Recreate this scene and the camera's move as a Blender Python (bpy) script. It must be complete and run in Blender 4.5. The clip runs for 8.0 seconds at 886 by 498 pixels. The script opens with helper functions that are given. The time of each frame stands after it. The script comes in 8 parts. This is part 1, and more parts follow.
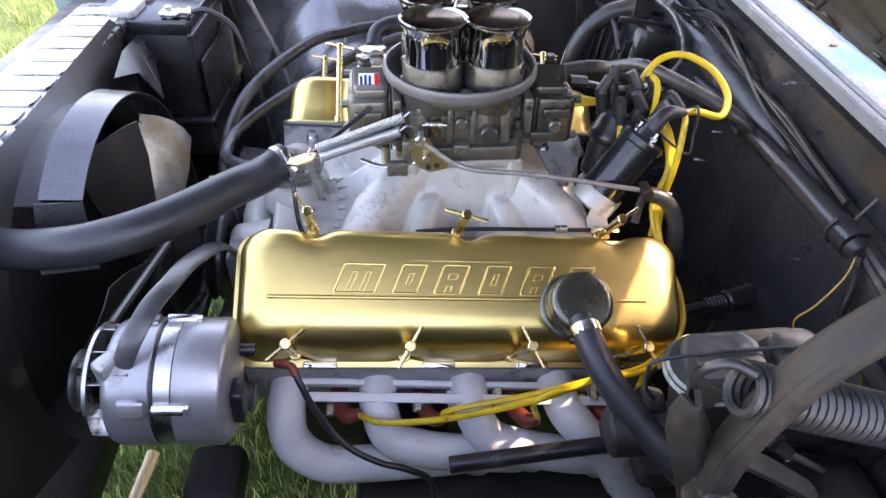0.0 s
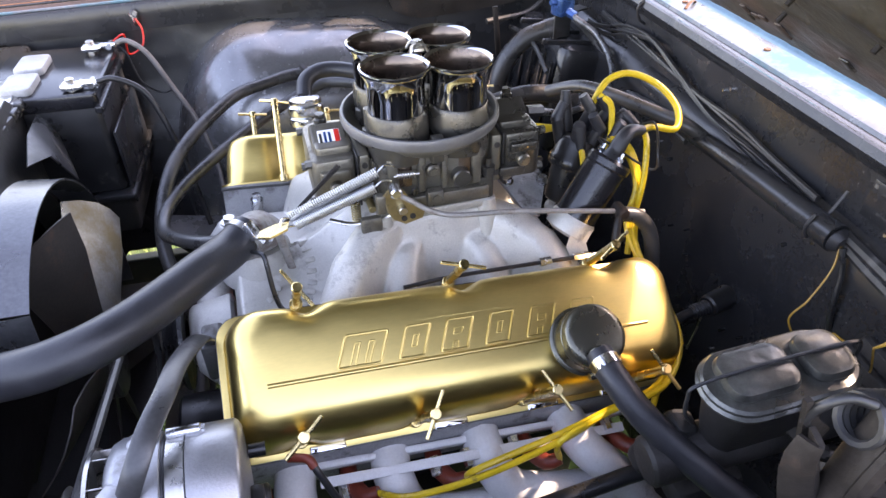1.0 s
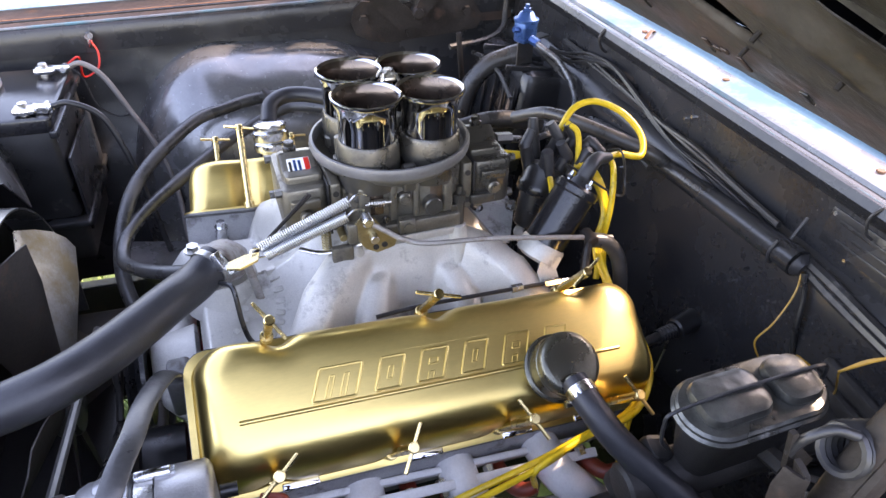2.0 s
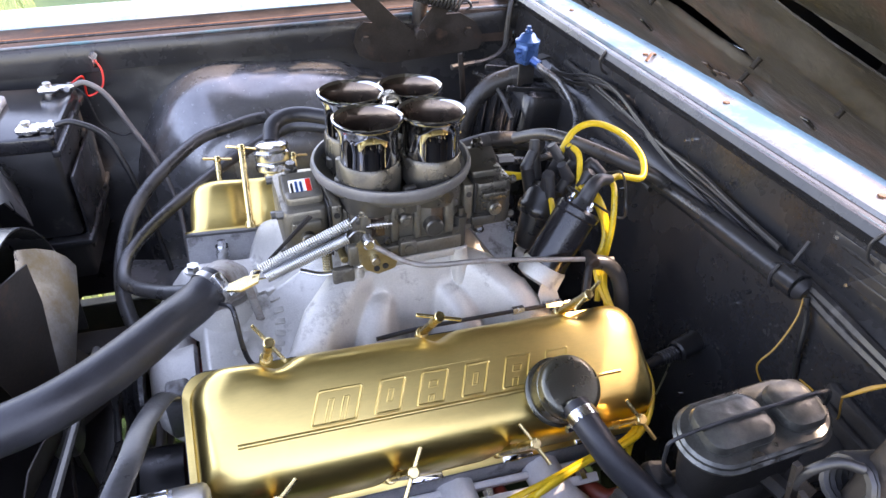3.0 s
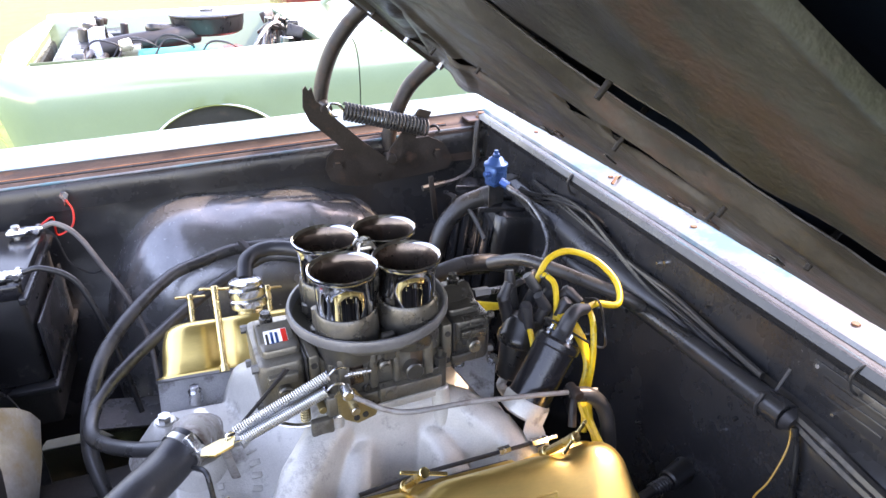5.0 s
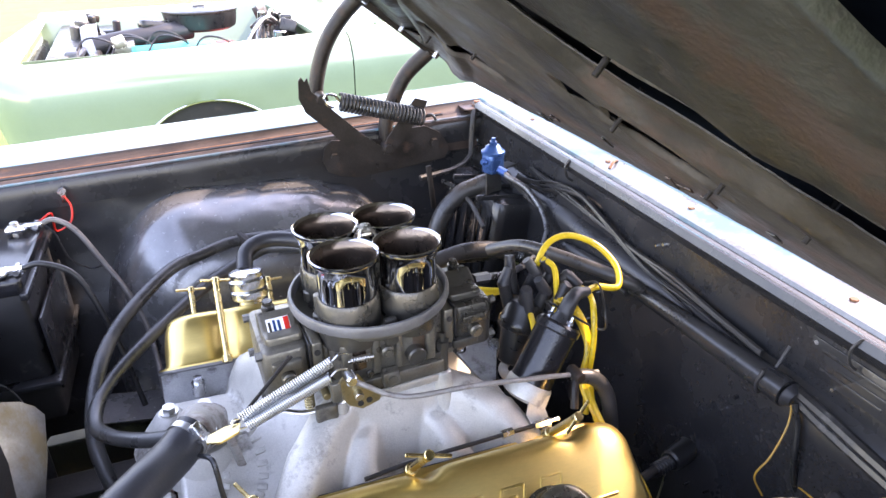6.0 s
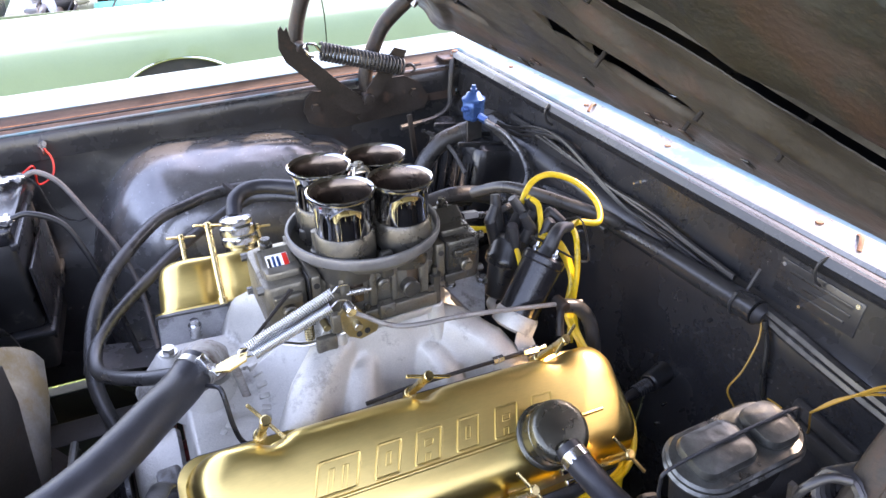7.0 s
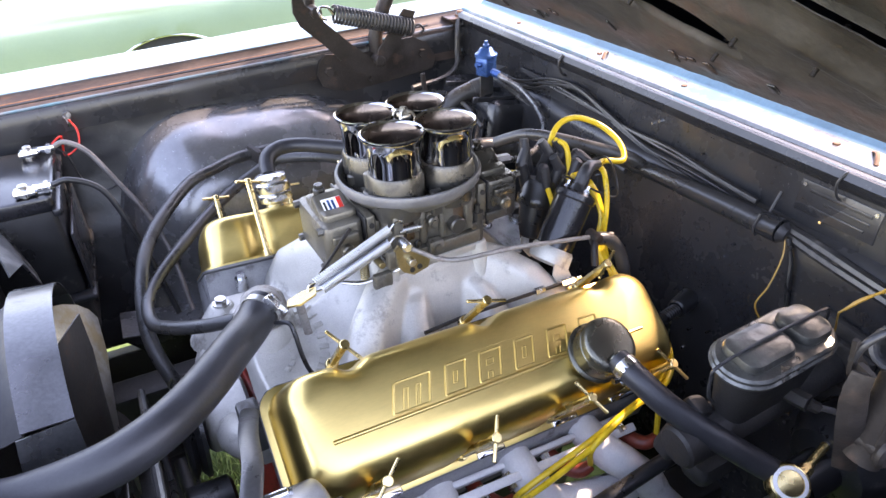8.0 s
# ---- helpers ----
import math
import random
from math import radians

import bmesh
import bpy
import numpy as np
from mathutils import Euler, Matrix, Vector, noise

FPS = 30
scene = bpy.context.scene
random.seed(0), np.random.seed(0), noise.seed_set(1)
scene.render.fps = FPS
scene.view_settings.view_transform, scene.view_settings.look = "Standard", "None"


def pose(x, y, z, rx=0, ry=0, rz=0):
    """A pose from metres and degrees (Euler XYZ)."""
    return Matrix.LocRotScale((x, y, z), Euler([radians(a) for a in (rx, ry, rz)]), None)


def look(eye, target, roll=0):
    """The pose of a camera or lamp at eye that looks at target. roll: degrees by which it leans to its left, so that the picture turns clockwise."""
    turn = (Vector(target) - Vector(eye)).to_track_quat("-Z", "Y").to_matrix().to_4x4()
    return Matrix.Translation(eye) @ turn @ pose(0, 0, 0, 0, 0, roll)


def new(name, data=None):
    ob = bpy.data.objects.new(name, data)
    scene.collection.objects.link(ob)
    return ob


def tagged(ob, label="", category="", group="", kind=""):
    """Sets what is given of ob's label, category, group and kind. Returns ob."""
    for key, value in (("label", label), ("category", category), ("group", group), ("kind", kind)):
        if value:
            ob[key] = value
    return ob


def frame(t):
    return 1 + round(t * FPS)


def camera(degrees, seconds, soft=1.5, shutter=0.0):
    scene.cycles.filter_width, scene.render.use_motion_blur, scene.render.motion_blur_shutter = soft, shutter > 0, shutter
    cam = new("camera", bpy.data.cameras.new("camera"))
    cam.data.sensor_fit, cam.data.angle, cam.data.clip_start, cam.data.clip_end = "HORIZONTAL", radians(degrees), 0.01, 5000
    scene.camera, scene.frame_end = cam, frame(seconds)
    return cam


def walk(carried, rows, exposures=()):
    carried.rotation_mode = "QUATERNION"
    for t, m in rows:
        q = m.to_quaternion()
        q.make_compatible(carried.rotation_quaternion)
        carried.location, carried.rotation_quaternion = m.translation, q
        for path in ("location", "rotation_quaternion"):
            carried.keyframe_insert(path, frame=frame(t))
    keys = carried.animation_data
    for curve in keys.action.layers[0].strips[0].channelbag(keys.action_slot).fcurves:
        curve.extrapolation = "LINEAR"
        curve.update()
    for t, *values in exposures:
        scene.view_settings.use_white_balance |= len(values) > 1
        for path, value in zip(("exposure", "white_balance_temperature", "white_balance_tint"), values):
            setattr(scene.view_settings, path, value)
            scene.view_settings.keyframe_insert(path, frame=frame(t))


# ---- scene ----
cam = camera(67.2, 8.0)
METRES, EYE, TILT, LEAN, TURN = 0.48, 1.37, -39.0, -1.0, -4.5
ROWS = [
    (0.0, 0.0, 0.0, 0.0, 0.0, 0.0, -0.0),
    (0.5, -0.1475, 0.0758, 0.0756, -3.88, 1.0, 7.62),
    (1.0, -0.2349, 0.0929, 0.1026, -8.44, 1.18, 8.85),
    (1.5, -0.2725, 0.1029, 0.1281, -11.84, 1.5, 9.73),
    (3.0, -0.2697, 0.1085, 0.1544, -12.14, 3.52, 9.3),
    (3.5, -0.2675, 0.1098, 0.2384, -12.27, 5.13, 9.29),
    (4.0, -0.2598, 0.0991, 0.2854, -13.02, 8.83, 10.55),
    (4.5, -0.249, 0.1005, 0.3048, -13.68, 10.9, 11.67),
    (6.0, -0.264, 0.1, 0.2801, -13.94, 10.27, 13.45),
    (6.5, -0.352, 0.0844, 0.2078, -14.71, 7.53, 13.89),
    (7.0, -0.3619, 0.0565, 0.2042, -16.36, 6.57, 15.02),
    (7.5, -0.3918, 0.0469, 0.144, -17.55, 5.84, 14.97),
    (8.0, -0.6201, 0.0251, 0.1303, -18.06, 4.3, 17.94),
]
BETWEEN = [
    (6.3, look((-0.137, 0.116, 1.422), (0.554, 1.728, 0.461), -1.4)),
    (7.3, look((-0.166, 0.086, 1.418), (0.634, 1.614, 0.407), -0.2)),
    (7.7, look((-0.210, 0.072, 1.404), (0.542, 1.605, 0.363), -1.3)),
]
PATH = [(t, pose(0, 0, EYE, TILT, LEAN, TURN) @ pose(METRES * x, METRES * y, METRES * z, 90 + pitch, roll, yaw)) for t, x, y, z, yaw, pitch, roll in ROWS]
walk(cam, sorted(PATH + BETWEEN, key=lambda row: row[0]), [(0.0, 3.33), (1.5, 3.36), (3.0, 3.40), (4.5, 3.45), (6.0, 3.56), (8.0, 3.54)])

# ---- light ----
SUN_EL, SUN_AZ = 47.0, 4.0          # elevation; azimuth counter-clockwise from +x
world = bpy.data.worlds.new("sky")
scene.world = world
world.use_nodes = True
_wn = world.node_tree.nodes
_sky = _wn.new("ShaderNodeTexSky")
_sky.sky_type, _sky.sun_disc = "NISHITA", False
_sky.sun_elevation, _sky.sun_rotation = radians(SUN_EL), radians(90 - SUN_AZ)
_sky.air_density, _sky.dust_density = 1.0, 0.8
world.node_tree.links.new(_sky.outputs[0], _wn["Background"].inputs[0])
_wn["Background"].inputs[1].default_value = 0.17
sun = new("sun", bpy.data.lights.new("sun", "SUN"))
sun.data.energy, sun.data.angle, sun.data.color = 1.05, radians(1.2), (1.0, 0.95, 0.87)
_d = Vector((math.cos(radians(SUN_AZ)) * math.cos(radians(SUN_EL)), math.sin(radians(SUN_AZ)) * math.cos(radians(SUN_EL)), math.sin(radians(SUN_EL))))
sun.matrix_world = look(_d * 20, (0, 0, 0))
scene.view_settings.use_white_balance = True
scene.view_settings.white_balance_temperature, scene.view_settings.white_balance_tint = 8600, 29


# ---- materials ----
def material(name, color, rough=0.5, metal=0.0, var=0.25, scale=12.0, fine=160.0, bump=0.15, dirt=None, dirt_amount=0.0,
             dirt_scale=6.0, coat=0.0, stretch=(1, 1, 1), rough_var=0.12, bump_scale=None, wave=0.0, wave_scale=7.0, band=None):
    """A surface with tone that varies at two scales, patches of a second colour, uneven gloss and fine relief."""
    m = bpy.data.materials.new(name)
    m.use_nodes = True
    t = m.node_tree
    n, l = t.nodes, t.links
    b = n["Principled BSDF"]
    co = n.new("ShaderNodeTexCoord")
    mp = n.new("ShaderNodeMapping")
    mp.inputs["Scale"].default_value = stretch
    l.new(co.outputs["Object"], mp.inputs[0])

    def tex(s, detail=5, rough_=0.6):
        x = n.new("ShaderNodeTexNoise")
        x.inputs["Scale"].default_value, x.inputs["Detail"].default_value, x.inputs["Roughness"].default_value = s, detail, rough_
        l.new(mp.outputs[0], x.inputs["Vector"])
        return x

    def ramp(src, lo, hi, a, c):
        r = n.new("ShaderNodeMapRange")
        r.inputs[1].default_value, r.inputs[2].default_value, r.inputs[3].default_value, r.inputs[4].default_value = lo, hi, a, c
        l.new(src, r.inputs[0])
        return r.outputs[0]

    big, small = tex(scale), tex(fine, 3)
    mul = n.new("ShaderNodeMath")
    mul.operation = "MULTIPLY"
    l.new(ramp(big.outputs[0], 0.3, 0.7, 1 - var, 1 + var), mul.inputs[0])
    l.new(ramp(small.outputs[0], 0.3, 0.7, 1 - var * 0.4, 1 + var * 0.4), mul.inputs[1])
    hs = n.new("ShaderNodeHueSaturation")
    hs.inputs["Color"].default_value = (*color, 1)
    l.new(mul.outputs[0], hs.inputs["Value"])
    out = hs.outputs[0]
    rough_out = ramp(big.outputs[0], 0.3, 0.7, max(0.03, rough - rough_var), min(1, rough + rough_var))
    if dirt:
        dt = tex(dirt_scale, 8, 0.7)
        mask = ramp(dt.outputs[0], 0.62 - 0.3 * dirt_amount, 0.75 - 0.3 * dirt_amount, 0, 1)
        mx = n.new("ShaderNodeMix")
        mx.data_type = "RGBA"
        l.new(mask, mx.inputs[0])
        l.new(out, mx.inputs[6])
        mx.inputs[7].default_value = (*dirt, 1)
        out = mx.outputs[2]
        mr = n.new("ShaderNodeMix")
        l.new(mask, mr.inputs[0])
        l.new(rough_out, mr.inputs[2])
        mr.inputs[3].default_value = 0.8
        rough_out = mr.outputs[0]
        if metal > 0:
            l.new(ramp(mask, 0, 1, metal, metal * 0.3), b.inputs["Metallic"])
    if band:
        # a stain in a ragged stripe: direction, place, half width, colour
        way, place, half, stain = band
        dot = n.new("ShaderNodeVectorMath")
        dot.operation = "DOT_PRODUCT"
        dot.inputs[1].default_value = way
        l.new(co.outputs["Object"], dot.inputs[0])
        wob = n.new("ShaderNodeMath")
        wob.operation = "ADD"
        l.new(dot.outputs["Value"], wob.inputs[0])
        l.new(ramp(tex(11, 6, 0.7).outputs[0], 0.2, 0.8, -1.6 * half - place, 1.6 * half - place), wob.inputs[1])
        ab = n.new("ShaderNodeMath")
        ab.operation = "ABSOLUTE"
        l.new(wob.outputs[0], ab.inputs[0])
        ms = n.new("ShaderNodeMix")
        ms.data_type = "RGBA"
        l.new(ramp(ab.outputs[0], half * 0.3, half, 0.85, 0.0), ms.inputs[0])
        l.new(out, ms.inputs[6])
        ms.inputs[7].default_value = (*stain, 1)
        out = ms.outputs[2]
    l.new(out, b.inputs["Base Color"])
    l.new(rough_out, b.inputs["Roughness"])
    if not (dirt and metal > 0):
        b.inputs["Metallic"].default_value = metal
    b.inputs["Coat Weight"].default_value = coat
    b.inputs["Coat Roughness"].default_value = 0.08
    if bump:
        bp = n.new("ShaderNodeBump")
        bp.inputs["Strength"].default_value, bp.inputs["Distance"].default_value = bump, 0.002
        l.new((tex(bump_scale, 6) if bump_scale else small).outputs[0], bp.inputs["Height"])
        l.new(bp.outputs[0], b.inputs["Normal"])
        if wave:
            bw = n.new("ShaderNodeBump")
            bw.inputs["Strength"].default_value, bw.inputs["Distance"].default_value = wave, 0.02
            l.new(tex(wave_scale, 2).outputs[0], bw.inputs["Height"])
            l.new(bw.outputs[0], bp.inputs["Normal"])
    return m


GOLD = material("gold_anodised", (0.82, 0.60, 0.22), 0.325, 1.0, 0.08, 18, 380, 0.0, stretch=(0.25, 1, 1), rough_var=0.03)
BRASS = material("brass_plated", (0.70, 0.54, 0.26), 0.25, 1.0, 0.12, 30, 300, 0.04)
CHROME = material("chrome", (0.60, 0.61, 0.64), 0.06, 1.0, 0.04, 20, 300, 0.0, rough_var=0.02, wave=0.0)
CAST = material("cast_aluminium", (0.54, 0.52, 0.475), 0.5, 0.5, 0.18, 9, 420, 0.4, dirt=(0.22, 0.20, 0.18), dirt_amount=0.14, dirt_scale=14)
HEAD = material("head_casting", (0.40, 0.40, 0.40), 0.55, 0.5, 0.25, 12, 380, 0.5, dirt=(0.10, 0.09, 0.08), dirt_amount=0.35, dirt_scale=20)
STEEL = material("bare_steel", (0.50, 0.49, 0.47), 0.32, 1.0, 0.15, 30, 260, 0.05)
LEAD_GREY = material("grey_brown_cable", (0.15, 0.135, 0.125), 0.45, 0.0, 0.25, 18, 240, 0.1)
SPRING_ZINC = material("grey_zinc_wire", (0.42, 0.44, 0.47), 0.34, 0.9, 0.12, 40, 300, 0.04)
BRAID = material("braided_hose", (0.16, 0.165, 0.175), 0.3, 0.6, 0.5, 60, 420, 0.4)
ZINC = material("zinc_plate", (0.68, 0.69, 0.71), 0.22, 1.0, 0.12, 40, 300, 0.04)
CARB = material("zinc_dichromate", (0.165, 0.153, 0.128), 0.34, 0.68, 0.25, 16, 420, 0.22, dirt=(0.07, 0.06, 0.05), dirt_amount=0.24, dirt_scale=26)
CARB_LIGHT = material("zinc_casting", (0.088, 0.084, 0.076), 0.30, 0.7, 0.2, 18, 420, 0.18, dirt=(0.05, 0.045, 0.04), dirt_amount=0.2, dirt_scale=24)
CARB_RING = material("dull_grey_ring", (0.13, 0.13, 0.135), 0.45, 0.3, 0.2, 18, 300, 0.15)
RUBBER = material("black_rubber", (0.022, 0.022, 0.025), 0.42, 0.0, 0.25, 20, 300, 0.12, rough_var=0.08)
RUBBER_OLD = material("dusty_rubber", (0.042, 0.041, 0.040), 0.32, 0.0, 0.3, 16, 240, 0.15, dirt=(0.085, 0.072, 0.06), dirt_amount=0.12, dirt_scale=18)
PLASTIC = material("black_plastic", (0.015, 0.015, 0.016), 0.34, 0.0, 0.25, 20, 300, 0.08, dirt=(0.10, 0.095, 0.09), dirt_amount=0.06, dirt_scale=22)
BLACK_PAINT = material("black_painted_steel", (0.019, 0.0195, 0.0215), 0.27, 0.0, 0.3, 6, 180, 0.12, dirt=(0.20, 0.195, 0.19), dirt_amount=-0.12, dirt_scale=150, rough_var=0.10, wave=0.3, wave_scale=6)
GLOSS_BLACK = material("gloss_black_steel", (0.012, 0.012, 0.014), 0.2, 0.0, 0.35, 9, 160, 0.1, rough_var=0.08)
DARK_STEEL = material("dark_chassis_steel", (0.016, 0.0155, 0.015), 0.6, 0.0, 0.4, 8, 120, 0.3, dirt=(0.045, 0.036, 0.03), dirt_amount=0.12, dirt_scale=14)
SHROUD = material("grey_steel_sheet", (0.115, 0.118, 0.124), 0.32, 0.75, 0.3, 6, 200, 0.08, dirt=(0.09, 0.085, 0.08), dirt_amount=0.15, wave=0.35, wave_scale=5)
BELT_GREY = material("painted_bracket", (0.075, 0.074, 0.074), 0.38, 0.4, 0.25, 15, 250, 0.12, dirt=(0.05, 0.04, 0.035), dirt_amount=0.25, dirt_scale=30)
HEADER = material("ceramic_coated_tube", (0.68, 0.675, 0.67), 0.5, 0.05, 0.14, 10, 300, 0.15, dirt=(0.36, 0.34, 0.32), dirt_amount=0.12, dirt_scale=14)
ALTERNATOR = material("machined_aluminium", (0.33, 0.33, 0.335), 0.38, 0.7, 0.16, 12, 380, 0.14, dirt=(0.20, 0.19, 0.18), dirt_amount=0.18, dirt_scale=14)
YELLOW = material("yellow_silicone", (0.62, 0.41, 0.018), 0.36, 0.0, 0.18, 30, 260, 0.05, dirt=(0.16, 0.11, 0.03), dirt_amount=0.12, dirt_scale=40)
AMBER = material("amber_wire", (0.38, 0.20, 0.025), 0.4, 0.0, 0.2, 40, 260, 0.0)
RED = material("red_plastic", (0.50, 0.02, 0.012), 0.35, 0.0, 0.2, 20, 260, 0.05)
RED_RUBBER = material("red_boot", (0.18, 0.025, 0.012), 0.5, 0.0, 0.3, 24, 260, 0.1)
ENGINE_RED = material("red_engine_paint", (0.36, 0.035, 0.02), 0.45, 0.0, 0.25, 12, 220, 0.2, dirt=(0.06, 0.03, 0.02), dirt_amount=0.3, dirt_scale=18)
BLUE_ANOD = material("blue_anodised", (0.025, 0.085, 0.24), 0.3, 0.5, 0.2, 30, 260, 0.05)
BLUE_PAINT = material("faded_blue_paint", (0.14, 0.235, 0.30), 0.27, 0.0, 0.2, 5, 160, 0.05, dirt=(0.27, 0.30, 0.315), dirt_amount=0.42, dirt_scale=4, coat=0.3)
BLUE_DEEP = material("blue_paint", (0.042, 0.112, 0.165), 0.42, 0.0, 0.3, 8, 160, 0.05, dirt=(0.20, 0.09, 0.055), dirt_amount=-0.02, dirt_scale=14)
COWL_SILVER = material("worn_cowl_metal", (0.125, 0.13, 0.14), 0.30, 0.4, 0.35, 9, 180, 0.12, dirt=(0.050, 0.150, 0.205), dirt_amount=0.46, dirt_scale=5, wave=0.15)
RUST = material("rusty_steel", (0.058, 0.040, 0.034), 0.5, 0.2, 0.45, 22, 200, 0.3, dirt=(0.11, 0.052, 0.032), dirt_amount=0.16, dirt_scale=18, stretch=(0.35, 1, 1))
RUST_ORANGE = material("orange_rust", (0.17, 0.075, 0.038), 0.75, 0.0, 0.4, 40, 260, 0.3)
HINGE = material("weathered_hinge_steel", (0.025, 0.021, 0.019), 0.5, 0.15, 0.4, 16, 220, 0.3, dirt=(0.055, 0.034, 0.025), dirt_amount=0.2, dirt_scale=24)
HINGE.node_tree.nodes["Principled BSDF"].inputs["Specular IOR Level"].default_value = 0.25
SPRING_STEEL = material("spring_steel", (0.04, 0.04, 0.042), 0.42, 0.45, 0.3, 30, 260, 0.1)
HOOD_UNDER = material("hood_underside_primer", (0.048, 0.0425, 0.038), 0.52, 0.0, 0.5, 8, 110, 0.5, dirt=(0.078, 0.046, 0.037), dirt_amount=0.26, dirt_scale=7, rough_var=0.2, band=((0.62, 0.0, -0.78), -0.085, 0.042, (0.082, 0.054, 0.046)))
HOOD_PANEL = material("hood_panel_primer", (0.025, 0.0240, 0.021), 0.46, 0.0, 0.55, 6, 110, 0.6, dirt=(0.044, 0.028, 0.022), dirt_amount=0.26, dirt_scale=9, rough_var=0.22, band=((0.15, 1.0, 0.0), -0.575, 0.038, (0.050, 0.027, 0.021)))
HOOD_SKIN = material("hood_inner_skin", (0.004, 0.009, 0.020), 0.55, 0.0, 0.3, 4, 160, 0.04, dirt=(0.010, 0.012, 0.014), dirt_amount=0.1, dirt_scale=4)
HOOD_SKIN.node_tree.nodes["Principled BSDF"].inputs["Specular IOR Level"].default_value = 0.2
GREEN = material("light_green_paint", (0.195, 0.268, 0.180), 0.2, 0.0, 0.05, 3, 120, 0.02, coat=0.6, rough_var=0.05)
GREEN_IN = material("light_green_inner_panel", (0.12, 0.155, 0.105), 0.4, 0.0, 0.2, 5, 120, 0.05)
TEAL = material("teal_engine_paint", (0.05, 0.42, 0.42), 0.4, 0.0, 0.2, 12, 160, 0.1)
NECK = material("stained_water_neck", (0.30, 0.28, 0.26), 0.5, 0.4, 0.2, 18, 320, 0.4, dirt=(0.17, 0.12, 0.10), dirt_amount=0.35, dirt_scale=22)
YELLOW_ZINC = material("yellow_zinc_plate", (0.34, 0.27, 0.14), 0.38, 0.8, 0.2, 26, 300, 0.1, dirt=(0.12, 0.10, 0.07), dirt_amount=0.2, dirt_scale=30)
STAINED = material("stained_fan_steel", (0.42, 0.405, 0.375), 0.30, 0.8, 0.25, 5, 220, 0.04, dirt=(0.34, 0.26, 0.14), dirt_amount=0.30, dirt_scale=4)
# the same fan steel, grimy and darkened to hold the shade
DARK_BLADE = material("grimy_shaded_fan_steel", (0.045, 0.038, 0.035), 0.5, 0.4, 0.3, 12, 220, 0.15, dirt=(0.10, 0.06, 0.045), dirt_amount=0.2, dirt_scale=20)
# black housing given a grey half-metal base, so that it carries the glare
HOUSING = material("worn_glare_grey_housing", (0.19, 0.19, 0.192), 0.25, 0.62, 0.35, 7, 160, 0.12, dirt=(0.40, 0.40, 0.40), dirt_amount=-0.02, dirt_scale=70, rough_var=0.1, wave=0.12, wave_scale=9, coat=0.4)
CELL_CAP = material("grey_cell_cap", (0.34, 0.34, 0.34), 0.4, 0.0, 0.2, 20, 160, 0.05)
STICK = material("bare_wood", (0.42, 0.34, 0.24), 0.7, 0.0, 0.2, 20, 160, 0.2, stretch=(1, 0.2, 1))
# dark brown holds the hood's reflection inside the chrome horns
BORE = material("hood_reflection_bore", (0.16, 0.12, 0.095), 0.24, 0.85, 0.3, 14, 200, 0.05)
WHITE = material("white_label", (0.75, 0.75, 0.74), 0.5, 0.0, 0.06, 40, 200, 0.0)
GASKET = material("gasket", (0.16, 0.155, 0.15), 0.4, 0.5, 0.25, 40, 200, 0.1)
MC_CAST = material("master_cylinder_iron", (0.022, 0.020, 0.019), 0.6, 0.15, 0.3, 14, 260, 0.35, dirt=(0.05, 0.037, 0.028), dirt_amount=0.15, dirt_scale=24)
MC_LID = material("dulled_cadmium_lid", (0.115, 0.116, 0.108), 0.34, 0.75, 0.35, 14, 260, 0.10, dirt=(0.055, 0.049, 0.042), dirt_amount=0.22, dirt_scale=16, wave=0.2, wave_scale=22)
BREATHER = material("smoked_chrome", (0.13, 0.125, 0.10), 0.28, 0.85, 0.25, 14, 260, 0.05, rough_var=0.08)
TYRE = material("tyre_rubber", (0.02, 0.02, 0.02), 0.8, 0.0, 0.25, 12, 120, 0.2)
GROUND = material("lawn_soil", (0.085, 0.135, 0.035), 0.95, 0.0, 0.45, 3, 60, 0.6, dirt=(0.07, 0.075, 0.03), dirt_amount=0.3, dirt_scale=6)
GRASS = material("grass_blades", (0.24, 0.33, 0.11), 0.5, 0.0, 0.5, 5, 60, 0.0)
MAROON = material("maroon_paint", (0.16, 0.02, 0.03), 0.25, 0.0, 0.1, 4, 120, 0.0, coat=0.5)

gm = bpy.data.materials.new("windscreen_glass")
gm.use_nodes = True
gm.node_tree.nodes["Principled BSDF"].inputs["Transmission Weight"].default_value = 1.0
gm.node_tree.nodes["Principled BSDF"].inputs["Roughness"].default_value = 0.02
GLASS = gm


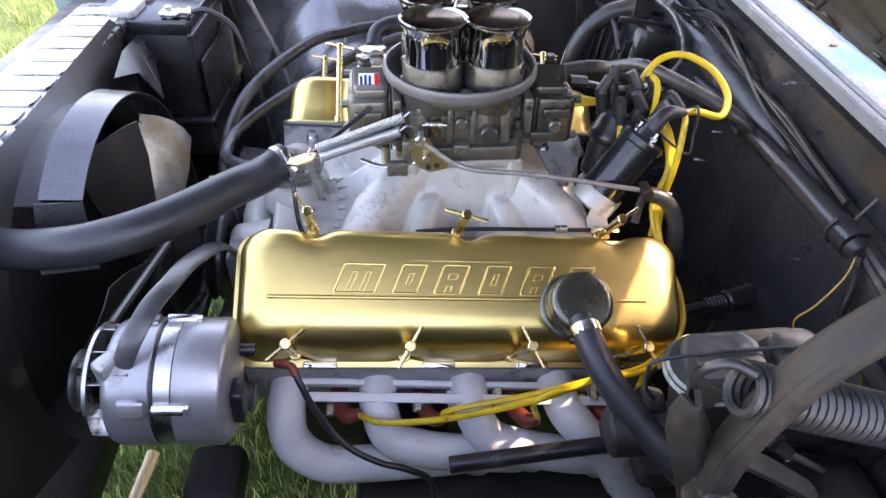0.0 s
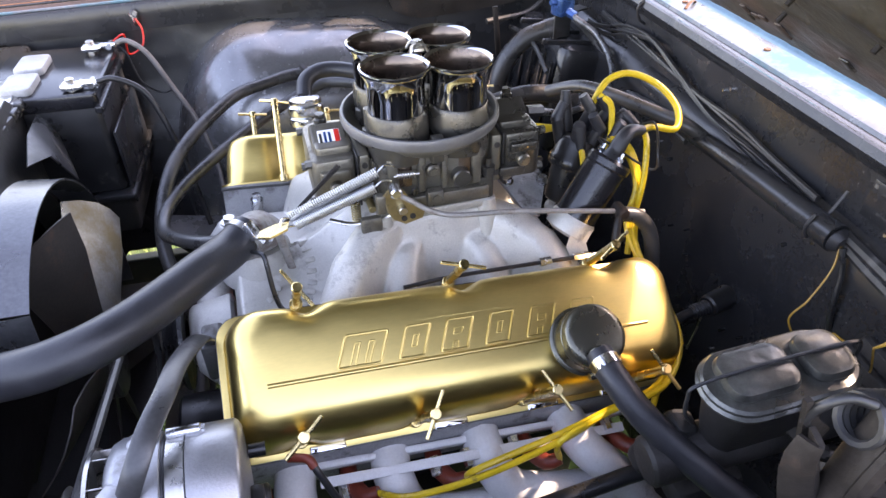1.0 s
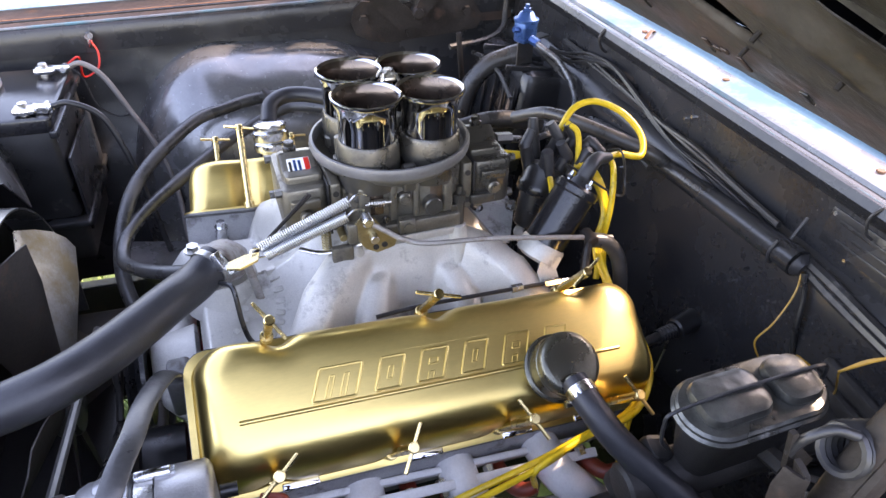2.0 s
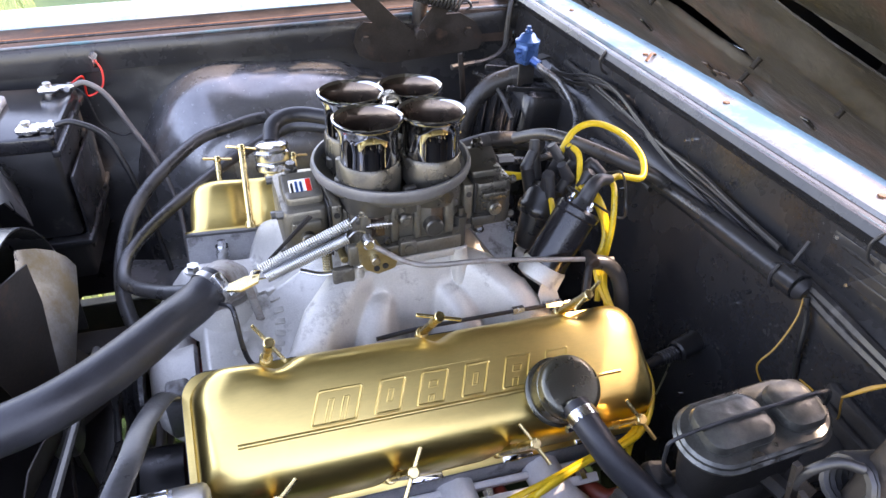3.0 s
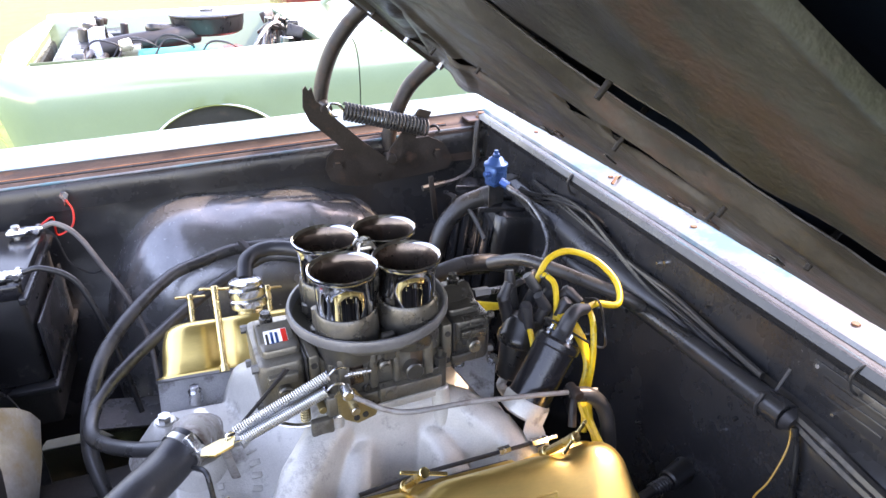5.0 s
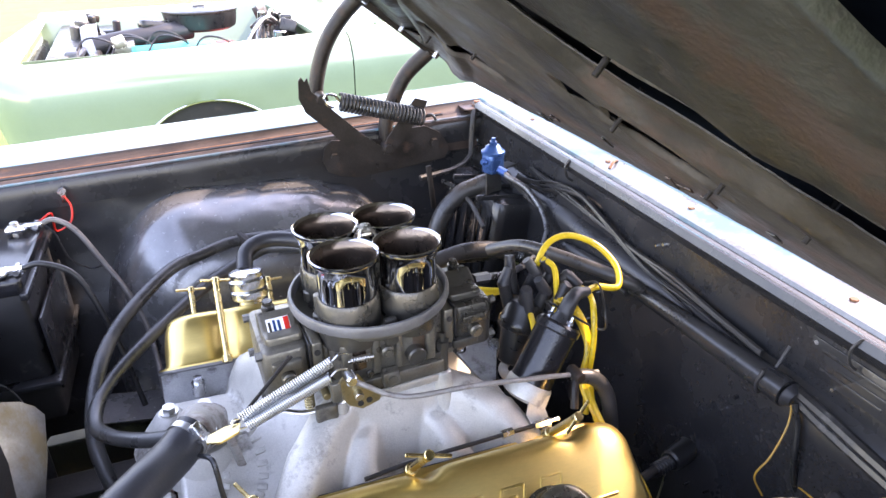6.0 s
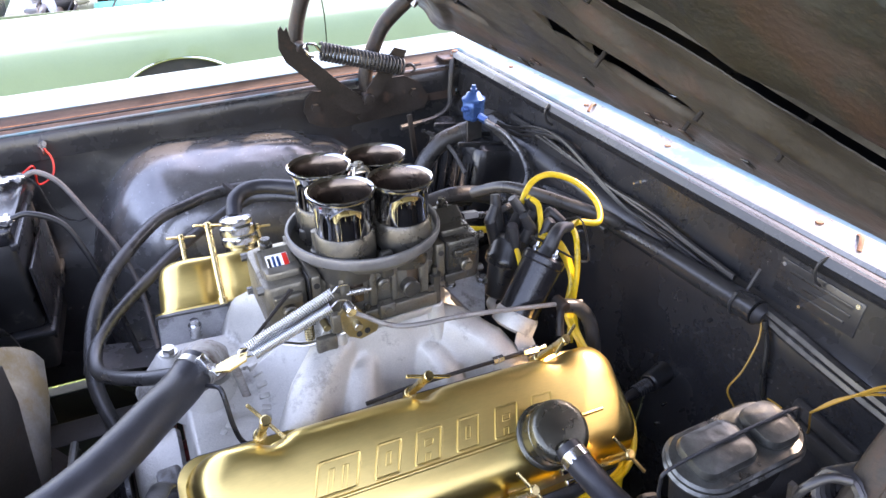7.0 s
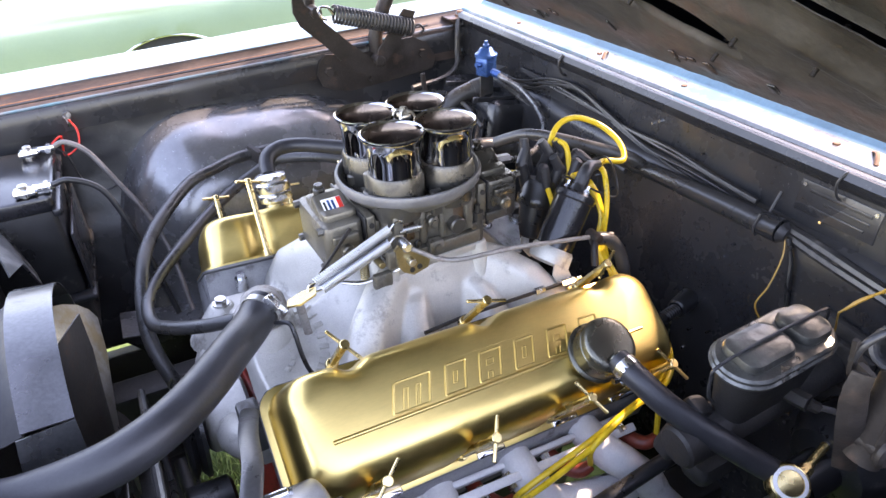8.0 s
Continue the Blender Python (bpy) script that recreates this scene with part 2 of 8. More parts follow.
# ---- builders ----
class Geo:
    """Collects vertices and faces of one mesh."""

    def __init__(self):
        self.v, self.f = [], []

    def add(self, vs, fs, m=None):
        o = len(self.v)
        self.v += [tuple(m @ Vector(p)) if m else tuple(p) for p in vs]
        self.f += [tuple(i + o for i in q) for q in fs]
        return self

    def rings(self, rings, m=None, caps=True, loop=True, close=False):
        """A skin over rings of equal length."""
        k = len(rings[0])
        vs = [p for r in rings for p in r]
        fs = []
        last = len(rings) if close else len(rings) - 1
        for i in range(last):
            a, b = i * k, ((i + 1) % len(rings)) * k
            for j in range(k if loop else k - 1):
                j2 = (j + 1) % k
                fs.append((a + j, a + j2, b + j2, b + j))
        if caps and not close:
            fs.append(tuple(range(k - 1, -1, -1)))
            fs.append(tuple(range((len(rings) - 1) * k, len(rings) * k)))
        return self.add(vs, fs, m)

    def box(self, sx, sy, sz, m=None, r=0.0, b=None, taper=1.0, n=3):
        """A box of that size round its centre, corners rounded by r in plan, edges above and below by b."""
        r = min(max(r, 0.0002), sx / 2 * 0.999, sy / 2 * 0.999)
        b = min(r, sz / 2) if b is None else b
        b = max(min(b, sz / 2 * 0.999, r), 0.0001)
        rows = [(-sz / 2, b), (-sz / 2 + 0.29 * b, 0.29 * b), (-sz / 2 + b, 0), (sz / 2 - b, 0), (sz / 2 - 0.29 * b, 0.29 * b), (sz / 2, b)]
        rings = []
        for z, inset in rows:
            tp = 1 + (taper - 1) * (z / sz + 0.5)
            ring = []
            for cx, cy, a0 in ((1, 1, 0), (-1, 1, 90), (-1, -1, 180), (1, -1, 270)):
                for i in range(n + 1):
                    a = radians(a0 + 90 * i / n)
                    rr = max(r - inset, 0.00005)
                    ring.append((tp * (cx * (sx / 2 - r) + rr * math.cos(a)), tp * (cy * (sy / 2 - r) + rr * math.sin(a)), z))
            rings.append(ring)
        return self.rings(rings, m)

    def lathe(self, profile, seg=24, m=None, caps=False):
        """Profile of (radius, z) turned round z."""
        rings = [[(r * math.cos(2 * math.pi * i / seg), r * math.sin(2 * math.pi * i / seg), z) for i in range(seg)] for r, z in profile]
        return self.rings(rings, m, caps)

    def cyl(self, p, q, r, r2=None, seg=14, bevel=0.0):
        p, q = Vector(p), Vector(q)
        d = q - p
        m = Matrix.Translation(p) @ d.to_track_quat("Z", "Y").to_matrix().to_4x4()
        r2 = r if r2 is None else r2
        L = d.length
        if bevel:
            prof = [(max(r - bevel, 1e-4), 0), (r, bevel), (r2, L - bevel), (max(r2 - bevel, 1e-4), L)]
        else:
            prof = [(r, 0), (r2, L)]
        return self.lathe(prof, seg, m, True)

    def hexa(self, p, q, r):
        return self.cyl(p, q, r, seg=6)

    def tube(self, pts, r, seg=10, sub=6, closed=False, radii=None, flat=1.0, caps=True):
        """A round tube along a smooth curve through pts."""
        P = [Vector(p) for p in pts]
        path, rad = [], []
        n = len(P)
        spans = n if closed else n - 1
        for i in range(spans):
            p1, p2 = P[i], P[(i + 1) % n]
            p0 = P[(i - 1) % n] if closed or i > 0 else p1 * 2 - p2
            p3 = P[(i + 2) % n] if closed or i < n - 2 else p2 * 2 - p1
            for s in range(sub):
                t = s / sub
                path.append(0.5 * ((2 * p1) + (p2 - p0) * t + (2 * p0 - 5 * p1 + 4 * p2 - p3) * t * t + (3 * p1 - p0 - 3 * p2 + p3) * t ** 3))
                rad.append((radii[i] * (1 - t) + radii[(i + 1) % n] * t) if radii else r)
        if not closed:
            path.append(P[-1])
            rad.append(radii[-1] if radii else r)
        k = len(path)
        tang = []
        for i in range(k):
            a = path[(i + 1) % k] if closed or i < k - 1 else path[i]
            b = path[(i - 1) % k] if closed or i > 0 else path[i]
            d = a - b
            tang.append(d.normalized() if d.length > 1e-9 else Vector((0, 0, 1)))
        up = Vector((0, 0, 1)) if abs(tang[0].z) < 0.9 else Vector((1, 0, 0))
        nrm = (up - tang[0] * up.dot(tang[0])).normalized()
        rings = []
        for i in range(k):
            nrm = (nrm - tang[i] * nrm.dot(tang[i]))
            nrm = nrm.normalized() if nrm.length > 1e-6 else tang[i].orthogonal().normalized()
            bi = tang[i].cross(nrm)
            rings.append([tuple(path[i] + nrm * rad[i] * flat * math.cos(2 * math.pi * j / seg) + bi * rad[i] * math.sin(2 * math.pi * j / seg)) for j in range(seg)])
        return self.rings(rings, None, caps, close=closed)

    def coil(self, p, q, r, wire, turns, seg=6, per=12):
        """A helical spring from p to q."""
        p, q = Vector(p), Vector(q)
        d = (q - p).normalized()
        u = d.orthogonal().normalized()
        w = d.cross(u)
        rings = []
        k = int(turns * per)
        for i in range(k + 1):
            a = 2 * math.pi * i / per
            c = p + (q - p) * (i / k)
            out = u * math.cos(a) + w * math.sin(a)
            rings.append([tuple(c + out * (r + wire * math.cos(2 * math.pi * j / seg)) + d * wire * math.sin(2 * math.pi * j / seg)) for j in range(seg)])
        return self.rings(rings)

    def prism(self, outline, depth, m=None, bevel=0.0):
        """An outline (x, y) made solid from z = 0 to depth, top edge eased by bevel."""
        n = len(outline)
        if bevel:
            cx, cy = sum(p[0] for p in outline) / n, sum(p[1] for p in outline) / n

            def inset(p):
                d = math.hypot(p[0] - cx, p[1] - cy) or 1
                s = max(0, 1 - bevel / d)
                return cx + (p[0] - cx) * s, cy + (p[1] - cy) * s
            rr = [[(*inset(p), 0) for p in outline], [(*p, min(bevel, depth / 2)) for p in outline], [(*p, depth - min(bevel, depth / 2)) for p in outline], [(*inset(p), depth) for p in outline]]
        else:
            rr = [[(*p, 0) for p in outline], [(*p, depth) for p in outline]]
        return self.rings(rr, m)

    def sheet(self, rows, thick, m=None, hole=None):
        """A panel through a grid of points, thickened along its own normals."""
        nu, nv = len(rows), len(rows[0])
        P = [[Vector(p) for p in r] for r in rows]
        N = []
        for i in range(nu):
            line = []
            for j in range(nv):
                a = P[min(i + 1, nu - 1)][j] - P[max(i - 1, 0)][j]
                b = P[i][min(j + 1, nv - 1)] - P[i][max(j - 1, 0)]
                c = a.cross(b)
                line.append(c.normalized() if c.length > 1e-12 else Vector((0, 0, 1)))
            N.append(line)
        top = [P[i][j] for i in range(nu) for j in range(nv)]
        bot = [P[i][j] - N[i][j] * thick for i in range(nu) for j in range(nv)]
        k = nu * nv
        fs = []
        for i in range(nu - 1):
            for j in range(nv - 1):
                if hole and hole(i, j):
                    continue
                a, b, c, d = i * nv + j, (i + 1) * nv + j, (i + 1) * nv + j + 1, i * nv + j + 1
                fs += [(a, b, c, d), (d + k, c + k, b + k, a + k)]
        edge = [i * nv for i in range(nu)] + [(nu - 1) * nv + j for j in range(1, nv)] + [i * nv + nv - 1 for i in range(nu - 2, -1, -1)] + [j for j in range(nv - 2, 0, -1)]
        for a, b in zip(edge, edge[1:] + edge[:1]):
            fs.append((b, a, a + k, b + k))
        return self.add(top + bot, fs, m)

    def data(self, name, mat, sharp=38):
        me = bpy.data.meshes.new(name)
        me.from_pydata(self.v, [], self.f)
        me.validate()
        bm = bmesh.new()
        bm.from_mesh(me)
        bmesh.ops.recalc_face_normals(bm, faces=bm.faces)
        bm.to_mesh(me)
        bm.free()
        me.materials.append(mat)
        me.shade_smooth()
        me.set_sharp_from_angle(angle=radians(sharp))
        return me


def empty(name, m, label, category, group="", kind=""):
    ob = new(name)
    ob.empty_display_size = 0.05
    ob.matrix_world = m if isinstance(m, Matrix) else Matrix.Translation(m)
    return tagged(ob, label, category, group, kind)


def world_of(ob):
    m = ob.matrix_basis.copy()
    while ob.parent:
        ob = ob.parent
        m = ob.matrix_basis @ m
    return m


def part(name, geo, mat, parent, label="", local=False, sharp=38):
    """One mesh under a thing or part; its points are in the world unless local."""
    if not local:
        inv = world_of(parent).inverted()
        geo.v = [tuple(inv @ Vector(p)) for p in geo.v]
    ob = new(name, geo.data(name, mat, sharp))
    ob.parent = parent
    return tagged(ob, label)


def solo(name, geo, mat, label, category, group="", kind="", sharp=38):
    """A thing of one mesh, its origin at its base."""
    n = len(geo.v)
    c = Vector((sum(p[0] for p in geo.v) / n, sum(p[1] for p in geo.v) / n, min(p[2] for p in geo.v)))
    geo.v = [tuple(Vector(p) - c) for p in geo.v]
    ob = new(name, geo.data(name, mat, sharp))
    ob.location = c
    return tagged(ob, label, category, group, kind)


def T(x, y, z):
    return Matrix.Translation((x, y, z))


def axis(p, d, up=(0, 0, 1)):
    """A pose at p whose z points along d."""
    return Matrix.Translation(p) @ Vector(d).to_track_quat("Z", "Y").to_matrix().to_4x4()


# the engine lies level across and falls to the rear; the body is turned a little against it
CY = 0.925
ENG = T(0.09, CY, 0.75) @ pose(0, 0, 0, 0, 4.2, 0)
BODY = T(0.09, CY, 0) @ pose(0, 0, 0, 0, 0, -3.3) @ T(-0.09, -CY, 0)


def E(x, y, z):
    return tuple(ENG @ Vector((x, y, z)))


def B(x, y, z):
    return tuple(BODY @ Vector((x, y, z)))


# ---- setting: ground and the car's bay ----
def build_ground():
    g = Geo()
    k = 48
    pts = []
    for i in range(k + 1):
        u = (i / k * 2 - 1)
        pts.append(600 * u ** 5 + 6 * u)
    rows = [[(x, y, 0.012 * noise.noise((x * 1.3, y * 1.3, 0))) for y in pts] for x in pts]
    nu = k + 1
    vs = [p for r in rows for p in r]
    fs = [(i * nu + j, (i + 1) * nu + j, (i + 1) * nu + j + 1, i * nu + j + 1) for i in range(k) for j in range(k)]
    g.add(vs, fs)
    ob = new("ground", g.data("ground", GROUND))
    tagged(ob, "sunlit green lawn under the parked cars", "ground", kind="structure")
    # blades of grass, thick where the lawn is seen close by
    rnd = random.Random(4)
    g = Geo()
    for x0, x1, y0, y1, num, h in ((-1.1, 0.35, 0.25, 1.5, 15000, 0.055), (-3.2, -0.6, 0.8, 4.5, 9000, 0.07), (-3.5, 0.4, 1.9, 2.8, 3500, 0.07), (-7.5, -1.0, 2.5, 9.5, 9000, 0.09)):
        for _ in range(num):
            x, y = rnd.uniform(x0, x1), rnd.uniform(y0, y1)
            a, l = rnd.uniform(0, 6.283), rnd.uniform(0.5, 1.3) * h
            lean = rnd.uniform(0.1, 0.7) * l
            b = rnd.uniform(0, 6.283)
            w = 0.0017 * (1 + (h - 0.055) * 40)
            cx, cy = math.cos(a) * w, math.sin(a) * w
            lx, ly = math.cos(b) * lean, math.sin(b) * lean
            g.add([(x - cx, y - cy, -0.012), (x + cx, y + cy, -0.012), (x + cx * 0.7 + lx * 0.4, y + cy * 0.7 + ly * 0.4, l * 0.6),
                   (x - cx * 0.7 + lx * 0.4, y - cy * 0.7 + ly * 0.4, l * 0.6), (x + lx, y + ly, l)], [(0, 1, 2, 3), (3, 2, 4)])
    me = bpy.data.meshes.new("grass")
    me.from_pydata(g.v, [], g.f)
    me.materials.append(GRASS)
    tagged(new("grass", me), "short mown grass with bright blades", "grass", kind="stuff")


def body_panel(name, rows, mat, label, thick=0.002, category="body panel"):
    return solo(name, Geo().sheet([[B(*p) for p in r] for r in rows], thick), mat, label, category, kind="structure")


def lerp(a, b, t):
    return a + (b - a) * t


def fender(sign, label):
    """A front fender: crowned top, gutter, inner flange. sign 1: far side."""
    def Y(d):
        return CY + sign * d
    xs = [lerp(-1.0, 1.0, i / 20) for i in range(21)]

    def top(x):
        return 0.978 + 0.03 * (x / 1.0) - (0.03 * (x + 0.6) ** 2 if x < -0.6 else 0)
    root = empty("fender", B(0, Y(0.85), 0.6), label, "fender", "front fenders", "structure")
    prof = [(0.790, 0.000), (0.800, 0.006), (0.83, 0.012), (0.90, 0.010), (0.960, 0.0), (0.995, -0.02), (1.015, -0.06), (1.02, -0.14), (1.01, -0.3), (0.98, -0.5), (0.96, -0.62)]
    rows = [[B(x, Y(d), top(x) + h) for d, h in prof] for x in xs]
    part("fender_skin", Geo().sheet(rows, 0.002 * -sign), BLUE_PAINT, root, "faded light blue paint, bleached almost white")
    gut = [(0.790, 0.000), (0.785, -0.012), (0.772, -0.020), (0.757, -0.020), (0.750, -0.026)]
    part("gutter", Geo().sheet([[B(x, Y(d), top(x) + h) for d, h in gut] for x in xs if x < 0.64], 0.002 * -sign), RUST, root, "rust-brown gutter along the fender's inner edge")
    for d, h, r, mm, text in ((0.7745, -0.0175, 0.0022, RUST_ORANGE, "thin red-brown seam in the gutter"), (0.7655, -0.0185, 0.0030, BLACK_PAINT, "dark sealer line in the gutter")):
        part("gutter_seam", Geo().tube([B(x, Y(d), top(x) + h) for x in xs if x < 0.56], r, 6, 2), mm, root, text)
    lip = [(0.750, -0.026), (0.742, -0.030), (0.738, -0.036), (0.737, -0.060), (0.737, -0.088)]
    part("inner_flange", Geo().sheet([[B(x, Y(d), top(x) + h) for d, h in lip] for x in xs if x < 0.64], 0.003 * -sign), BLACK_PAINT, root, "black-painted flange with traces of blue")
    edge = Geo().tube([B(x, Y(0.746), top(x) - 0.0265) for x in xs if x < 0.64], 0.0035, 8, 2)
    part("edge_bead", edge, COWL_SILVER, root, "bright worn bead along the flange")
    return root


def build_bay():
    fender(1, "faded blue front fender with a rusty inner gutter")
    fender(-1, "faded blue front fender beside the open bay")
    # inner fender aprons below the flanges
    for s in (1, -1):
        rows = []
        for i in range(13):
            x = lerp(-0.75, 0.60, i / 12)
            rows.append([(x, CY + s * d, z) for d, z in ((0.752, 0.895), (0.742, 0.80), (0.70, 0.66), (0.64, 0.52), (0.61, 0.40), (0.60, 0.385 if s > 0 and -0.58 < x < -0.30 else 0.25))])
        body_panel("inner_fender", rows, BLACK_PAINT, "black inner fender apron of the engine bay", 0.003 * -s)
    # bulged wheel housing on the far side: a barrel with rounded ends, dented on top
    rows = []

    def round_off(t, k):
        t = max(0.0, min(1.0, t))
        return (1 - (1 - t) ** k) ** (1 / k)
    for i in range(65):
        x = lerp(-0.372, 0.375, (1 - math.cos(math.pi * i / 64)) / 2)
        front, back = round_off((x + 0.372) / 0.255, 2.1), round_off((0.375 - x) / 0.24, 2.3)
        top = 0.47 + (0.405 - 0.060 * (x + 0.13)) * front * back
        bulge = 0.03 + 0.200 * round_off((x + 0.372) / 0.20, 2.0) * round_off((0.375 - x) / 0.16, 2.0)
        line = []
        for j in range(25):
            ang = j / 24 * math.pi / 2
            d = 0.748 - bulge * math.sin(ang) ** 0.80
            z = 0.46 + (top - 0.46) * max(0.0, math.cos(ang)) ** 0.62 - 0.04 * j / 24
            z += (0.006 * noise.noise((x * 7, j * 0.2, 3.0)) + 0.0025 * noise.noise((x * 22, j * 0.6, 7.0)) - 0.010 * math.exp(-((x - 0.19) / 0.035) ** 2)) * (1 - j / 24)
            line.append((x, CY + d, z))
        rows.append(line)
    body_panel("wheel_housing", rows, HOUSING, "dented gloss black wheel housing with dust, glare put into its grey base", 0.003, "wheel housing")
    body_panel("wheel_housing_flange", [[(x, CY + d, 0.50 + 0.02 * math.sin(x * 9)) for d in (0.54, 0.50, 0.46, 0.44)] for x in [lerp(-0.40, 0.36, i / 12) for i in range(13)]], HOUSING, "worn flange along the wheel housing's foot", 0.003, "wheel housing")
    # firewall: upper plate, ledge and sloping toe board
    prof = [(0.600, 0.985), (0.594, 0.93), (0.592, 0.895), (0.575, 0.885), (0.568, 0.872), (0.570, 0.84), (0.555, 0.74), (0.530, 0.62), (0.49, 0.50), (0.47, 0.30)]
    rows = []
    for i in range(31):
        y = CY + lerp(-0.745, 0.745, i / 30)
        rows.append([(x - 0.004 * noise.noise((y * 6, z * 6, 0)), y, z) for x, z in prof])
    body_panel("wall_firewall", rows, BLACK_PAINT, "black-painted firewall with scuffs and small screws", 0.004, "firewall")
    # cowl top: rolled front edge, worn silver and blue sheet, raised rear lip
    prof = [(0.600, 0.968), (0.588, 0.980), (0.584, 0.989), (0.588, 0.9965), (0.596, 0.9985), (0.603, 0.9975)]
    ys = [CY + lerp(-0.79, 0.765, i / 24) for i in range(25)]
    body_panel("cowl_lip", [[(x, y, z) for x, z in prof] for y in ys], BLACK_PAINT, "black rolled front lip of the cowl", 0.003, "cowl")
    solo("cowl_bead", Geo().tube([B(0.591, y, 0.9985) for y in ys], 0.0022, 8, 2), COWL_SILVER, "thin bright worn bead on the cowl lip", "trim", kind="structure")
    prof = [(0.604, 0.999), (0.606, 1.0035), (0.612, 1.0045), (0.63, 1.006), (0.656, 1.0062)]
    body_panel("cowl_front", [[(x, y, z) for x, z in prof] for y in ys], COWL_SILVER, "worn silver cowl flange with faded blue patches", 0.003, "cowl")
    prof = [(0.656, 1.0062), (0.661, 1.0075), (0.665, 1.0105), (0.680, 1.0250), (0.684, 1.0272), (0.70, 1.028), (0.86, 1.033), (0.95, 1.05)]
    body_panel("cowl_rear", [[(x, y, z) for x, z in prof] for y in ys], BLUE_DEEP, "blue-painted rear cowl lip with rust spots", 0.003, "cowl")
    # scalloped strip of seal teeth between the two
    g = Geo()
    for i in range(120):
        y = CY + lerp(-0.76, 0.70, i / 119)
        g.box(0.006, 0.005, 0.003, T(*B(0.6845, y, 1.0292)), 0.001)
    solo("cowl_seal_teeth", g, COWL_SILVER, "row of small pale teeth along the cowl seam", "trim", kind="stuff")
    # radiator support in front
    g = Geo()
    g.box(0.10, 1.46, 0.05, BODY @ T(-0.66, CY, 0.845), 0.008)
    g.box(0.04, 1.46, 0.10, BODY @ T(-0.69, CY, 0.33), 0.008)
    for s in (1, -1):
        g.box(0.05, 0.36, 0.55, BODY @ T(-0.67, CY + s * 0.56, 0.58), 0.01)
    solo("radiator_support", g, BLACK_PAINT, "black steel radiator support across the bay's front", "radiator support", kind="structure")
    # chassis below
    g = Geo()
    for s in (1, -1):
        g.box(1.9 if s > 0 else 1.1, 0.075, 0.12, BODY @ T(0.1 if s > 0 else 0.50, CY + s * 0.36, 0.38), 0.01)
    g.box(0.16, 0.72, 0.10, BODY @ T(0.02, CY, 0.30), 0.02)
    solo("chassis_frame", g, DARK_STEEL, "dark grimy chassis rails and crossmember", "chassis", kind="structure")
    # dark splash pans close the bay below, with a gap left open
    g = Geo()
    g.box(0.45, 0.46, 0.012, BODY @ T(-0.52, 1.47, 0.25) , 0.004)
    g.box(0.45, 0.012, 0.10, BODY @ T(-0.52, 1.54, 0.295), 0.004)
    g.box(0.14, 0.24, 0.012, BODY @ T(-0.68, 1.13, 0.25), 0.004)
    g.box(0.10, 0.24, 0.012, BODY @ T(-0.38, 1.12, 0.25), 0.004)
    g.box(0.50, 0.40, 0.012, BODY @ T(-0.06, 1.43, 0.25), 0.004)
    solo("splash_pan_far", g, DARK_STEEL, "dark splash pan low in the bay", "splash pan", kind="structure")
    rows = []
    for x, far in ((-1.15, 0.90), (-0.78, 0.88), (-0.50, 0.82), (-0.478, 0.74), (-0.455, 0.50), (-0.30, 0.36), (0.2, 0.36)):
        rows.append([(x, 0.20, 0.60), (x, lerp(0.20, far, 0.55), 0.49), (x, far, 0.43)])
    body_panel("splash_pan_near", rows, DARK_STEEL, "dark near-side splash pan", 0.004, "splash pan")
    solo("lower_shroud_panel", Geo().box(0.19, 0.40, 0.03, T(-0.475, 0.985, 0.42), 0.01), DARK_STEEL, "black lower panel under the fan", "shroud panel", kind="structure")
    solo("sway_bar_bracket", Geo().box(0.10, 0.12, 0.07, T(-0.335, 0.70, 0.28), 0.02).tube([(-0.335, 0.72, 0.30), (-0.34, 0.90, 0.29), (-0.34, 1.2, 0.29)], 0.016, 10), DARK_STEEL, "black sway bar and its bracket low in the bay", "sway bar", kind="structure")
    # the car's passenger cell behind the firewall closes the place
    g = Geo()
    g.box(2.3, 1.75, 0.75, BODY @ T(2.1, CY, 0.62), 0.1)
    solo("car_cabin_shell", g, BLUE_DEEP, "blue body shell behind the engine bay", "car body", kind="structure")


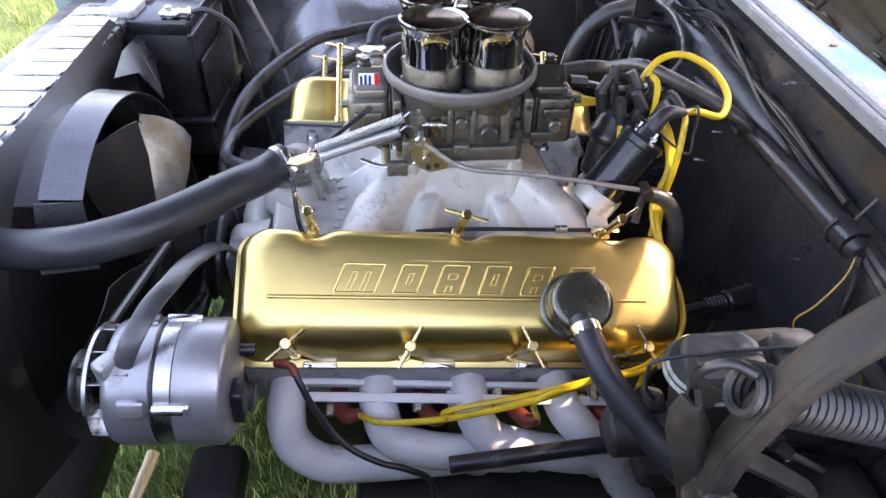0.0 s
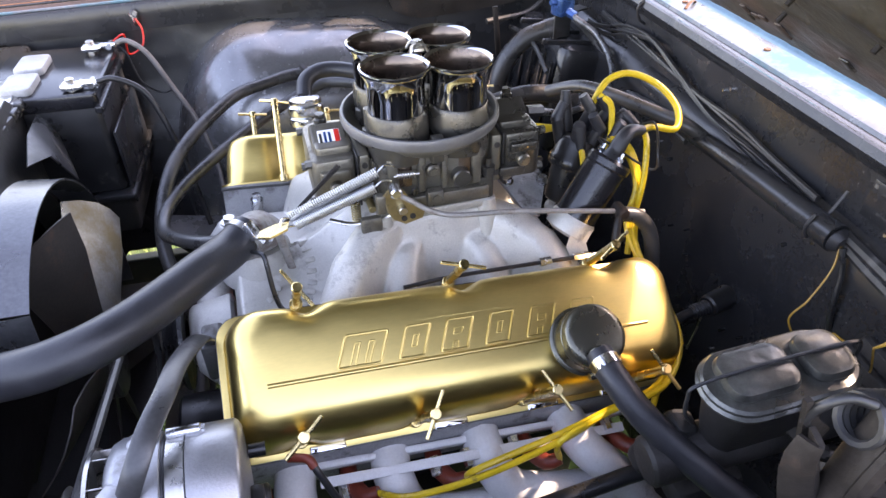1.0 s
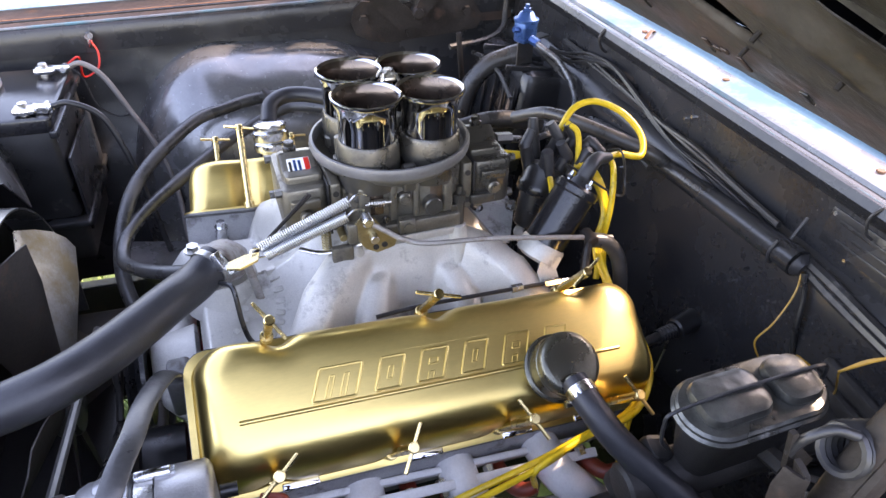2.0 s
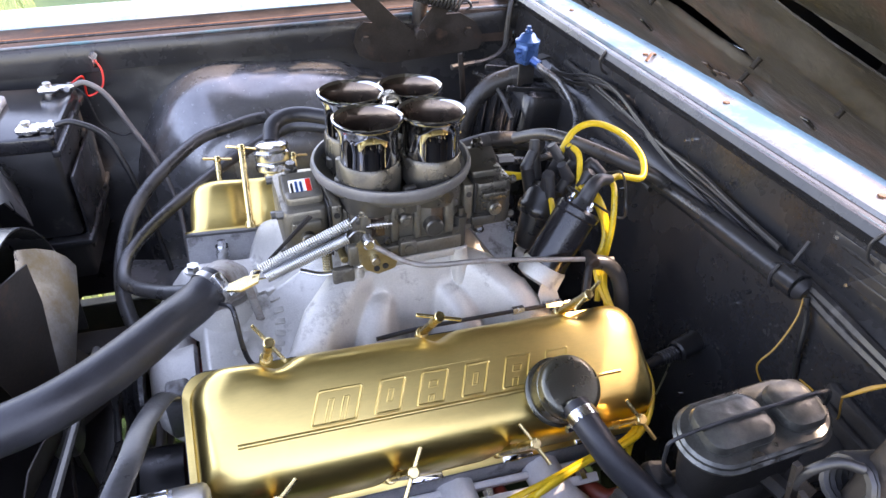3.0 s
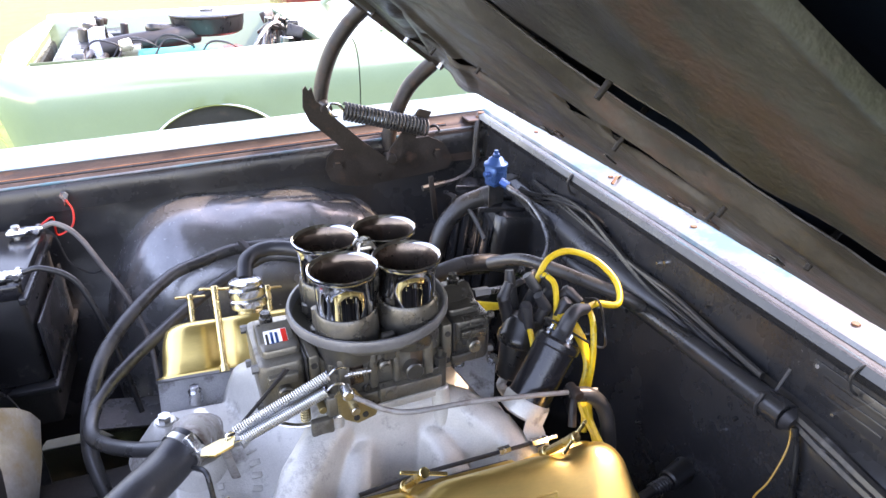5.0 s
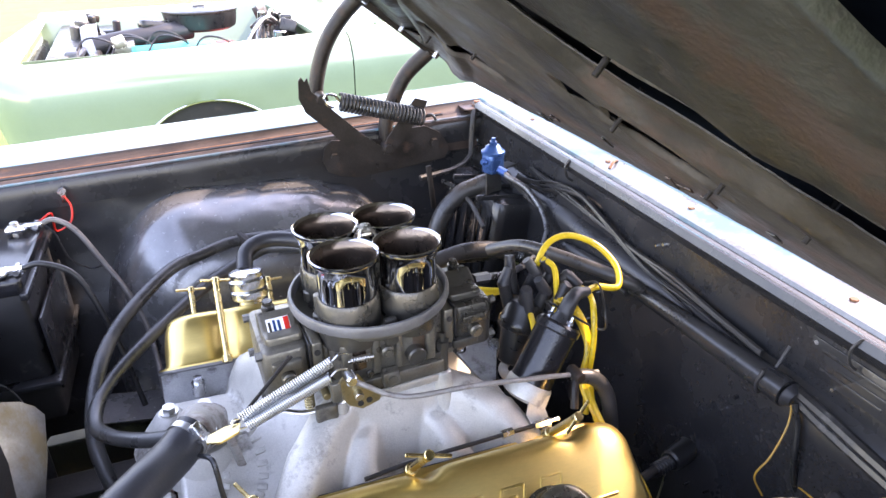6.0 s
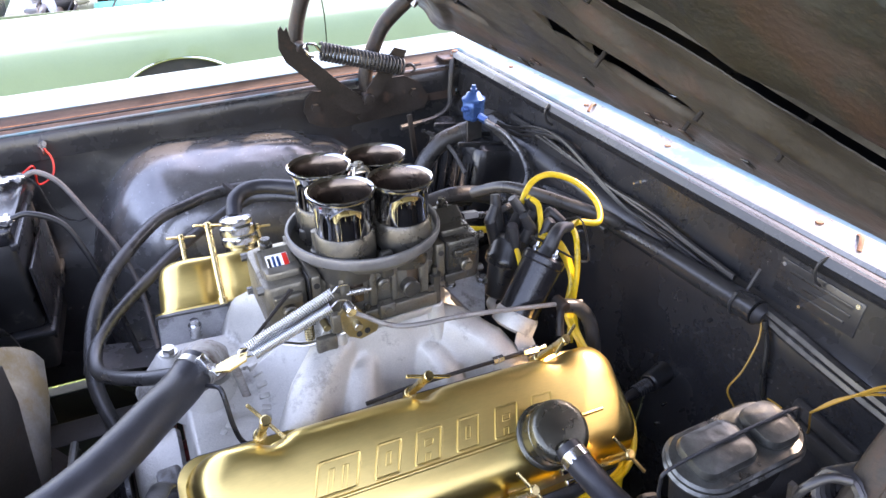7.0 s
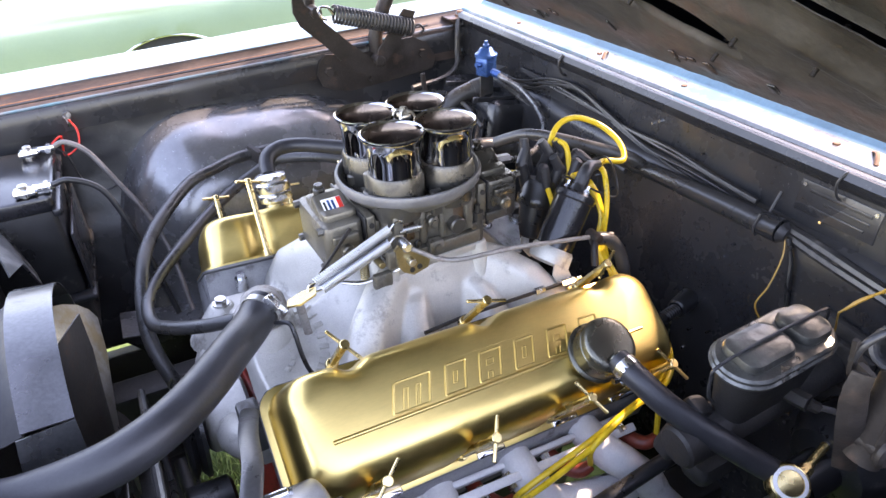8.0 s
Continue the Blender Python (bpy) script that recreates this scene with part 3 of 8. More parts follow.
def build_hood():
    root = empty("hood", B(0.57, CY, 1.06), "open hood with rusty brown braced underside", "hood")
    ang = radians(39.0)
    ux, uz = -math.cos(ang), math.sin(ang)        # up the hood, towards its front
    nx, nz = -math.sin(ang), -math.cos(ang)       # down out of its underside
    L, W = 1.24, 0.715

    def H(u, d, h=0.0):
        u, h = u + 0.03 * (d / W) ** 4, h + 0.012 * (d / W) ** 2
        return B(0.555 + ux * u + nx * h, CY + d, 1.076 + uz * u + nz * h)
    us = [lerp(-0.036, L, i / 16) for i in range(17)]
    ds = [lerp(-W, W, i / 20) for i in range(21)]
    part("outer_skin", Geo().sheet([[H(u, d, -0.052 - 0.02 * (1 - (d / W) ** 2)) for d in ds] for u in us], 0.002), BLUE_PAINT, root, "blue painted outer skin")
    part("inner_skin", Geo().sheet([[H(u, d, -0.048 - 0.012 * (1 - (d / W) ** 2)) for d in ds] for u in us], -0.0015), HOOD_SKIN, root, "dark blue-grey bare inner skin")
    # long slots through the rear brace, along a wavering line: middle d, half length
    slots = ((0.345, 0.105), (-0.105, 0.030), (-0.210, 0.070))

    def slot_line(d):
        knots = ((-0.75, 0.19), (-0.56, 0.19), (-0.42, 0.135), (-0.31, 0.125), (-0.08, 0.248), (0.02, 0.245), (0.20, 0.180), (0.45, 0.246), (0.60, 0.19), (0.75, 0.19))
        for (d0, u0), (d1, u1) in zip(knots, knots[1:]):
            if d <= d1:
                return lerp(u0, u1, (d - d0) / (d1 - d0))
        return 0.19

    def along(d, knots):
        """Piecewise height over d, the same on both sides of the hood."""
        d = -abs(d)
        for (d0, u0), (d1, u1) in zip(knots, knots[1:]):
            if d <= d1:
                return lerp(u0, u1, (d - d0) / (d1 - d0))
        return knots[-1][1]

    def groove(d):
        return along(d, ((-0.75, 0.10), (-0.60, 0.180), (-0.502, 0.250), (-0.45, 0.290), (-0.416, 0.322), (-0.373, 0.350), (-0.326, 0.372), (-0.290, 0.402), (-0.262, 0.45), (-0.235, 0.53), (-0.19, 0.58), (0.0, 0.60)))

    def panel_end(d):
        return along(d, ((-0.75, 0.32), (-0.68, 0.38), (-0.64, 0.45), (-0.617, 0.52), (-0.600, 0.61), (-0.56, 0.73), (-0.45, 0.80), (0.0, 0.84)))

    def smooth(x):
        x = max(0.0, min(1.0, x))
        return x * x * (3 - 2 * x)

    def slot_width(d):
        return max(0.0015, max(0.042 * math.sqrt(max(0.0, 1 - (abs(d - d0) / hl) ** 4)) for d0, hl in slots))

    def corner(d):
        """How far the rear lip runs on downwards at the near corner instead of turning up: added to keep the sun off
        the master cylinder.
        """
        return smooth((-d - 0.42) / 0.04)

    def across(i, d):
        """Row i of the rear brace: rear edge, slot, then up to the groove."""
        c, w = slot_line(d), slot_width(d)
        if i < 60:
            return lerp(-0.036 - 0.036 * corner(d), c - w, i / 60)
        if i < 80:
            return lerp(c - w, c + w, (i - 60) / 20)
        return lerp(c + w, groove(d), (i - 80) / 60)

    def rear(u, d):
        """Height of the pressed rear brace: rolled lip, dished shelf, turned-in slot rims, then the ridge by the groove."""
        g, w = groove(d), slot_width(d)
        # the added, unseen corner lip stays low to shade the master cylinder
        h = -0.058 * (1 - corner(d)) * (1 - smooth((u + 0.036) / 0.016))
        h += 0.009 * smooth((u - g + 0.165) / 0.035) - 0.013 * smooth((u - g + 0.115) / 0.05) + 0.004 * smooth((u - g + 0.03) / 0.02)
        h -= 0.008 * smooth(1 - (abs(u - slot_line(d)) - w) / 0.014) * min(1.0, w / 0.03)
        return h + 0.0016 * noise.noise((u * 14, d * 6, 1.0)) + 0.0006 * noise.noise((u * 60, d * 40, 2.0))
    dd = [lerp(-W + 0.004, W - 0.004, i / 380) for i in range(381)]
    part("rear_brace", Geo().sheet([[H(across(i, d), d, rear(across(i, d), d)) for d in dd] for i in range(141)], 0.0015, hole=lambda i, j: 60 <= i < 80 and slot_width(lerp(dd[j], dd[j + 1], 0.5)) > 0.004), HOOD_UNDER, root, "brown primer rear brace with rust and long dark slots", sharp=60)

    def panel(u, d):
        g = groove(d) + 0.016
        h = -0.018 + 0.018 * smooth((u - g) / 0.05) - 0.004 * smooth((u - g - 0.06) / 0.10)
        h -= 0.010 * smooth((u - panel_end(d) + 0.025) / 0.007)
        h += 0.005 * math.exp(-((abs(d) - 0.49 + 0.15 * (0.52 - u)) / 0.03) ** 2)
        return h + 0.003 * noise.noise((u * 7, d * 6, 4.0)) + 0.0008 * noise.noise((u * 50, d * 40, 5.0))
    dd = dd[::3]

    def up_panel(i, d):
        g = groove(d) + 0.016
        return g + 0.008 * i / 6 if i < 6 else lerp(g + 0.008, panel_end(d) - 0.017, (i - 6) / 54)
    part("cross_panel", Geo().sheet([[H(up_panel(i, d), d, panel(up_panel(i, d), d)) for d in dd] for i in range(61)], 0.0015), HOOD_PANEL, root, "broad olive-brown pressed panel with rust bands", sharp=60)

    part("groove_floor", Geo().sheet([[H(groove(d) + a, d, h) for d in dd] for a, h in ((-0.004, -0.010), (0.002, -0.0155), (0.009, -0.0195), (0.016, -0.0205), (0.028, -0.0205))], 0.0015), HOOD_UNDER, root, "brown floor of the long groove", sharp=60)

    def rib(name, line, width, height, label=""):
        """A pressed channel brace along points (u, d)."""
        rows = []
        for i, (u, d) in enumerate(line):
            a = line[min(i + 1, len(line) - 1)]
            b = line[max(i - 1, 0)]
            du, dv = a[0] - b[0], a[1] - b[1]
            q = math.hypot(du, dv) or 1
            nu, nd = -dv / q, du / q
            rows.append([H(u + nu * k * width / 2, d + nd * k * width / 2, h) for k, h in ((-1, -0.028), (-0.96, -0.022), (-0.7, height * 0.55), (-0.56, height), (0, height * 1.08), (0.56, height), (0.7, height * 0.55), (0.96, -0.022), (1, -0.028))])
        return part(name, Geo().sheet(rows, 0.0015), HOOD_PANEL, root, label)
    rib("front_brace", [(1.18, d) for d in ds[1:-1]], 0.14, 0.0)
    for k in (1, -1):
        rib("side_brace", [(u, k * (W - 0.035)) for u in [lerp(0.30 if k > 0 else 0.66, L - 0.03, i / 12) for i in range(13)]], 0.07, 0.008, "rusty side brace over the hinge")
        rib("diagonal_brace", [(lerp(0.86, 1.15, i / 8), k * lerp(0.50, 0.10, i / 8)) for i in range(9)], 0.12, 0.0)
    # studs standing in and beside the slots
    for u, d in ((0.212, -0.146), (0.172, -0.300), (0.245, 0.225), (0.10, -0.225), (0.16, -0.41), (0.215, 0.50), (0.40, -0.33)):
        part("stud", Geo().cyl(H(u, d, -0.05), H(u, d, 0.012), 0.004, 0.003), HINGE, root)
    rnd = random.Random(12)
    for _ in range(14):
        u, d = rnd.uniform(0.02, 0.09), rnd.uniform(-0.65, 0.65)
        part("sealer_blob", Geo().box(rnd.uniform(0.006, 0.016), rnd.uniform(0.01, 0.03), 0.003, axis(H(u, d, 0.0035), (nx, 0, nz)), 0.003), RUST if rnd.random() < 0.6 else HOOD_PANEL, root)
    for k in (1, -1):
        part("side_flange", Geo().sheet([[H(u, k * (W - 0.002), h) for h in (-0.060, -0.030, -0.004)] for u in us], 0.002), HOOD_UNDER, root)
    part("edge_flange", Geo().tube([H(u, W, -0.018) for u in us], 0.006, 6, 1), RUST, root)
    part("edge_flange", Geo().tube([H(u, -W, -0.018) for u in us], 0.006, 6, 1), RUST, root)
    for k in (1, -1):
        for u in (0.30, 0.20, 0.10):
            part("hinge_bolt", Geo().hexa(H(u, k * (W - 0.045), -0.004), H(u, k * (W - 0.045), 0.010), 0.007), ZINC, root)
    return root


def hinge_tools(sign, hood):
    def P(x, d, z):
        return B(x, CY + sign * d, z)

    def plate(name, outline, d, th, parent, label=""):
        return part(name, Geo().rings([[P(x, d - o, z) for x, z in outline] for o in (0, th)]), HINGE, parent, label)

    def spring(p, q, parent):
        part("coil_spring", Geo().coil(p, q, 0.0185, 0.0036, 24, 6, 16), SPRING_STEEL, parent, "grey tightly wound coil spring")
        d = (q - p).normalized()
        part("spring_hook", Geo().tube([p, p - d * 0.012 + Vector((0, 0, 0.012)), p - d * 0.03 + Vector((0, 0, 0.010)), p - d * 0.037, p - d * 0.03 - Vector((0, 0, 0.014)), p - d * 0.016 - Vector((0, 0, 0.016))], 0.0032, 8), ZINC, parent, "bright wire hook")
        part("spring_hook", Geo().tube([q, q + d * 0.02 + Vector((0, 0, 0.01)), q + d * 0.032, q + d * 0.02 - Vector((0, 0, 0.012))], 0.0032, 8), SPRING_STEEL, parent)
    return P, plate, spring


def build_far_hinge(hood):
    """A hood hinge: base plate, link, coil spring and two bent arms."""
    P, plate, spring = hinge_tools(1, hood)
    root = plate("hinge", [(0.205, 0.953), (0.186, 0.935), (0.179, 0.905), (0.190, 0.876), (0.219, 0.861), (0.262, 0.852), (0.394, 0.862), (0.492, 0.872), (0.505, 0.900), (0.480, 0.940), (0.44, 0.962), (0.395, 0.960), (0.345, 0.940), (0.27, 0.945)], 0.733, 0.006, hood, "weathered brown hinge with coil spring")
    for x, z in ((0.208, 0.912), (0.462, 0.918), (0.320, 0.876)):
        part("bolt", Geo().hexa(P(x, 0.727, z), P(x, 0.714, z), 0.011), HINGE, root)
    plate("link_plate", [(0.140, 1.104), (0.147, 1.112), (0.153, 1.101), (0.160, 1.109), (0.166, 1.078), (0.194, 1.052), (0.214, 1.028), (0.27, 0.972), (0.345, 0.908), (0.347, 0.894), (0.331, 0.886), (0.290, 0.888), (0.24, 0.935), (0.203, 0.978), (0.149, 1.031), (0.137, 1.063)], 0.716, 0.006, root, "dark bent link plate")
    plate("lower_link", [(0.325, 0.91), (0.355, 0.92), (0.425, 1.0), (0.44, 1.03), (0.41, 1.04), (0.335, 0.95)], 0.706, 0.006, root)
    spring(Vector(P(0.225, 0.685, 1.055)), Vector(P(0.425, 0.690, 0.995)), root)
    a1 = [P(0.184, 0.755, 1.035), P(0.186, 0.757, 1.075), P(0.200, 0.757, 1.130), P(0.223, 0.750, 1.184), P(0.258, 0.735, 1.235), P(0.30, 0.70, 1.285)]
    part("arm", Geo().tube(a1, 0.0235, 14, 6, flat=0.72), HINGE, root, "thick curved black arm")
    a2 = [P(0.345, 0.735, 0.91), P(0.343, 0.740, 0.972), P(0.370, 0.740, 1.040), P(0.400, 0.735, 1.092), P(0.45, 0.70, 1.150)]
    part("arm", Geo().tube(a2, 0.0235, 14, 6, flat=0.72), HINGE, root, "thick curved black arm")
    part("hood_bracket", Geo().tube([P(0.25, 0.69, 1.312), P(0.47, 0.69, 1.142)], 0.008, 8, flat=2.2), HINGE, root)
    part("pivot", Geo().cyl(P(0.335, 0.735, 0.925), P(0.335, 0.69, 0.925), 0.013, bevel=0.002), HINGE, root)
    part("pivot", Geo().cyl(P(0.188, 0.775, 1.06), P(0.188, 0.690, 1.06), 0.013, bevel=0.002), HINGE, root)


def build_near_hinge(hood):
    """The hinge beside the camera: a long dark arm, a link, a coil spring and the plate on the apron."""
    P, plate, _ = hinge_tools(-1, hood)
    root = plate("hinge", [(0.23, 0.865), (0.235, 0.90), (0.26, 0.925), (0.32, 0.94), (0.40, 0.98), (0.47, 0.98), (0.47, 0.905), (0.42, 0.875), (0.33, 0.85), (0.25, 0.85)], 0.728, 0.006, hood, "weathered brown hinge with coil spring")
    y = 0.25
    arm = [(0.216, y, 0.915), (0.220, y, 0.936), (0.224, y, 0.986), (0.237, y, 1.03), (0.253, y, 1.067), (0.280, y, 1.10), (0.33, y, 1.145), (0.40, y, 1.19)]
    part("arm", Geo().tube(arm, 0.0165, 14, 6, flat=0.65), HINGE, root, "thick dark curved hinge arm")
    part("arm_rib", Geo().tube([(x - 0.004, yy - 0.009, z) for x, yy, z in arm[1:]], 0.006, 8, 6), HINGE, root)
    part("pivot", Geo().cyl((0.220, y - 0.02, 0.936), (0.220, y - 0.010, 0.936), 0.016, seg=20, bevel=0.003).cyl((0.220, y + 0.022, 0.936), (0.220, y - 0.016, 0.936), 0.011, seg=16), HINGE, root, "round worn pivot bolt")
    # cupped link plate, its sharp tab hooked by the spring
    rows = []
    for x, z, w in ((0.186, 1.020, 0.012), (0.181, 1.005, 0.022), (0.183, 0.985, 0.030), (0.192, 0.955, 0.034), (0.205, 0.92, 0.034), (0.216, 0.885, 0.028)):
        rows.append([(x + k * w, y + 0.020 - 0.016 * (1 - (2 * k - 1) ** 2), z + 0.004 * k) for k in (0.0, 0.12, 0.3, 0.5, 0.7, 0.88, 1.0)])
    part("link_plate", Geo().sheet(rows, 0.004), HINGE, root, "dark cupped link plate")
    part("link_tab", Geo().rings([[(x, yy, z) for x, z in ((0.187, 1.046), (0.191, 1.047), (0.206, 1.022), (0.220, 1.008), (0.214, 0.995), (0.196, 1.006))] for yy in (0.274, 0.278)]), HINGE, root, "sharp bent tab")
    part("lower_link", Geo().tube([(0.226, y + 0.012, 0.968), (0.27, y + 0.012, 0.936), (0.315, y + 0.012, 0.900)], 0.012, 10, 5, flat=0.5), HINGE, root)
    p, q = Vector((0.219, 0.262, 1.033)), Vector((0.385, 0.262, 0.970))
    part("coil_spring", Geo().coil(p, q, 0.0165, 0.0033, 25, 6, 16), SPRING_STEEL, root, "grey tightly wound coil spring")
    part("spring_hook", Geo().tube([p + Vector((0.004, -0.004, 0.0165)), p + Vector((-0.010, 0.004, 0.019)), p + Vector((-0.022, 0.010, 0.008)), p + Vector((-0.024, 0.014, -0.008)), p + Vector((-0.016, 0.016, -0.019))], 0.0036, 10), SPRING_STEEL, root, "grey wire hook")
    part("hood_bracket", Geo().tube([P(0.25, 0.69, 1.312), P(0.47, 0.69, 1.142)], 0.008, 8, flat=2.2), HINGE, root)


build_ground()
build_bay()
HOOD_AT = build_hood()
build_far_hinge(HOOD_AT)
build_near_hinge(HOOD_AT)


# ---- the engine ----
TILT_COVER = 37.0


def cover_frame(sign):
    """Pose of a rocker cover's rail: x along the engine, y across it (outboard positive on the near side mirrored), z out of it."""
    n = Vector((0, sign * math.sin(radians(TILT_COVER)), math.cos(radians(TILT_COVER))))
    v = Vector((0, sign * math.cos(radians(TILT_COVER)), -math.sin(radians(TILT_COVER))))
    c = Vector((0.016 if sign > 0 else 0.0, 0.286 if sign > 0 else -0.252, -0.060 if sign > 0 else -0.035))
    u = v.cross(n)
    m = Matrix((u, v, n)).transposed().to_4x4()
    return ENG @ Matrix.Translation(c) @ m, (1 if u.x > 0 else -1)


STUDS_IN = (-0.198, 0.003, 0.203)
STUDS_OUT = (-0.218, -0.074, 0.072, 0.216)


def valve_cover(sign):
    m, fx = cover_frame(sign)
    near = sign < 0
    root = empty("valve_cover", m, "polished gold stamped valve cover with an embossed panel" if near else "polished gold valve cover behind the carburetor", "valve cover", "gold valve covers")
    L, Hh = 0.596, 0.092

    def ring(inner, outer, ends, z, r, dip):
        """A rounded outline, drawn in a little round the stud wells."""
        hx, y0, y1 = L / 2 - ends, -0.093 + inner, 0.075 - outer
        nx, ny, nc = 64, 10, 8
        line = [(lerp(-hx + r, hx - r, i / nx), y0) for i in range(nx)]
        line += [(hx - r + r * math.cos(radians(-90 + 90 * i / nc)), y0 + r + r * math.sin(radians(-90 + 90 * i / nc))) for i in range(nc)]
        line += [(hx, lerp(y0 + r, y1 - r, i / ny)) for i in range(ny)]
        line += [(hx - r + r * math.cos(radians(90 * i / nc)), y1 - r + r * math.sin(radians(90 * i / nc))) for i in range(nc)]
        line += [(lerp(hx - r, -hx + r, i / nx), y1) for i in range(nx)]
        line += [(-hx + r + r * math.cos(radians(90 + 90 * i / nc)), y1 - r + r * math.sin(radians(90 + 90 * i / nc))) for i in range(nc)]
        line += [(-hx, lerp(y1 - r, y0 + r, i / ny)) for i in range(ny)]
        line += [(-hx + r + r * math.cos(radians(180 + 90 * i / nc)), y0 + r + r * math.sin(radians(180 + 90 * i / nc))) for i in range(nc)]
        pts = []
        for x, y in line:
            yy, zz = y, z
            for sx in STUDS_IN:
                k = math.exp(-((x - fx * sx) / 0.017) ** 2) if y < y0 + 0.012 else 0
                yy += k * dip * 0.011
                zz -= k * dip * 0.004 * (z / Hh) ** 3
            for sx in STUDS_OUT:
                k = math.exp(-((x - fx * sx) / 0.016) ** 2) if y > y1 - 0.012 else 0
                yy -= k * dip * 0.010 * max(0, 1 - z / Hh * 1.15)
            pts.append((x, yy, zz))
        return pts
    rows = [ring(-0.008, -0.008, -0.010, 0.0, 0.030, 0), ring(-0.008, -0.008, -0.010, 0.003, 0.030, 0), ring(-0.001, -0.001, -0.002, 0.0045, 0.030, 0.4), ring(0.0, 0.0, 0.001, 0.008, 0.030, 0.8), ring(0.0, 0.001, 0.002, 0.03, 0.032, 1),
            ring(0.001, 0.004, 0.004, 0.050, 0.034, 1), ring(0.002, 0.009, 0.006, 0.063, 0.036, 1), ring(0.004, 0.015, 0.009, 0.073, 0.036, 1), ring(0.0075, 0.022, 0.013, 0.081, 0.036, 0.9), ring(0.012, 0.029, 0.019, 0.0865, 0.036, 0.7),
            ring(0.018, 0.036, 0.026, 0.0900, 0.034, 0.45), ring(0.026, 0.043, 0.034, 0.0915, 0.030, 0.2), ring(0.038, 0.052, 0.046, 0.092, 0.024, 0), ring(0.052, 0.060, 0.060, 0.0922, 0.014, 0)]
    part("cover_shell", Geo().rings(rows[2:]), GOLD, root, local=True, sharp=60)
    part("rail_flange", Geo().rings(rows[:3]), GOLD, root, local=True)
    if near:
        # raised lines and slanted outline shapes pressed into the panel
        top = 0.0920

        def loop(points, r):
            return Geo().tube([(fx * x, y, top + 0.0002) for x, y in points], r, 8, 2, closed=True)
        part("raised_line", Geo().tube([(fx * x, 0.0030, top - 0.001) for x in (-0.252, 0.0, 0.235)], 0.0030, 10, 4), GOLD, root, local=True)
        part("raised_line", Geo().tube([(fx * x, -0.0455, top - 0.0012 - 0.0008 * abs(x) / 0.2) for x in (-0.215, 0.0, 0.22)], 0.0016, 8, 4), GOLD, root, local=True)
        for i, (x0, x1) in enumerate(((-0.173, -0.122), (-0.099, -0.069), (-0.047, -0.014), (0.010, 0.040), (0.065, 0.098), (0.122, 0.152))):
            sl = 0.014

            def quad(a0, a1, v0, v1, n=5):
                ends = [(a0 - sl * v0 / 0.036, v0), (a1 - sl * v0 / 0.036, v0), (a1 - sl * v1 / 0.036, v1), (a0 - sl * v1 / 0.036, v1)]
                return [(lerp(p[0], q[0], 0.05 + 0.90 * k / n), lerp(p[1], q[1], 0.05 + 0.90 * k / n)) for p, q in zip(ends, ends[1:] + ends[:1]) for k in range(n + 1)]
            shape = part("embossed_shape", loop(quad(x0, x1, -0.003, -0.040), 0.0017), GOLD, root, "plain slanted outline pressed into the metal", local=True)
            if i == 0:
                for c in (0.34, 0.68):
                    x = lerp(x0, x1, c)
                    part("embossed_bar", loop(quad(x - 0.003, x + 0.003, -0.003, -0.030), 0.0011), GOLD, shape, local=True)
            elif i in (1, 3):
                part("embossed_bar", loop(quad(x0 + 0.012, x1 - 0.012, -0.015, -0.029), 0.0010), GOLD, shape, local=True)
            else:
                part("embossed_bar", loop(quad(x0 + 0.011, x1 - 0.011, -0.022, -0.029), 0.0010), GOLD, shape, local=True)
                part("embossed_bar", loop(quad(x0 + 0.013, x1 - 0.013, -0.003, -0.013), 0.0010), GOLD, shape, local=True)
    return m, fx


def t_bolt(base, hub, turn, group="T-handle cover bolts"):
    """A long gold cover bolt with a cross bar."""
    base, hub = Vector(base), Vector(hub)
    d = (hub - base).normalized()
    root = empty("cover_bolt", Matrix.Translation(base), "gold T-handle bolt with a slim crossbar", "bolt", group)
    part("stud", Geo().cyl(base, base + d * 0.012, 0.0085, bevel=0.001).cyl(base + d * 0.012, hub, 0.0056), BRASS, root)
    part("hub", Geo().cyl(hub - d * 0.006, hub + d * 0.005, 0.0066, seg=12, bevel=0.0012), BRASS, root)
    b = Vector(turn)
    b = (b - d * b.dot(d)).normalized()
    part("crossbar", Geo().cyl(hub - b * 0.0285, hub + b * 0.0285, 0.0024, seg=8, bevel=0.0006), BRASS, root)


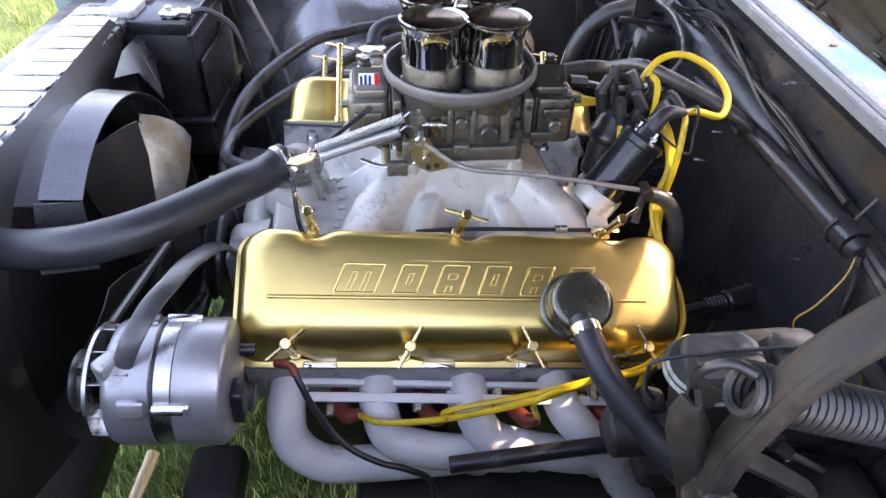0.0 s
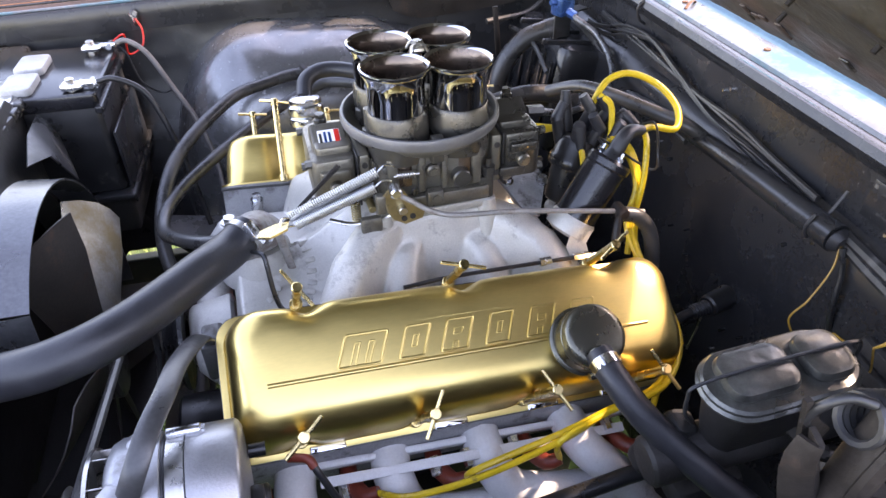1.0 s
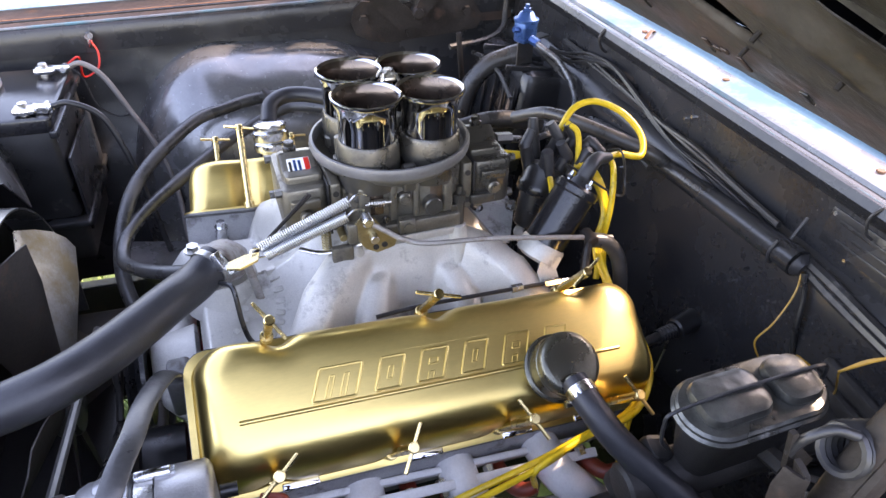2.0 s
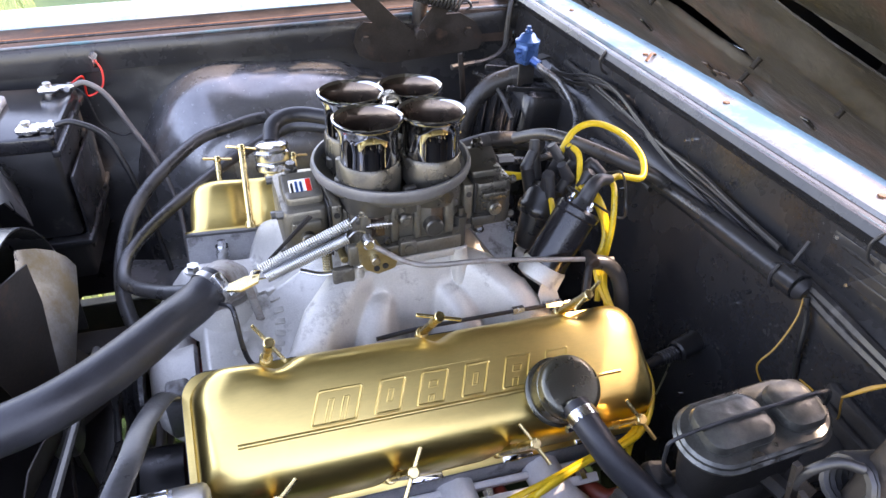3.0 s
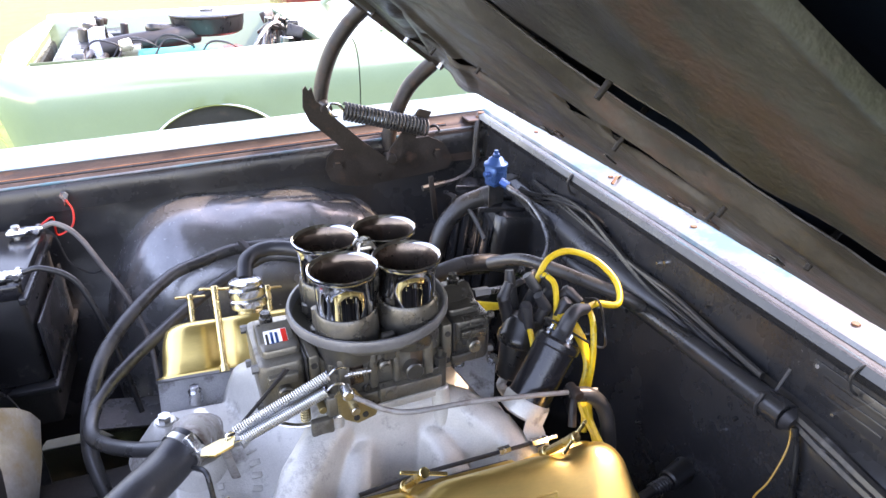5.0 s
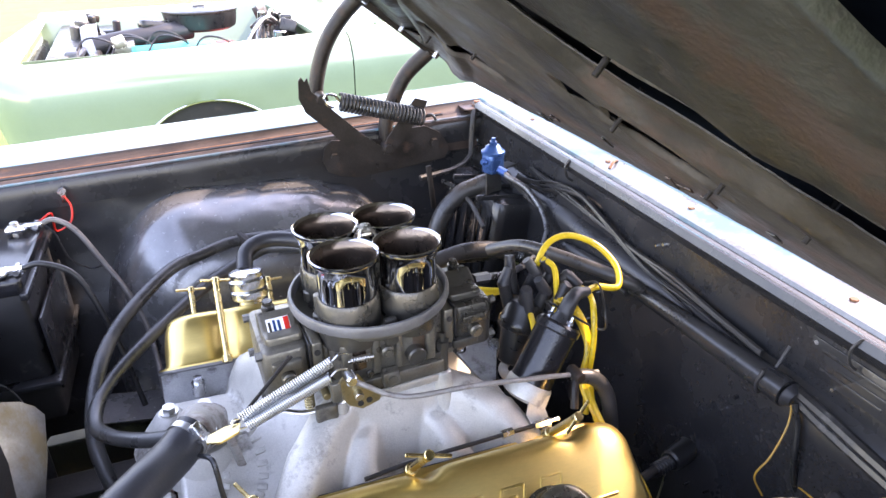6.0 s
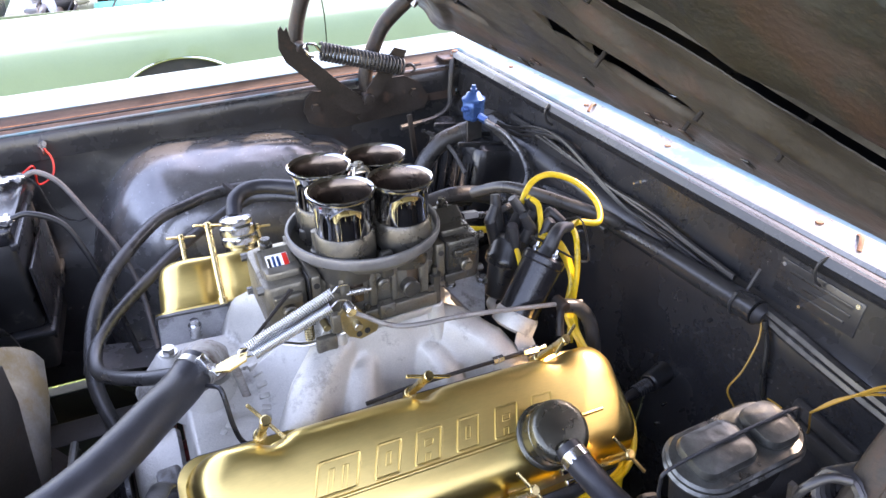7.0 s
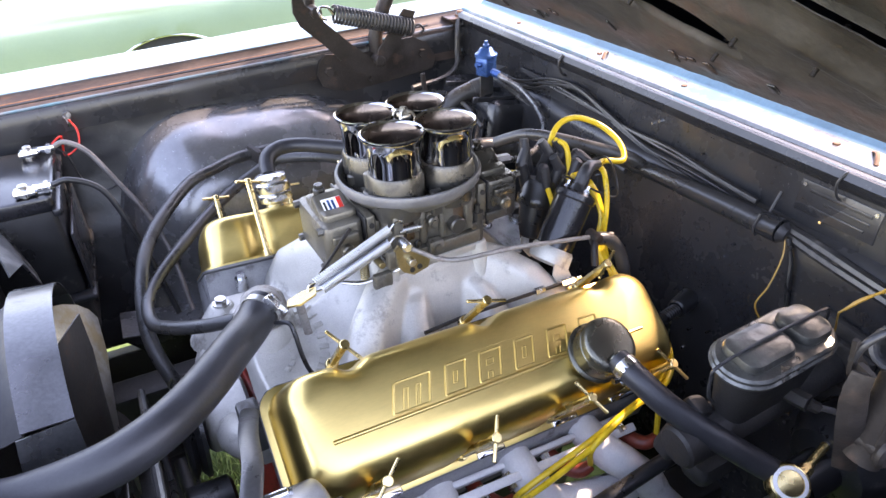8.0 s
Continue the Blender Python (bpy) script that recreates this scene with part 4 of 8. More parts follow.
def cylinder_head(sign):
    m, fx = cover_frame(sign)
    root = empty("cylinder_head", m @ T(0, 0, -0.1), "grey cast cylinder head under the gold cover", "cylinder head", "cylinder heads")
    off, low = (0.034, -0.025) if sign > 0 else (0.0, 0.0)
    prof = [(0.312, -0.080), (0.318, -0.098), (0.306, -0.135), (0.300, -0.165), (0.24, -0.205), (0.12, -0.14), (0.195, 0.004)]
    g = Geo().rings([[E(x, sign * y * (1 if abs(x) < 0.287 else 0.985) + off, z + low) for y, z in prof] for x in (-0.290, -0.284, 0.284, 0.290)])
    part("casting", g, HEAD, root)
    # gasket edge and bolt bosses along the outer side
    part("cover_gasket", Geo().box(0.618, 0.188, 0.005, m @ T(0, -0.009, -0.0025), 0.03, 0.001), GASKET, root, "bright gasket edge")
    for x in (-0.255, -0.13, -0.005, 0.12, 0.245):
        part("boss", Geo().cyl(m @ Vector((fx * x, 0.066, -0.022)), m @ Vector((fx * x, 0.083, -0.022)), 0.013, bevel=0.003), HEAD, root)
        part("boss_bolt", Geo().hexa(m @ Vector((fx * x, 0.083, -0.022)), m @ Vector((fx * x, 0.090, -0.022)), 0.0075), ZINC, root)
    if sign < 0:
        for x in (-0.19, -0.03, 0.10, 0.21):
            part("clamp_tab", Geo().box(0.045, 0.010, 0.006, m @ T(fx * x, 0.080, 0.004), 0.002), CHROME, root, "bright chrome hold-down tab")


def build_block():
    g = Geo()
    g.box(0.54, 0.33, 0.34, ENG @ T(0.0, 0, -0.31), 0.02)
    g.box(0.60, 0.30, 0.14, ENG @ T(0.01, 0, -0.50), 0.02)
    root = empty("engine_block", E(0, 0, -0.55), "red-orange painted engine block, grimy and shaded", "engine block")
    # near-black in place of the red paint, to hold the shade down here
    part("block", g, DARK_STEEL, root, "grimy block side, its shade put into the near-black colour")
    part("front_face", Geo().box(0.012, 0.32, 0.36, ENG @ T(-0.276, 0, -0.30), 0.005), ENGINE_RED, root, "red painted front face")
    # timing cover and water pump in front
    part("timing_cover", Geo().cyl(E(-0.27, 0, -0.24), E(-0.31, 0, -0.24), 0.11, 0.10, 24, 0.008), ENGINE_RED, root)
    wp = Geo().cyl(E(-0.29, 0, -0.15), E(-0.36, 0, -0.15), 0.062, 0.05, 24, 0.006)
    for s in (1, -1):
        wp.tube([E(-0.32, s * 0.03, -0.15), E(-0.32, s * 0.09, -0.12), E(-0.29, s * 0.14, -0.10)], 0.03, 10)
    part("water_pump", wp, CAST, root, "grey cast water pump")
    part("pulley", Geo().lathe([(0.02, 0), (0.075, 0), (0.083, 0.006), (0.070, 0.014), (0.083, 0.022), (0.083, 0.028), (0.03, 0.028), (0.02, 0.01)], 32, axis(E(-0.395, 0, -0.15), ENG.to_3x3() @ Vector((1, 0, 0))), False), PLASTIC, root, "black fan pulley")
    part("crank_pulley", Geo().cyl(E(-0.33, 0, -0.40), E(-0.41, 0, -0.40), 0.085, seg=32, bevel=0.006), PLASTIC, root, "black crank pulley")


def build_intake():
    root = empty("intake_manifold", E(0, 0, -0.03), "grey cast aluminium single-plane intake manifold", "intake manifold")
    # one smooth casting: low front deck, plenum under the carburetor, runners swelling out of its walls
    cx, cy = 0.014, -0.007
    runs = []
    for s in (-1, 1):
        for pts, r in ((((-0.045, 0.060, 0.068), (-0.088, 0.092, 0.062), (-0.126, 0.130, 0.040), (-0.152, 0.170, 0.004), (-0.162, 0.225, -0.070)), 0.030),
                       (((-0.030, 0.080, 0.040), (-0.048, 0.115, 0.026), (-0.060, 0.155, -0.008), (-0.066, 0.225, -0.080)), 0.026),
                       (((0.060, 0.080, 0.040), (0.078, 0.115, 0.026), (0.090, 0.155, -0.008), (0.096, 0.225, -0.080)), 0.026),
                       (((0.075, 0.060, 0.068), (0.122, 0.092, 0.060), (0.164, 0.130, 0.036), (0.192, 0.170, 0.000), (0.202, 0.225, -0.070)), 0.033)):
            runs.append(([(x, s * y, z) for x, y, z in pts], r))

    def ramp01(t):
        t = max(0.0, min(1.0, t))
        return t * t * (3 - 2 * t)

    def nearest(line, x, y):
        """Squared distance in plan and height of the closest point on a run."""
        best = (9.0, 0.0)
        for p, q in zip(line, line[1:]):
            dx, dy = q[0] - p[0], q[1] - p[1]
            t = max(0.0, min(1.0, ((x - p[0]) * dx + (y - p[1]) * dy) / (dx * dx + dy * dy)))
            d = (x - p[0] - dx * t) ** 2 + (y - p[1] - dy * t) ** 2
            if d < best[0]:
                best = (d, lerp(p[2], q[2], t))
        return best

    def height(x, y):
        ay = abs(y)
        hs = [-0.034 - 0.9 * max(0.0, ay - 0.16), 0.003 + 0.072 * ramp01((x + 0.20) / 0.13) - 0.70 * ay - 1.6 * max(0.0, ay - 0.10) - 3.0 * max(0.0, x - 0.05)]
        out = math.hypot(max(0.0, abs(x - cx) - 0.066), max(0.0, abs(y - cy) - 0.072))
        hs.append(0.100 - 3.4 * max(0.0, out - 0.010) - 0.5 * min(out, 0.010))
        for line, r in runs:
            best = nearest(line, x, y)
            d = math.sqrt(best[0])
            if d < r * 1.6:
                hs.append(best[1] + (math.sqrt(r * r - d * d) if d < r * 0.8 else r * 0.6 - 3.5 * (d - r * 0.8)))
        top = max(hs)
        k = 0.0026
        return top + k * math.log(sum(math.exp((h - top) / k) for h in hs))
    nx, ny = 150, 132
    grid = []
    for i in range(nx + 1):
        x = lerp(-0.285, 0.255, i / nx)
        end = 0.05 * max(0.0, (abs(x + 0.015) - 0.262) / 0.008)
        grid.append([E(x, lerp(-0.235, 0.235, j / ny), height(x, lerp(-0.235, 0.235, j / ny)) - end) for j in range(ny + 1)])
    part("casting", Geo().sheet(grid, 0.012), CAST, root, sharp=70)
    m = ENG @ T(0.014, -0.007, 0.0) @ pose(0, 0, 0, 0, -4.2, 0)
    part("carb_pad", Geo().box(0.172, 0.176, 0.012, m @ T(0, 0, 0.103), 0.012, 0.002), CAST, root)
    for sx in (-1, 1):
        for sy in (-1, 1):
            part("stud_boss", Geo().cyl(m @ Vector((sx * 0.078, sy * 0.086, 0.04)), m @ Vector((sx * 0.076, sy * 0.078, 0.108)), 0.017, 0.013, 16, 0.002), CAST, root)
    # flange bolts beside the heads
    for s in (-1, 1):
        for x in (-0.235, -0.13, 0.0, 0.13, 0.225):
            part("flange_bolt", Geo().cyl(E(x, s * 0.190, -0.045), E(x, s * 0.190, -0.022), 0.011).hexa(E(x, s * 0.190, -0.022), E(x, s * 0.190, -0.012), 0.0075), ZINC, root)
    # webs and a rib, and raised bars where the casting carries worn writing
    part("rib", Geo().box(0.006, 0.05, 0.05, ENG @ T(0.20, 0.05, 0.02), 0.002), CAST, root)
    part("rib", Geo().box(0.006, 0.05, 0.05, ENG @ T(0.18, -0.02, 0.03), 0.002), CAST, root)
    for cx, cy, r, a0, a1, num in ((-0.178, 0.895, 0.098, 52, -40, 12), (-0.182, 0.890, 0.052, 26, -50, 6)):
        for k in range(num):
            a = radians(lerp(a0, a1, k / (num - 1)))
            x, y = cx + r * math.cos(a), cy + r * math.sin(a)
            lx, ly = x - 0.09, y - CY
            tilt = 33 if ly < -0.01 else -33 if ly > 0.01 else 0
            wide = 0.0035 if num == 12 and k == 5 else 0.0085
            part("raised_mark", Geo().box(0.015 if num == 12 else 0.009, wide, 0.010, T(x, y, E(lx, ly, height(lx, ly))[2] - 0.001) @ pose(0, 0, 0, tilt, 0, 0) @ pose(0, 0, 0, 0, 0, math.degrees(a)), 0.002, 0.0012), CAST, root, "worn raised casting bar")
    # dark end plate behind the carburetor with two bolts
    part("rear_plate", Geo().sheet([[(0.222, 0.958, 0.838), (0.264, 0.952, 0.836), (0.306, 0.946, 0.830)], [(0.228, 0.905, 0.834), (0.262, 0.900, 0.831), (0.298, 0.895, 0.824)], [(0.238, 0.872, 0.822), (0.258, 0.868, 0.818), (0.282, 0.866, 0.812)], [(0.252, 0.846, 0.804), (0.261, 0.845, 0.803), (0.270, 0.844, 0.801)]], 0.005), HEAD, root, "dark grimy end plate")
    for x, y, z in ((0.238, 0.904, 0.832), (0.294, 0.898, 0.826)):
        part("plate_bolt", Geo().cyl((x, y, z), (x, y - 0.001, z + 0.003), 0.0095, seg=16).hexa((x, y - 0.001, z + 0.003), (x, y - 0.003, z + 0.011), 0.007), ZINC, root)
    # front boss that carries the water neck
    part("neck_boss", Geo().cyl(E(-0.245, 0.015, -0.05), E(-0.245, 0.015, 0.010), 0.058, 0.050, 24, 0.006), CAST, root)
    part("rear_boss", Geo().cyl(E(-0.284, 0.135, -0.10), E(-0.284, 0.135, -0.030), 0.060, 0.021, 24, 0.004).cyl(E(-0.232, 0.120, -0.09), E(-0.232, 0.120, -0.024), 0.045, 0.020, 20, 0.005), CAST, root)


def build_water_neck():
    root = empty("water_neck", E(-0.245, 0.015, 0.01), "brown-stained cast thermostat housing with bolts", "thermostat housing")
    g = Geo()
    g.prism([(0.060 * math.cos(a), 0.036 * math.sin(a)) for a in [2 * math.pi * i / 28 for i in range(28)]], 0.012, ENG @ T(-0.248, 0.018, 0.010) @ pose(0, 0, 0, 0, 0, 58), 0.003)
    g.lathe([(0.036, 0.0), (0.036, 0.012), (0.032, 0.028), (0.022, 0.037), (0.0005, 0.041)], 24, ENG @ T(-0.242, 0.010, 0.018))
    g.tube([E(-0.240, 0.012, 0.030), E(-0.246, -0.018, 0.045), E(-0.252, -0.045, 0.066), E(-0.262, -0.075, 0.070)], 0.024, 14, radii=[0.030, 0.028, 0.025, 0.0225])
    part("housing", g, NECK, root)
    for x, y, z in ((-0.232, -0.040, 0.050),):
        part("bolt", Geo().cyl(E(x, y, z), E(x, y, z + 0.003), 0.012).hexa(E(x, y, z + 0.003), E(x, y, z + 0.013), 0.0085), ZINC, root)
    for x, y, z in ((-0.284, 0.135, -0.030), (-0.232, 0.120, -0.024)):
        part("bolt", Geo().cyl(E(x, y, z), E(x, y, z + 0.003), 0.014, seg=18).hexa(E(x, y, z + 0.003), E(x, y, z + 0.012), 0.010), STEEL, root)


def build_radiator_hose():
    root = empty("radiator_hose", (-0.35, 0.77, 0.77), "thick black upper radiator hose with a worm clamp", "hose")
    pts = [E(-0.252, -0.052, 0.076), (-0.186, 0.842, 0.838), (-0.220, 0.797, 0.846), (-0.260, 0.750, 0.850), (-0.300, 0.712, 0.852), (-0.345, 0.684, 0.852), (-0.40, 0.676, 0.845), (-0.48, 0.700, 0.825), (-0.56, 0.740, 0.810), (-0.60, 0.757, 0.803)]
    part("hose", Geo().tube(pts, 0.0265, 20, 8), RUBBER, root)
    p, q = Vector(pts[0]), Vector(pts[1])
    d = (q - p).normalized()
    c = p + d * 0.014
    part("clamp", Geo().cyl(c - d * 0.0045, c + d * 0.0045, 0.0280, seg=24), STEEL, root, "bright worm-drive clamp")
    side = Vector((0.55, -0.5, 0.65)).normalized()
    side = (side - d * side.dot(d)).normalized()
    part("clamp_screw", Geo().box(0.013, 0.026, 0.014, axis(c + side * 0.031, side), 0.003).hexa(c + side * 0.036 - d.cross(side) * 0.022, c + side * 0.036 - d.cross(side) * 0.008, 0.006), ZINC, root)


def build_carburetor():
    """Four-barrel carburetor: base, main body, two bowls, air ring, four stacks."""
    C = Vector((0.104, 0.916, 0.856))
    root = empty("carburetor", tuple(C), "dull olive-grey four-barrel carburetor with chrome air horns", "carburetor")

    def at(x, y, z):
        return C + Vector((x, y, z))
    part("throttle_body", Geo().box(0.165, 0.17, 0.022, T(*at(0, 0, 0.013)), 0.012, 0.003), CARB, root)
    part("main_body", Geo().box(0.158, 0.155, 0.062, T(*at(0, 0, 0.054)), 0.022, 0.006).box(0.175, 0.11, 0.05, T(*at(0, 0, 0.052)), 0.006), CARB, root)
    # details on the near side
    part("plug", Geo().cyl(at(0.035, -0.074, 0.045), at(0.035, -0.092, 0.045), 0.0135, seg=20, bevel=0.002), CARB_LIGHT, root, "round plug with a flat face")
    part("vacuum_port", Geo().cyl(at(0.078, -0.075, 0.002), at(0.078, -0.075, 0.046), 0.008).hexa(at(0.078, -0.075, 0.038), at(0.078, -0.075, 0.050), 0.010).cyl(at(0.078, -0.075, 0.05), at(0.078, -0.075, 0.062), 0.004), CARB_LIGHT, root)
    part("side_boss", Geo().cyl(at(-0.005, -0.074, 0.062), at(-0.005, -0.088, 0.062), 0.009, bevel=0.002).cyl(at(-0.005, -0.088, 0.062), at(-0.005, -0.091, 0.062), 0.005), CARB, root)
    part("side_boss", Geo().box(0.024, 0.016, 0.022, T(*at(-0.004, -0.086, 0.022)), 0.003).cyl(at(-0.004, -0.09, 0.022), at(-0.004, -0.097, 0.022), 0.006), CARB, root)
    part("idle_screw", Geo().coil(at(-0.055, -0.084, 0.062), at(-0.030, -0.086, 0.062), 0.0045, 0.0012, 7, 5, 8).cyl(at(-0.06, -0.084, 0.062), at(-0.025, -0.086, 0.062), 0.0028), STEEL, root)
    for x, z in ((-0.068, 0.07), (0.066, 0.075), (0.068, 0.03), (-0.03, 0.03)):
        part("screw", Geo().cyl(at(x, -0.072, z), at(x, -0.082, z), 0.006, seg=10, bevel=0.001), CARB_LIGHT, root)
    # metering blocks and float bowls fore and aft
    for s in (-1, 1):
        part("metering_block", Geo().box(0.016, 0.128, 0.074, T(*at(s * 0.094, 0.0, 0.052)), 0.004), CARB, root)
        bowl = part("float_bowl", Geo().box(0.060, 0.122, 0.072, T(*at(s * 0.134, 0.0, 0.050)) @ pose(0, 0, 0, 0, 0, 0), 0.012, 0.006).box(0.05, 0.085, 0.016, T(*at(s * 0.130, 0, 0.088)), 0.008, 0.004).box(0.050, 0.058, 0.030, T(*at(s * 0.132, -0.012, 0.084)) @ pose(0, 0, 0, 32, 0, 0), 0.005), CARB if s < 0 else CARB_LIGHT, root, "olive zinc float bowl")
        for y in (-0.05, 0.05):
            for z in (0.022, 0.08):
                part("bowl_screw", Geo().hexa(at(s * 0.162, y, z), at(s * 0.171, y, z), 0.006), CARB_LIGHT, bowl)
        part("sight_plug", Geo().cyl(at(s * 0.134, -0.058, 0.046), at(s * 0.134, -0.072, 0.046), 0.010, bevel=0.002).cyl(at(s * 0.134, -0.072, 0.046), at(s * 0.134, -0.075, 0.046), 0.006), CARB, bowl)
        part("needle_seat", Geo().cyl(at(s * 0.138, 0.02, 0.095), at(s * 0.138, 0.02, 0.112), 0.009, bevel=0.002).hexa(at(s * 0.138, 0.02, 0.112), at(s * 0.138, 0.02, 0.118), 0.007), CARB_LIGHT, bowl)
        part("pump_cover", Geo().box(0.05, 0.055, 0.014, T(*at(s * 0.128, 0.0, 0.008)), 0.01, 0.003).cyl(at(s * 0.118, -0.04, 0.004), at(s * 0.118, -0.04, 0.024), 0.012, bevel=0.003), CARB, bowl)
    # small square label on the front bowl's shoulder
    lm = T(*at(-0.132, -0.0205, 0.0975)) @ pose(0, 0, 0, 32, 0, 0)
    sticker = part("label", Geo().box(0.030, 0.030, 0.0012, lm, 0.001, 0.0003), WHITE, root, "white square label with red and dark bands")
    part("label_band", Geo().box(0.007, 0.028, 0.0012, lm @ T(0.0108, 0, 0.0008), 0.0005, 0.0003), RED, sticker, "red band")
    for k, w in enumerate((0.020, 0.024, 0.022)):
        part("label_band", Geo().box(0.0036, w, 0.0012, lm @ T(-0.0115 + 0.0062 * k, 0, 0.0008), 0.0005, 0.0003), BLUE_ANOD if k else PLASTIC, sticker, "dark blue bar")
    for s in (-1, 1):
        bowl_side = [at(s * 0.134, -0.064, 0.066), at(s * 0.118, -0.064, 0.030)]
        for p in bowl_side:
            part("side_boss", Geo().box(0.040, 0.010, 0.014, T(*p), 0.004, 0.003), CARB if s < 0 else CARB_LIGHT, root)
        part("gasket_edge", Geo().box(0.003, 0.132, 0.078, T(*at(s * 0.1035, 0.0, 0.052)), 0.001), PLASTIC, root, "thin dark gasket")
        for z in (0.030, 0.074):
            part("plate_hole", Geo().cyl(at(s * 0.094, -0.0635, z), at(s * 0.094, -0.0655, z), 0.0042, seg=12), DARK_STEEL, root, "dark drilled hole")
    for x, w in ((-0.060, 0.016), (-0.020, 0.012), (0.012, 0.010), (0.058, 0.014)):
        part("body_rib", Geo().box(w, 0.012, 0.056, T(*at(x, -0.0785, 0.058)), 0.004, 0.003), CARB, root)
    part("pump_arm", Geo().tube([at(-0.150, -0.060, -0.006), at(-0.120, -0.070, -0.012), at(-0.085, -0.082, -0.002), at(-0.062, -0.094, 0.010)], 0.0042, 8, flat=0.6), STEEL, root, "steel pump arm")
    part("pump_spring", Geo().coil(at(-0.112, -0.062, -0.012), at(-0.112, -0.062, 0.018), 0.006, 0.0012, 7, 5, 10).cyl(at(-0.112, -0.062, -0.016), at(-0.112, -0.062, 0.022), 0.0025), YELLOW_ZINC, root, "small brass-coloured pump spring")
    part("vacuum_stub", Geo().cyl(at(-0.092, -0.062, 0.016), at(-0.092, -0.086, 0.016), 0.0055, seg=12, bevel=0.001), YELLOW_ZINC, root)
    # air horn ring, open dish
    part("air_dish", Geo().lathe([(0.050, 0.088), (0.080, 0.088), (0.098, 0.098), (0.1045, 0.106), (0.1045, 0.102), (0.099, 0.092), (0.082, 0.080), (0.050, 0.078)], 56, T(*C), False), CARB, root, "shallow olive-grey dish")
    part("air_ring", Geo().lathe([(0.1045, 0.105), (0.1055, 0.1175), (0.1075, 0.120), (0.1105, 0.1195), (0.1120, 0.116), (0.1120, 0.109), (0.1105, 0.1045), (0.1075, 0.1035), (0.1045, 0.105)], 64, T(*C), False), CARB_RING, root, "dark rubbed air horn ring")
    part("upper_body", Geo().box(0.150, 0.145, 0.030, T(*at(0, 0, 0.082)), 0.03, 0.005), CARB, root)
    # venturi housings and stacks
    for sx in (-1, 1):
        for sy in (-1, 1):
            x, y = sx * 0.0425 , sy * 0.0465
            part("venturi_housing", Geo().lathe([(0.041, 0.075), (0.0425, 0.082), (0.0415, 0.138), (0.039, 0.142), (0.036, 0.140), (0.035, 0.08)], 32, T(*(C + Vector((x, y, 0)))), False), CARB_LIGHT, root)
            st = part("air_horn", Geo().lathe([(0.0345, 0.138), (0.0378, 0.138), (0.0378, 0.165), (0.0385, 0.178), (0.0408, 0.187), (0.0446, 0.1935), (0.0462, 0.1965), (0.0458, 0.1995), (0.0440, 0.2005), (0.0415, 0.1985), (0.0385, 0.192), (0.0362, 0.182), (0.0352, 0.165), (0.0345, 0.138)], 48, T(*(C + Vector((x, y, 0)))), False), CHROME, root, "polished chrome flared horn")
            # inner skin just inside the chrome, coloured like the hood it would mirror
            part("throat", Geo().lathe([(0.0408, 0.1972), (0.0380, 0.1918), (0.0356, 0.182), (0.0346, 0.165), (0.0335, 0.14), (0.0325, 0.10), (0.0325, 0.04), (0.0005, 0.038)], 32, T(*(C + Vector((x, y, 0)))), False), BORE, st, "bore with the hood's brown reflection put into its colour")
    part("boss", Geo().box(0.018, 0.012, 0.040, T(*at(0.0, -0.088, 0.096)), 0.004), CARB_LIGHT, root)
    for x, y in ((-0.078, -0.03), (-0.076, 0.035), (0.08, 0.03)):
        part("vent_tube", Geo().cyl(at(x, y, 0.085), at(x, y, 0.14), 0.0065, bevel=0.001).cyl(at(x, y, 0.095), at(x, y, 0.112), 0.010, bevel=0.002), CARB, root)
    # clamp between the four stacks
    part("horn_clamp", Geo().cyl(at(0, 0, 0.17), at(0, 0, 0.206), 0.006).box(0.020, 0.020, 0.008, T(*at(0, 0, 0.2)), 0.004).hexa(at(0, 0, 0.204), at(0, 0, 0.212), 0.0065), STEEL, root, "small wing clamp between the horns")
    for a in range(4):
        an = radians(45 + 90 * a)
        part("clamp_finger", Geo().tube([at(0, 0, 0.204), at(0.010 * math.cos(an), 0.012 * math.sin(an), 0.207), at(0.017 * math.cos(an), 0.018 * math.sin(an), 0.198)], 0.0022, 6), STEEL, root)
    # throttle shaft and lever plate on the near side
    part("throttle_lever", Geo().rings([[tuple(at(x, y0, z)) for x, z in ((-0.072, 0.052), (-0.052, 0.050), (-0.038, 0.026), (-0.022, 0.012), (-0.026, 0.000), (-0.050, -0.006), (-0.066, 0.004), (-0.078, 0.022), (-0.086, 0.038))] for y0 in (-0.098, -0.101)]), YELLOW_ZINC, root, "yellow-zinc throttle lever with holes")
    for x, z in ((-0.040, 0.006), (-0.052, 0.004)):
        part("lever_hole", Geo().cyl(at(x, -0.1005, z), at(x, -0.1025, z), 0.0042, seg=12), DARK_STEEL, root)
    part("throttle_shaft", Geo().cyl(at(-0.055, -0.07, 0.022), at(-0.055, -0.112, 0.022), 0.006, bevel=0.001), STEEL, root)
    part("cam_follower", Geo().box(0.03, 0.012, 0.026, T(*at(-0.096, -0.090, -0.005)), 0.004).box(0.014, 0.012, 0.03, T(*at(-0.082, -0.096, 0.03)), 0.003), CARB, root)


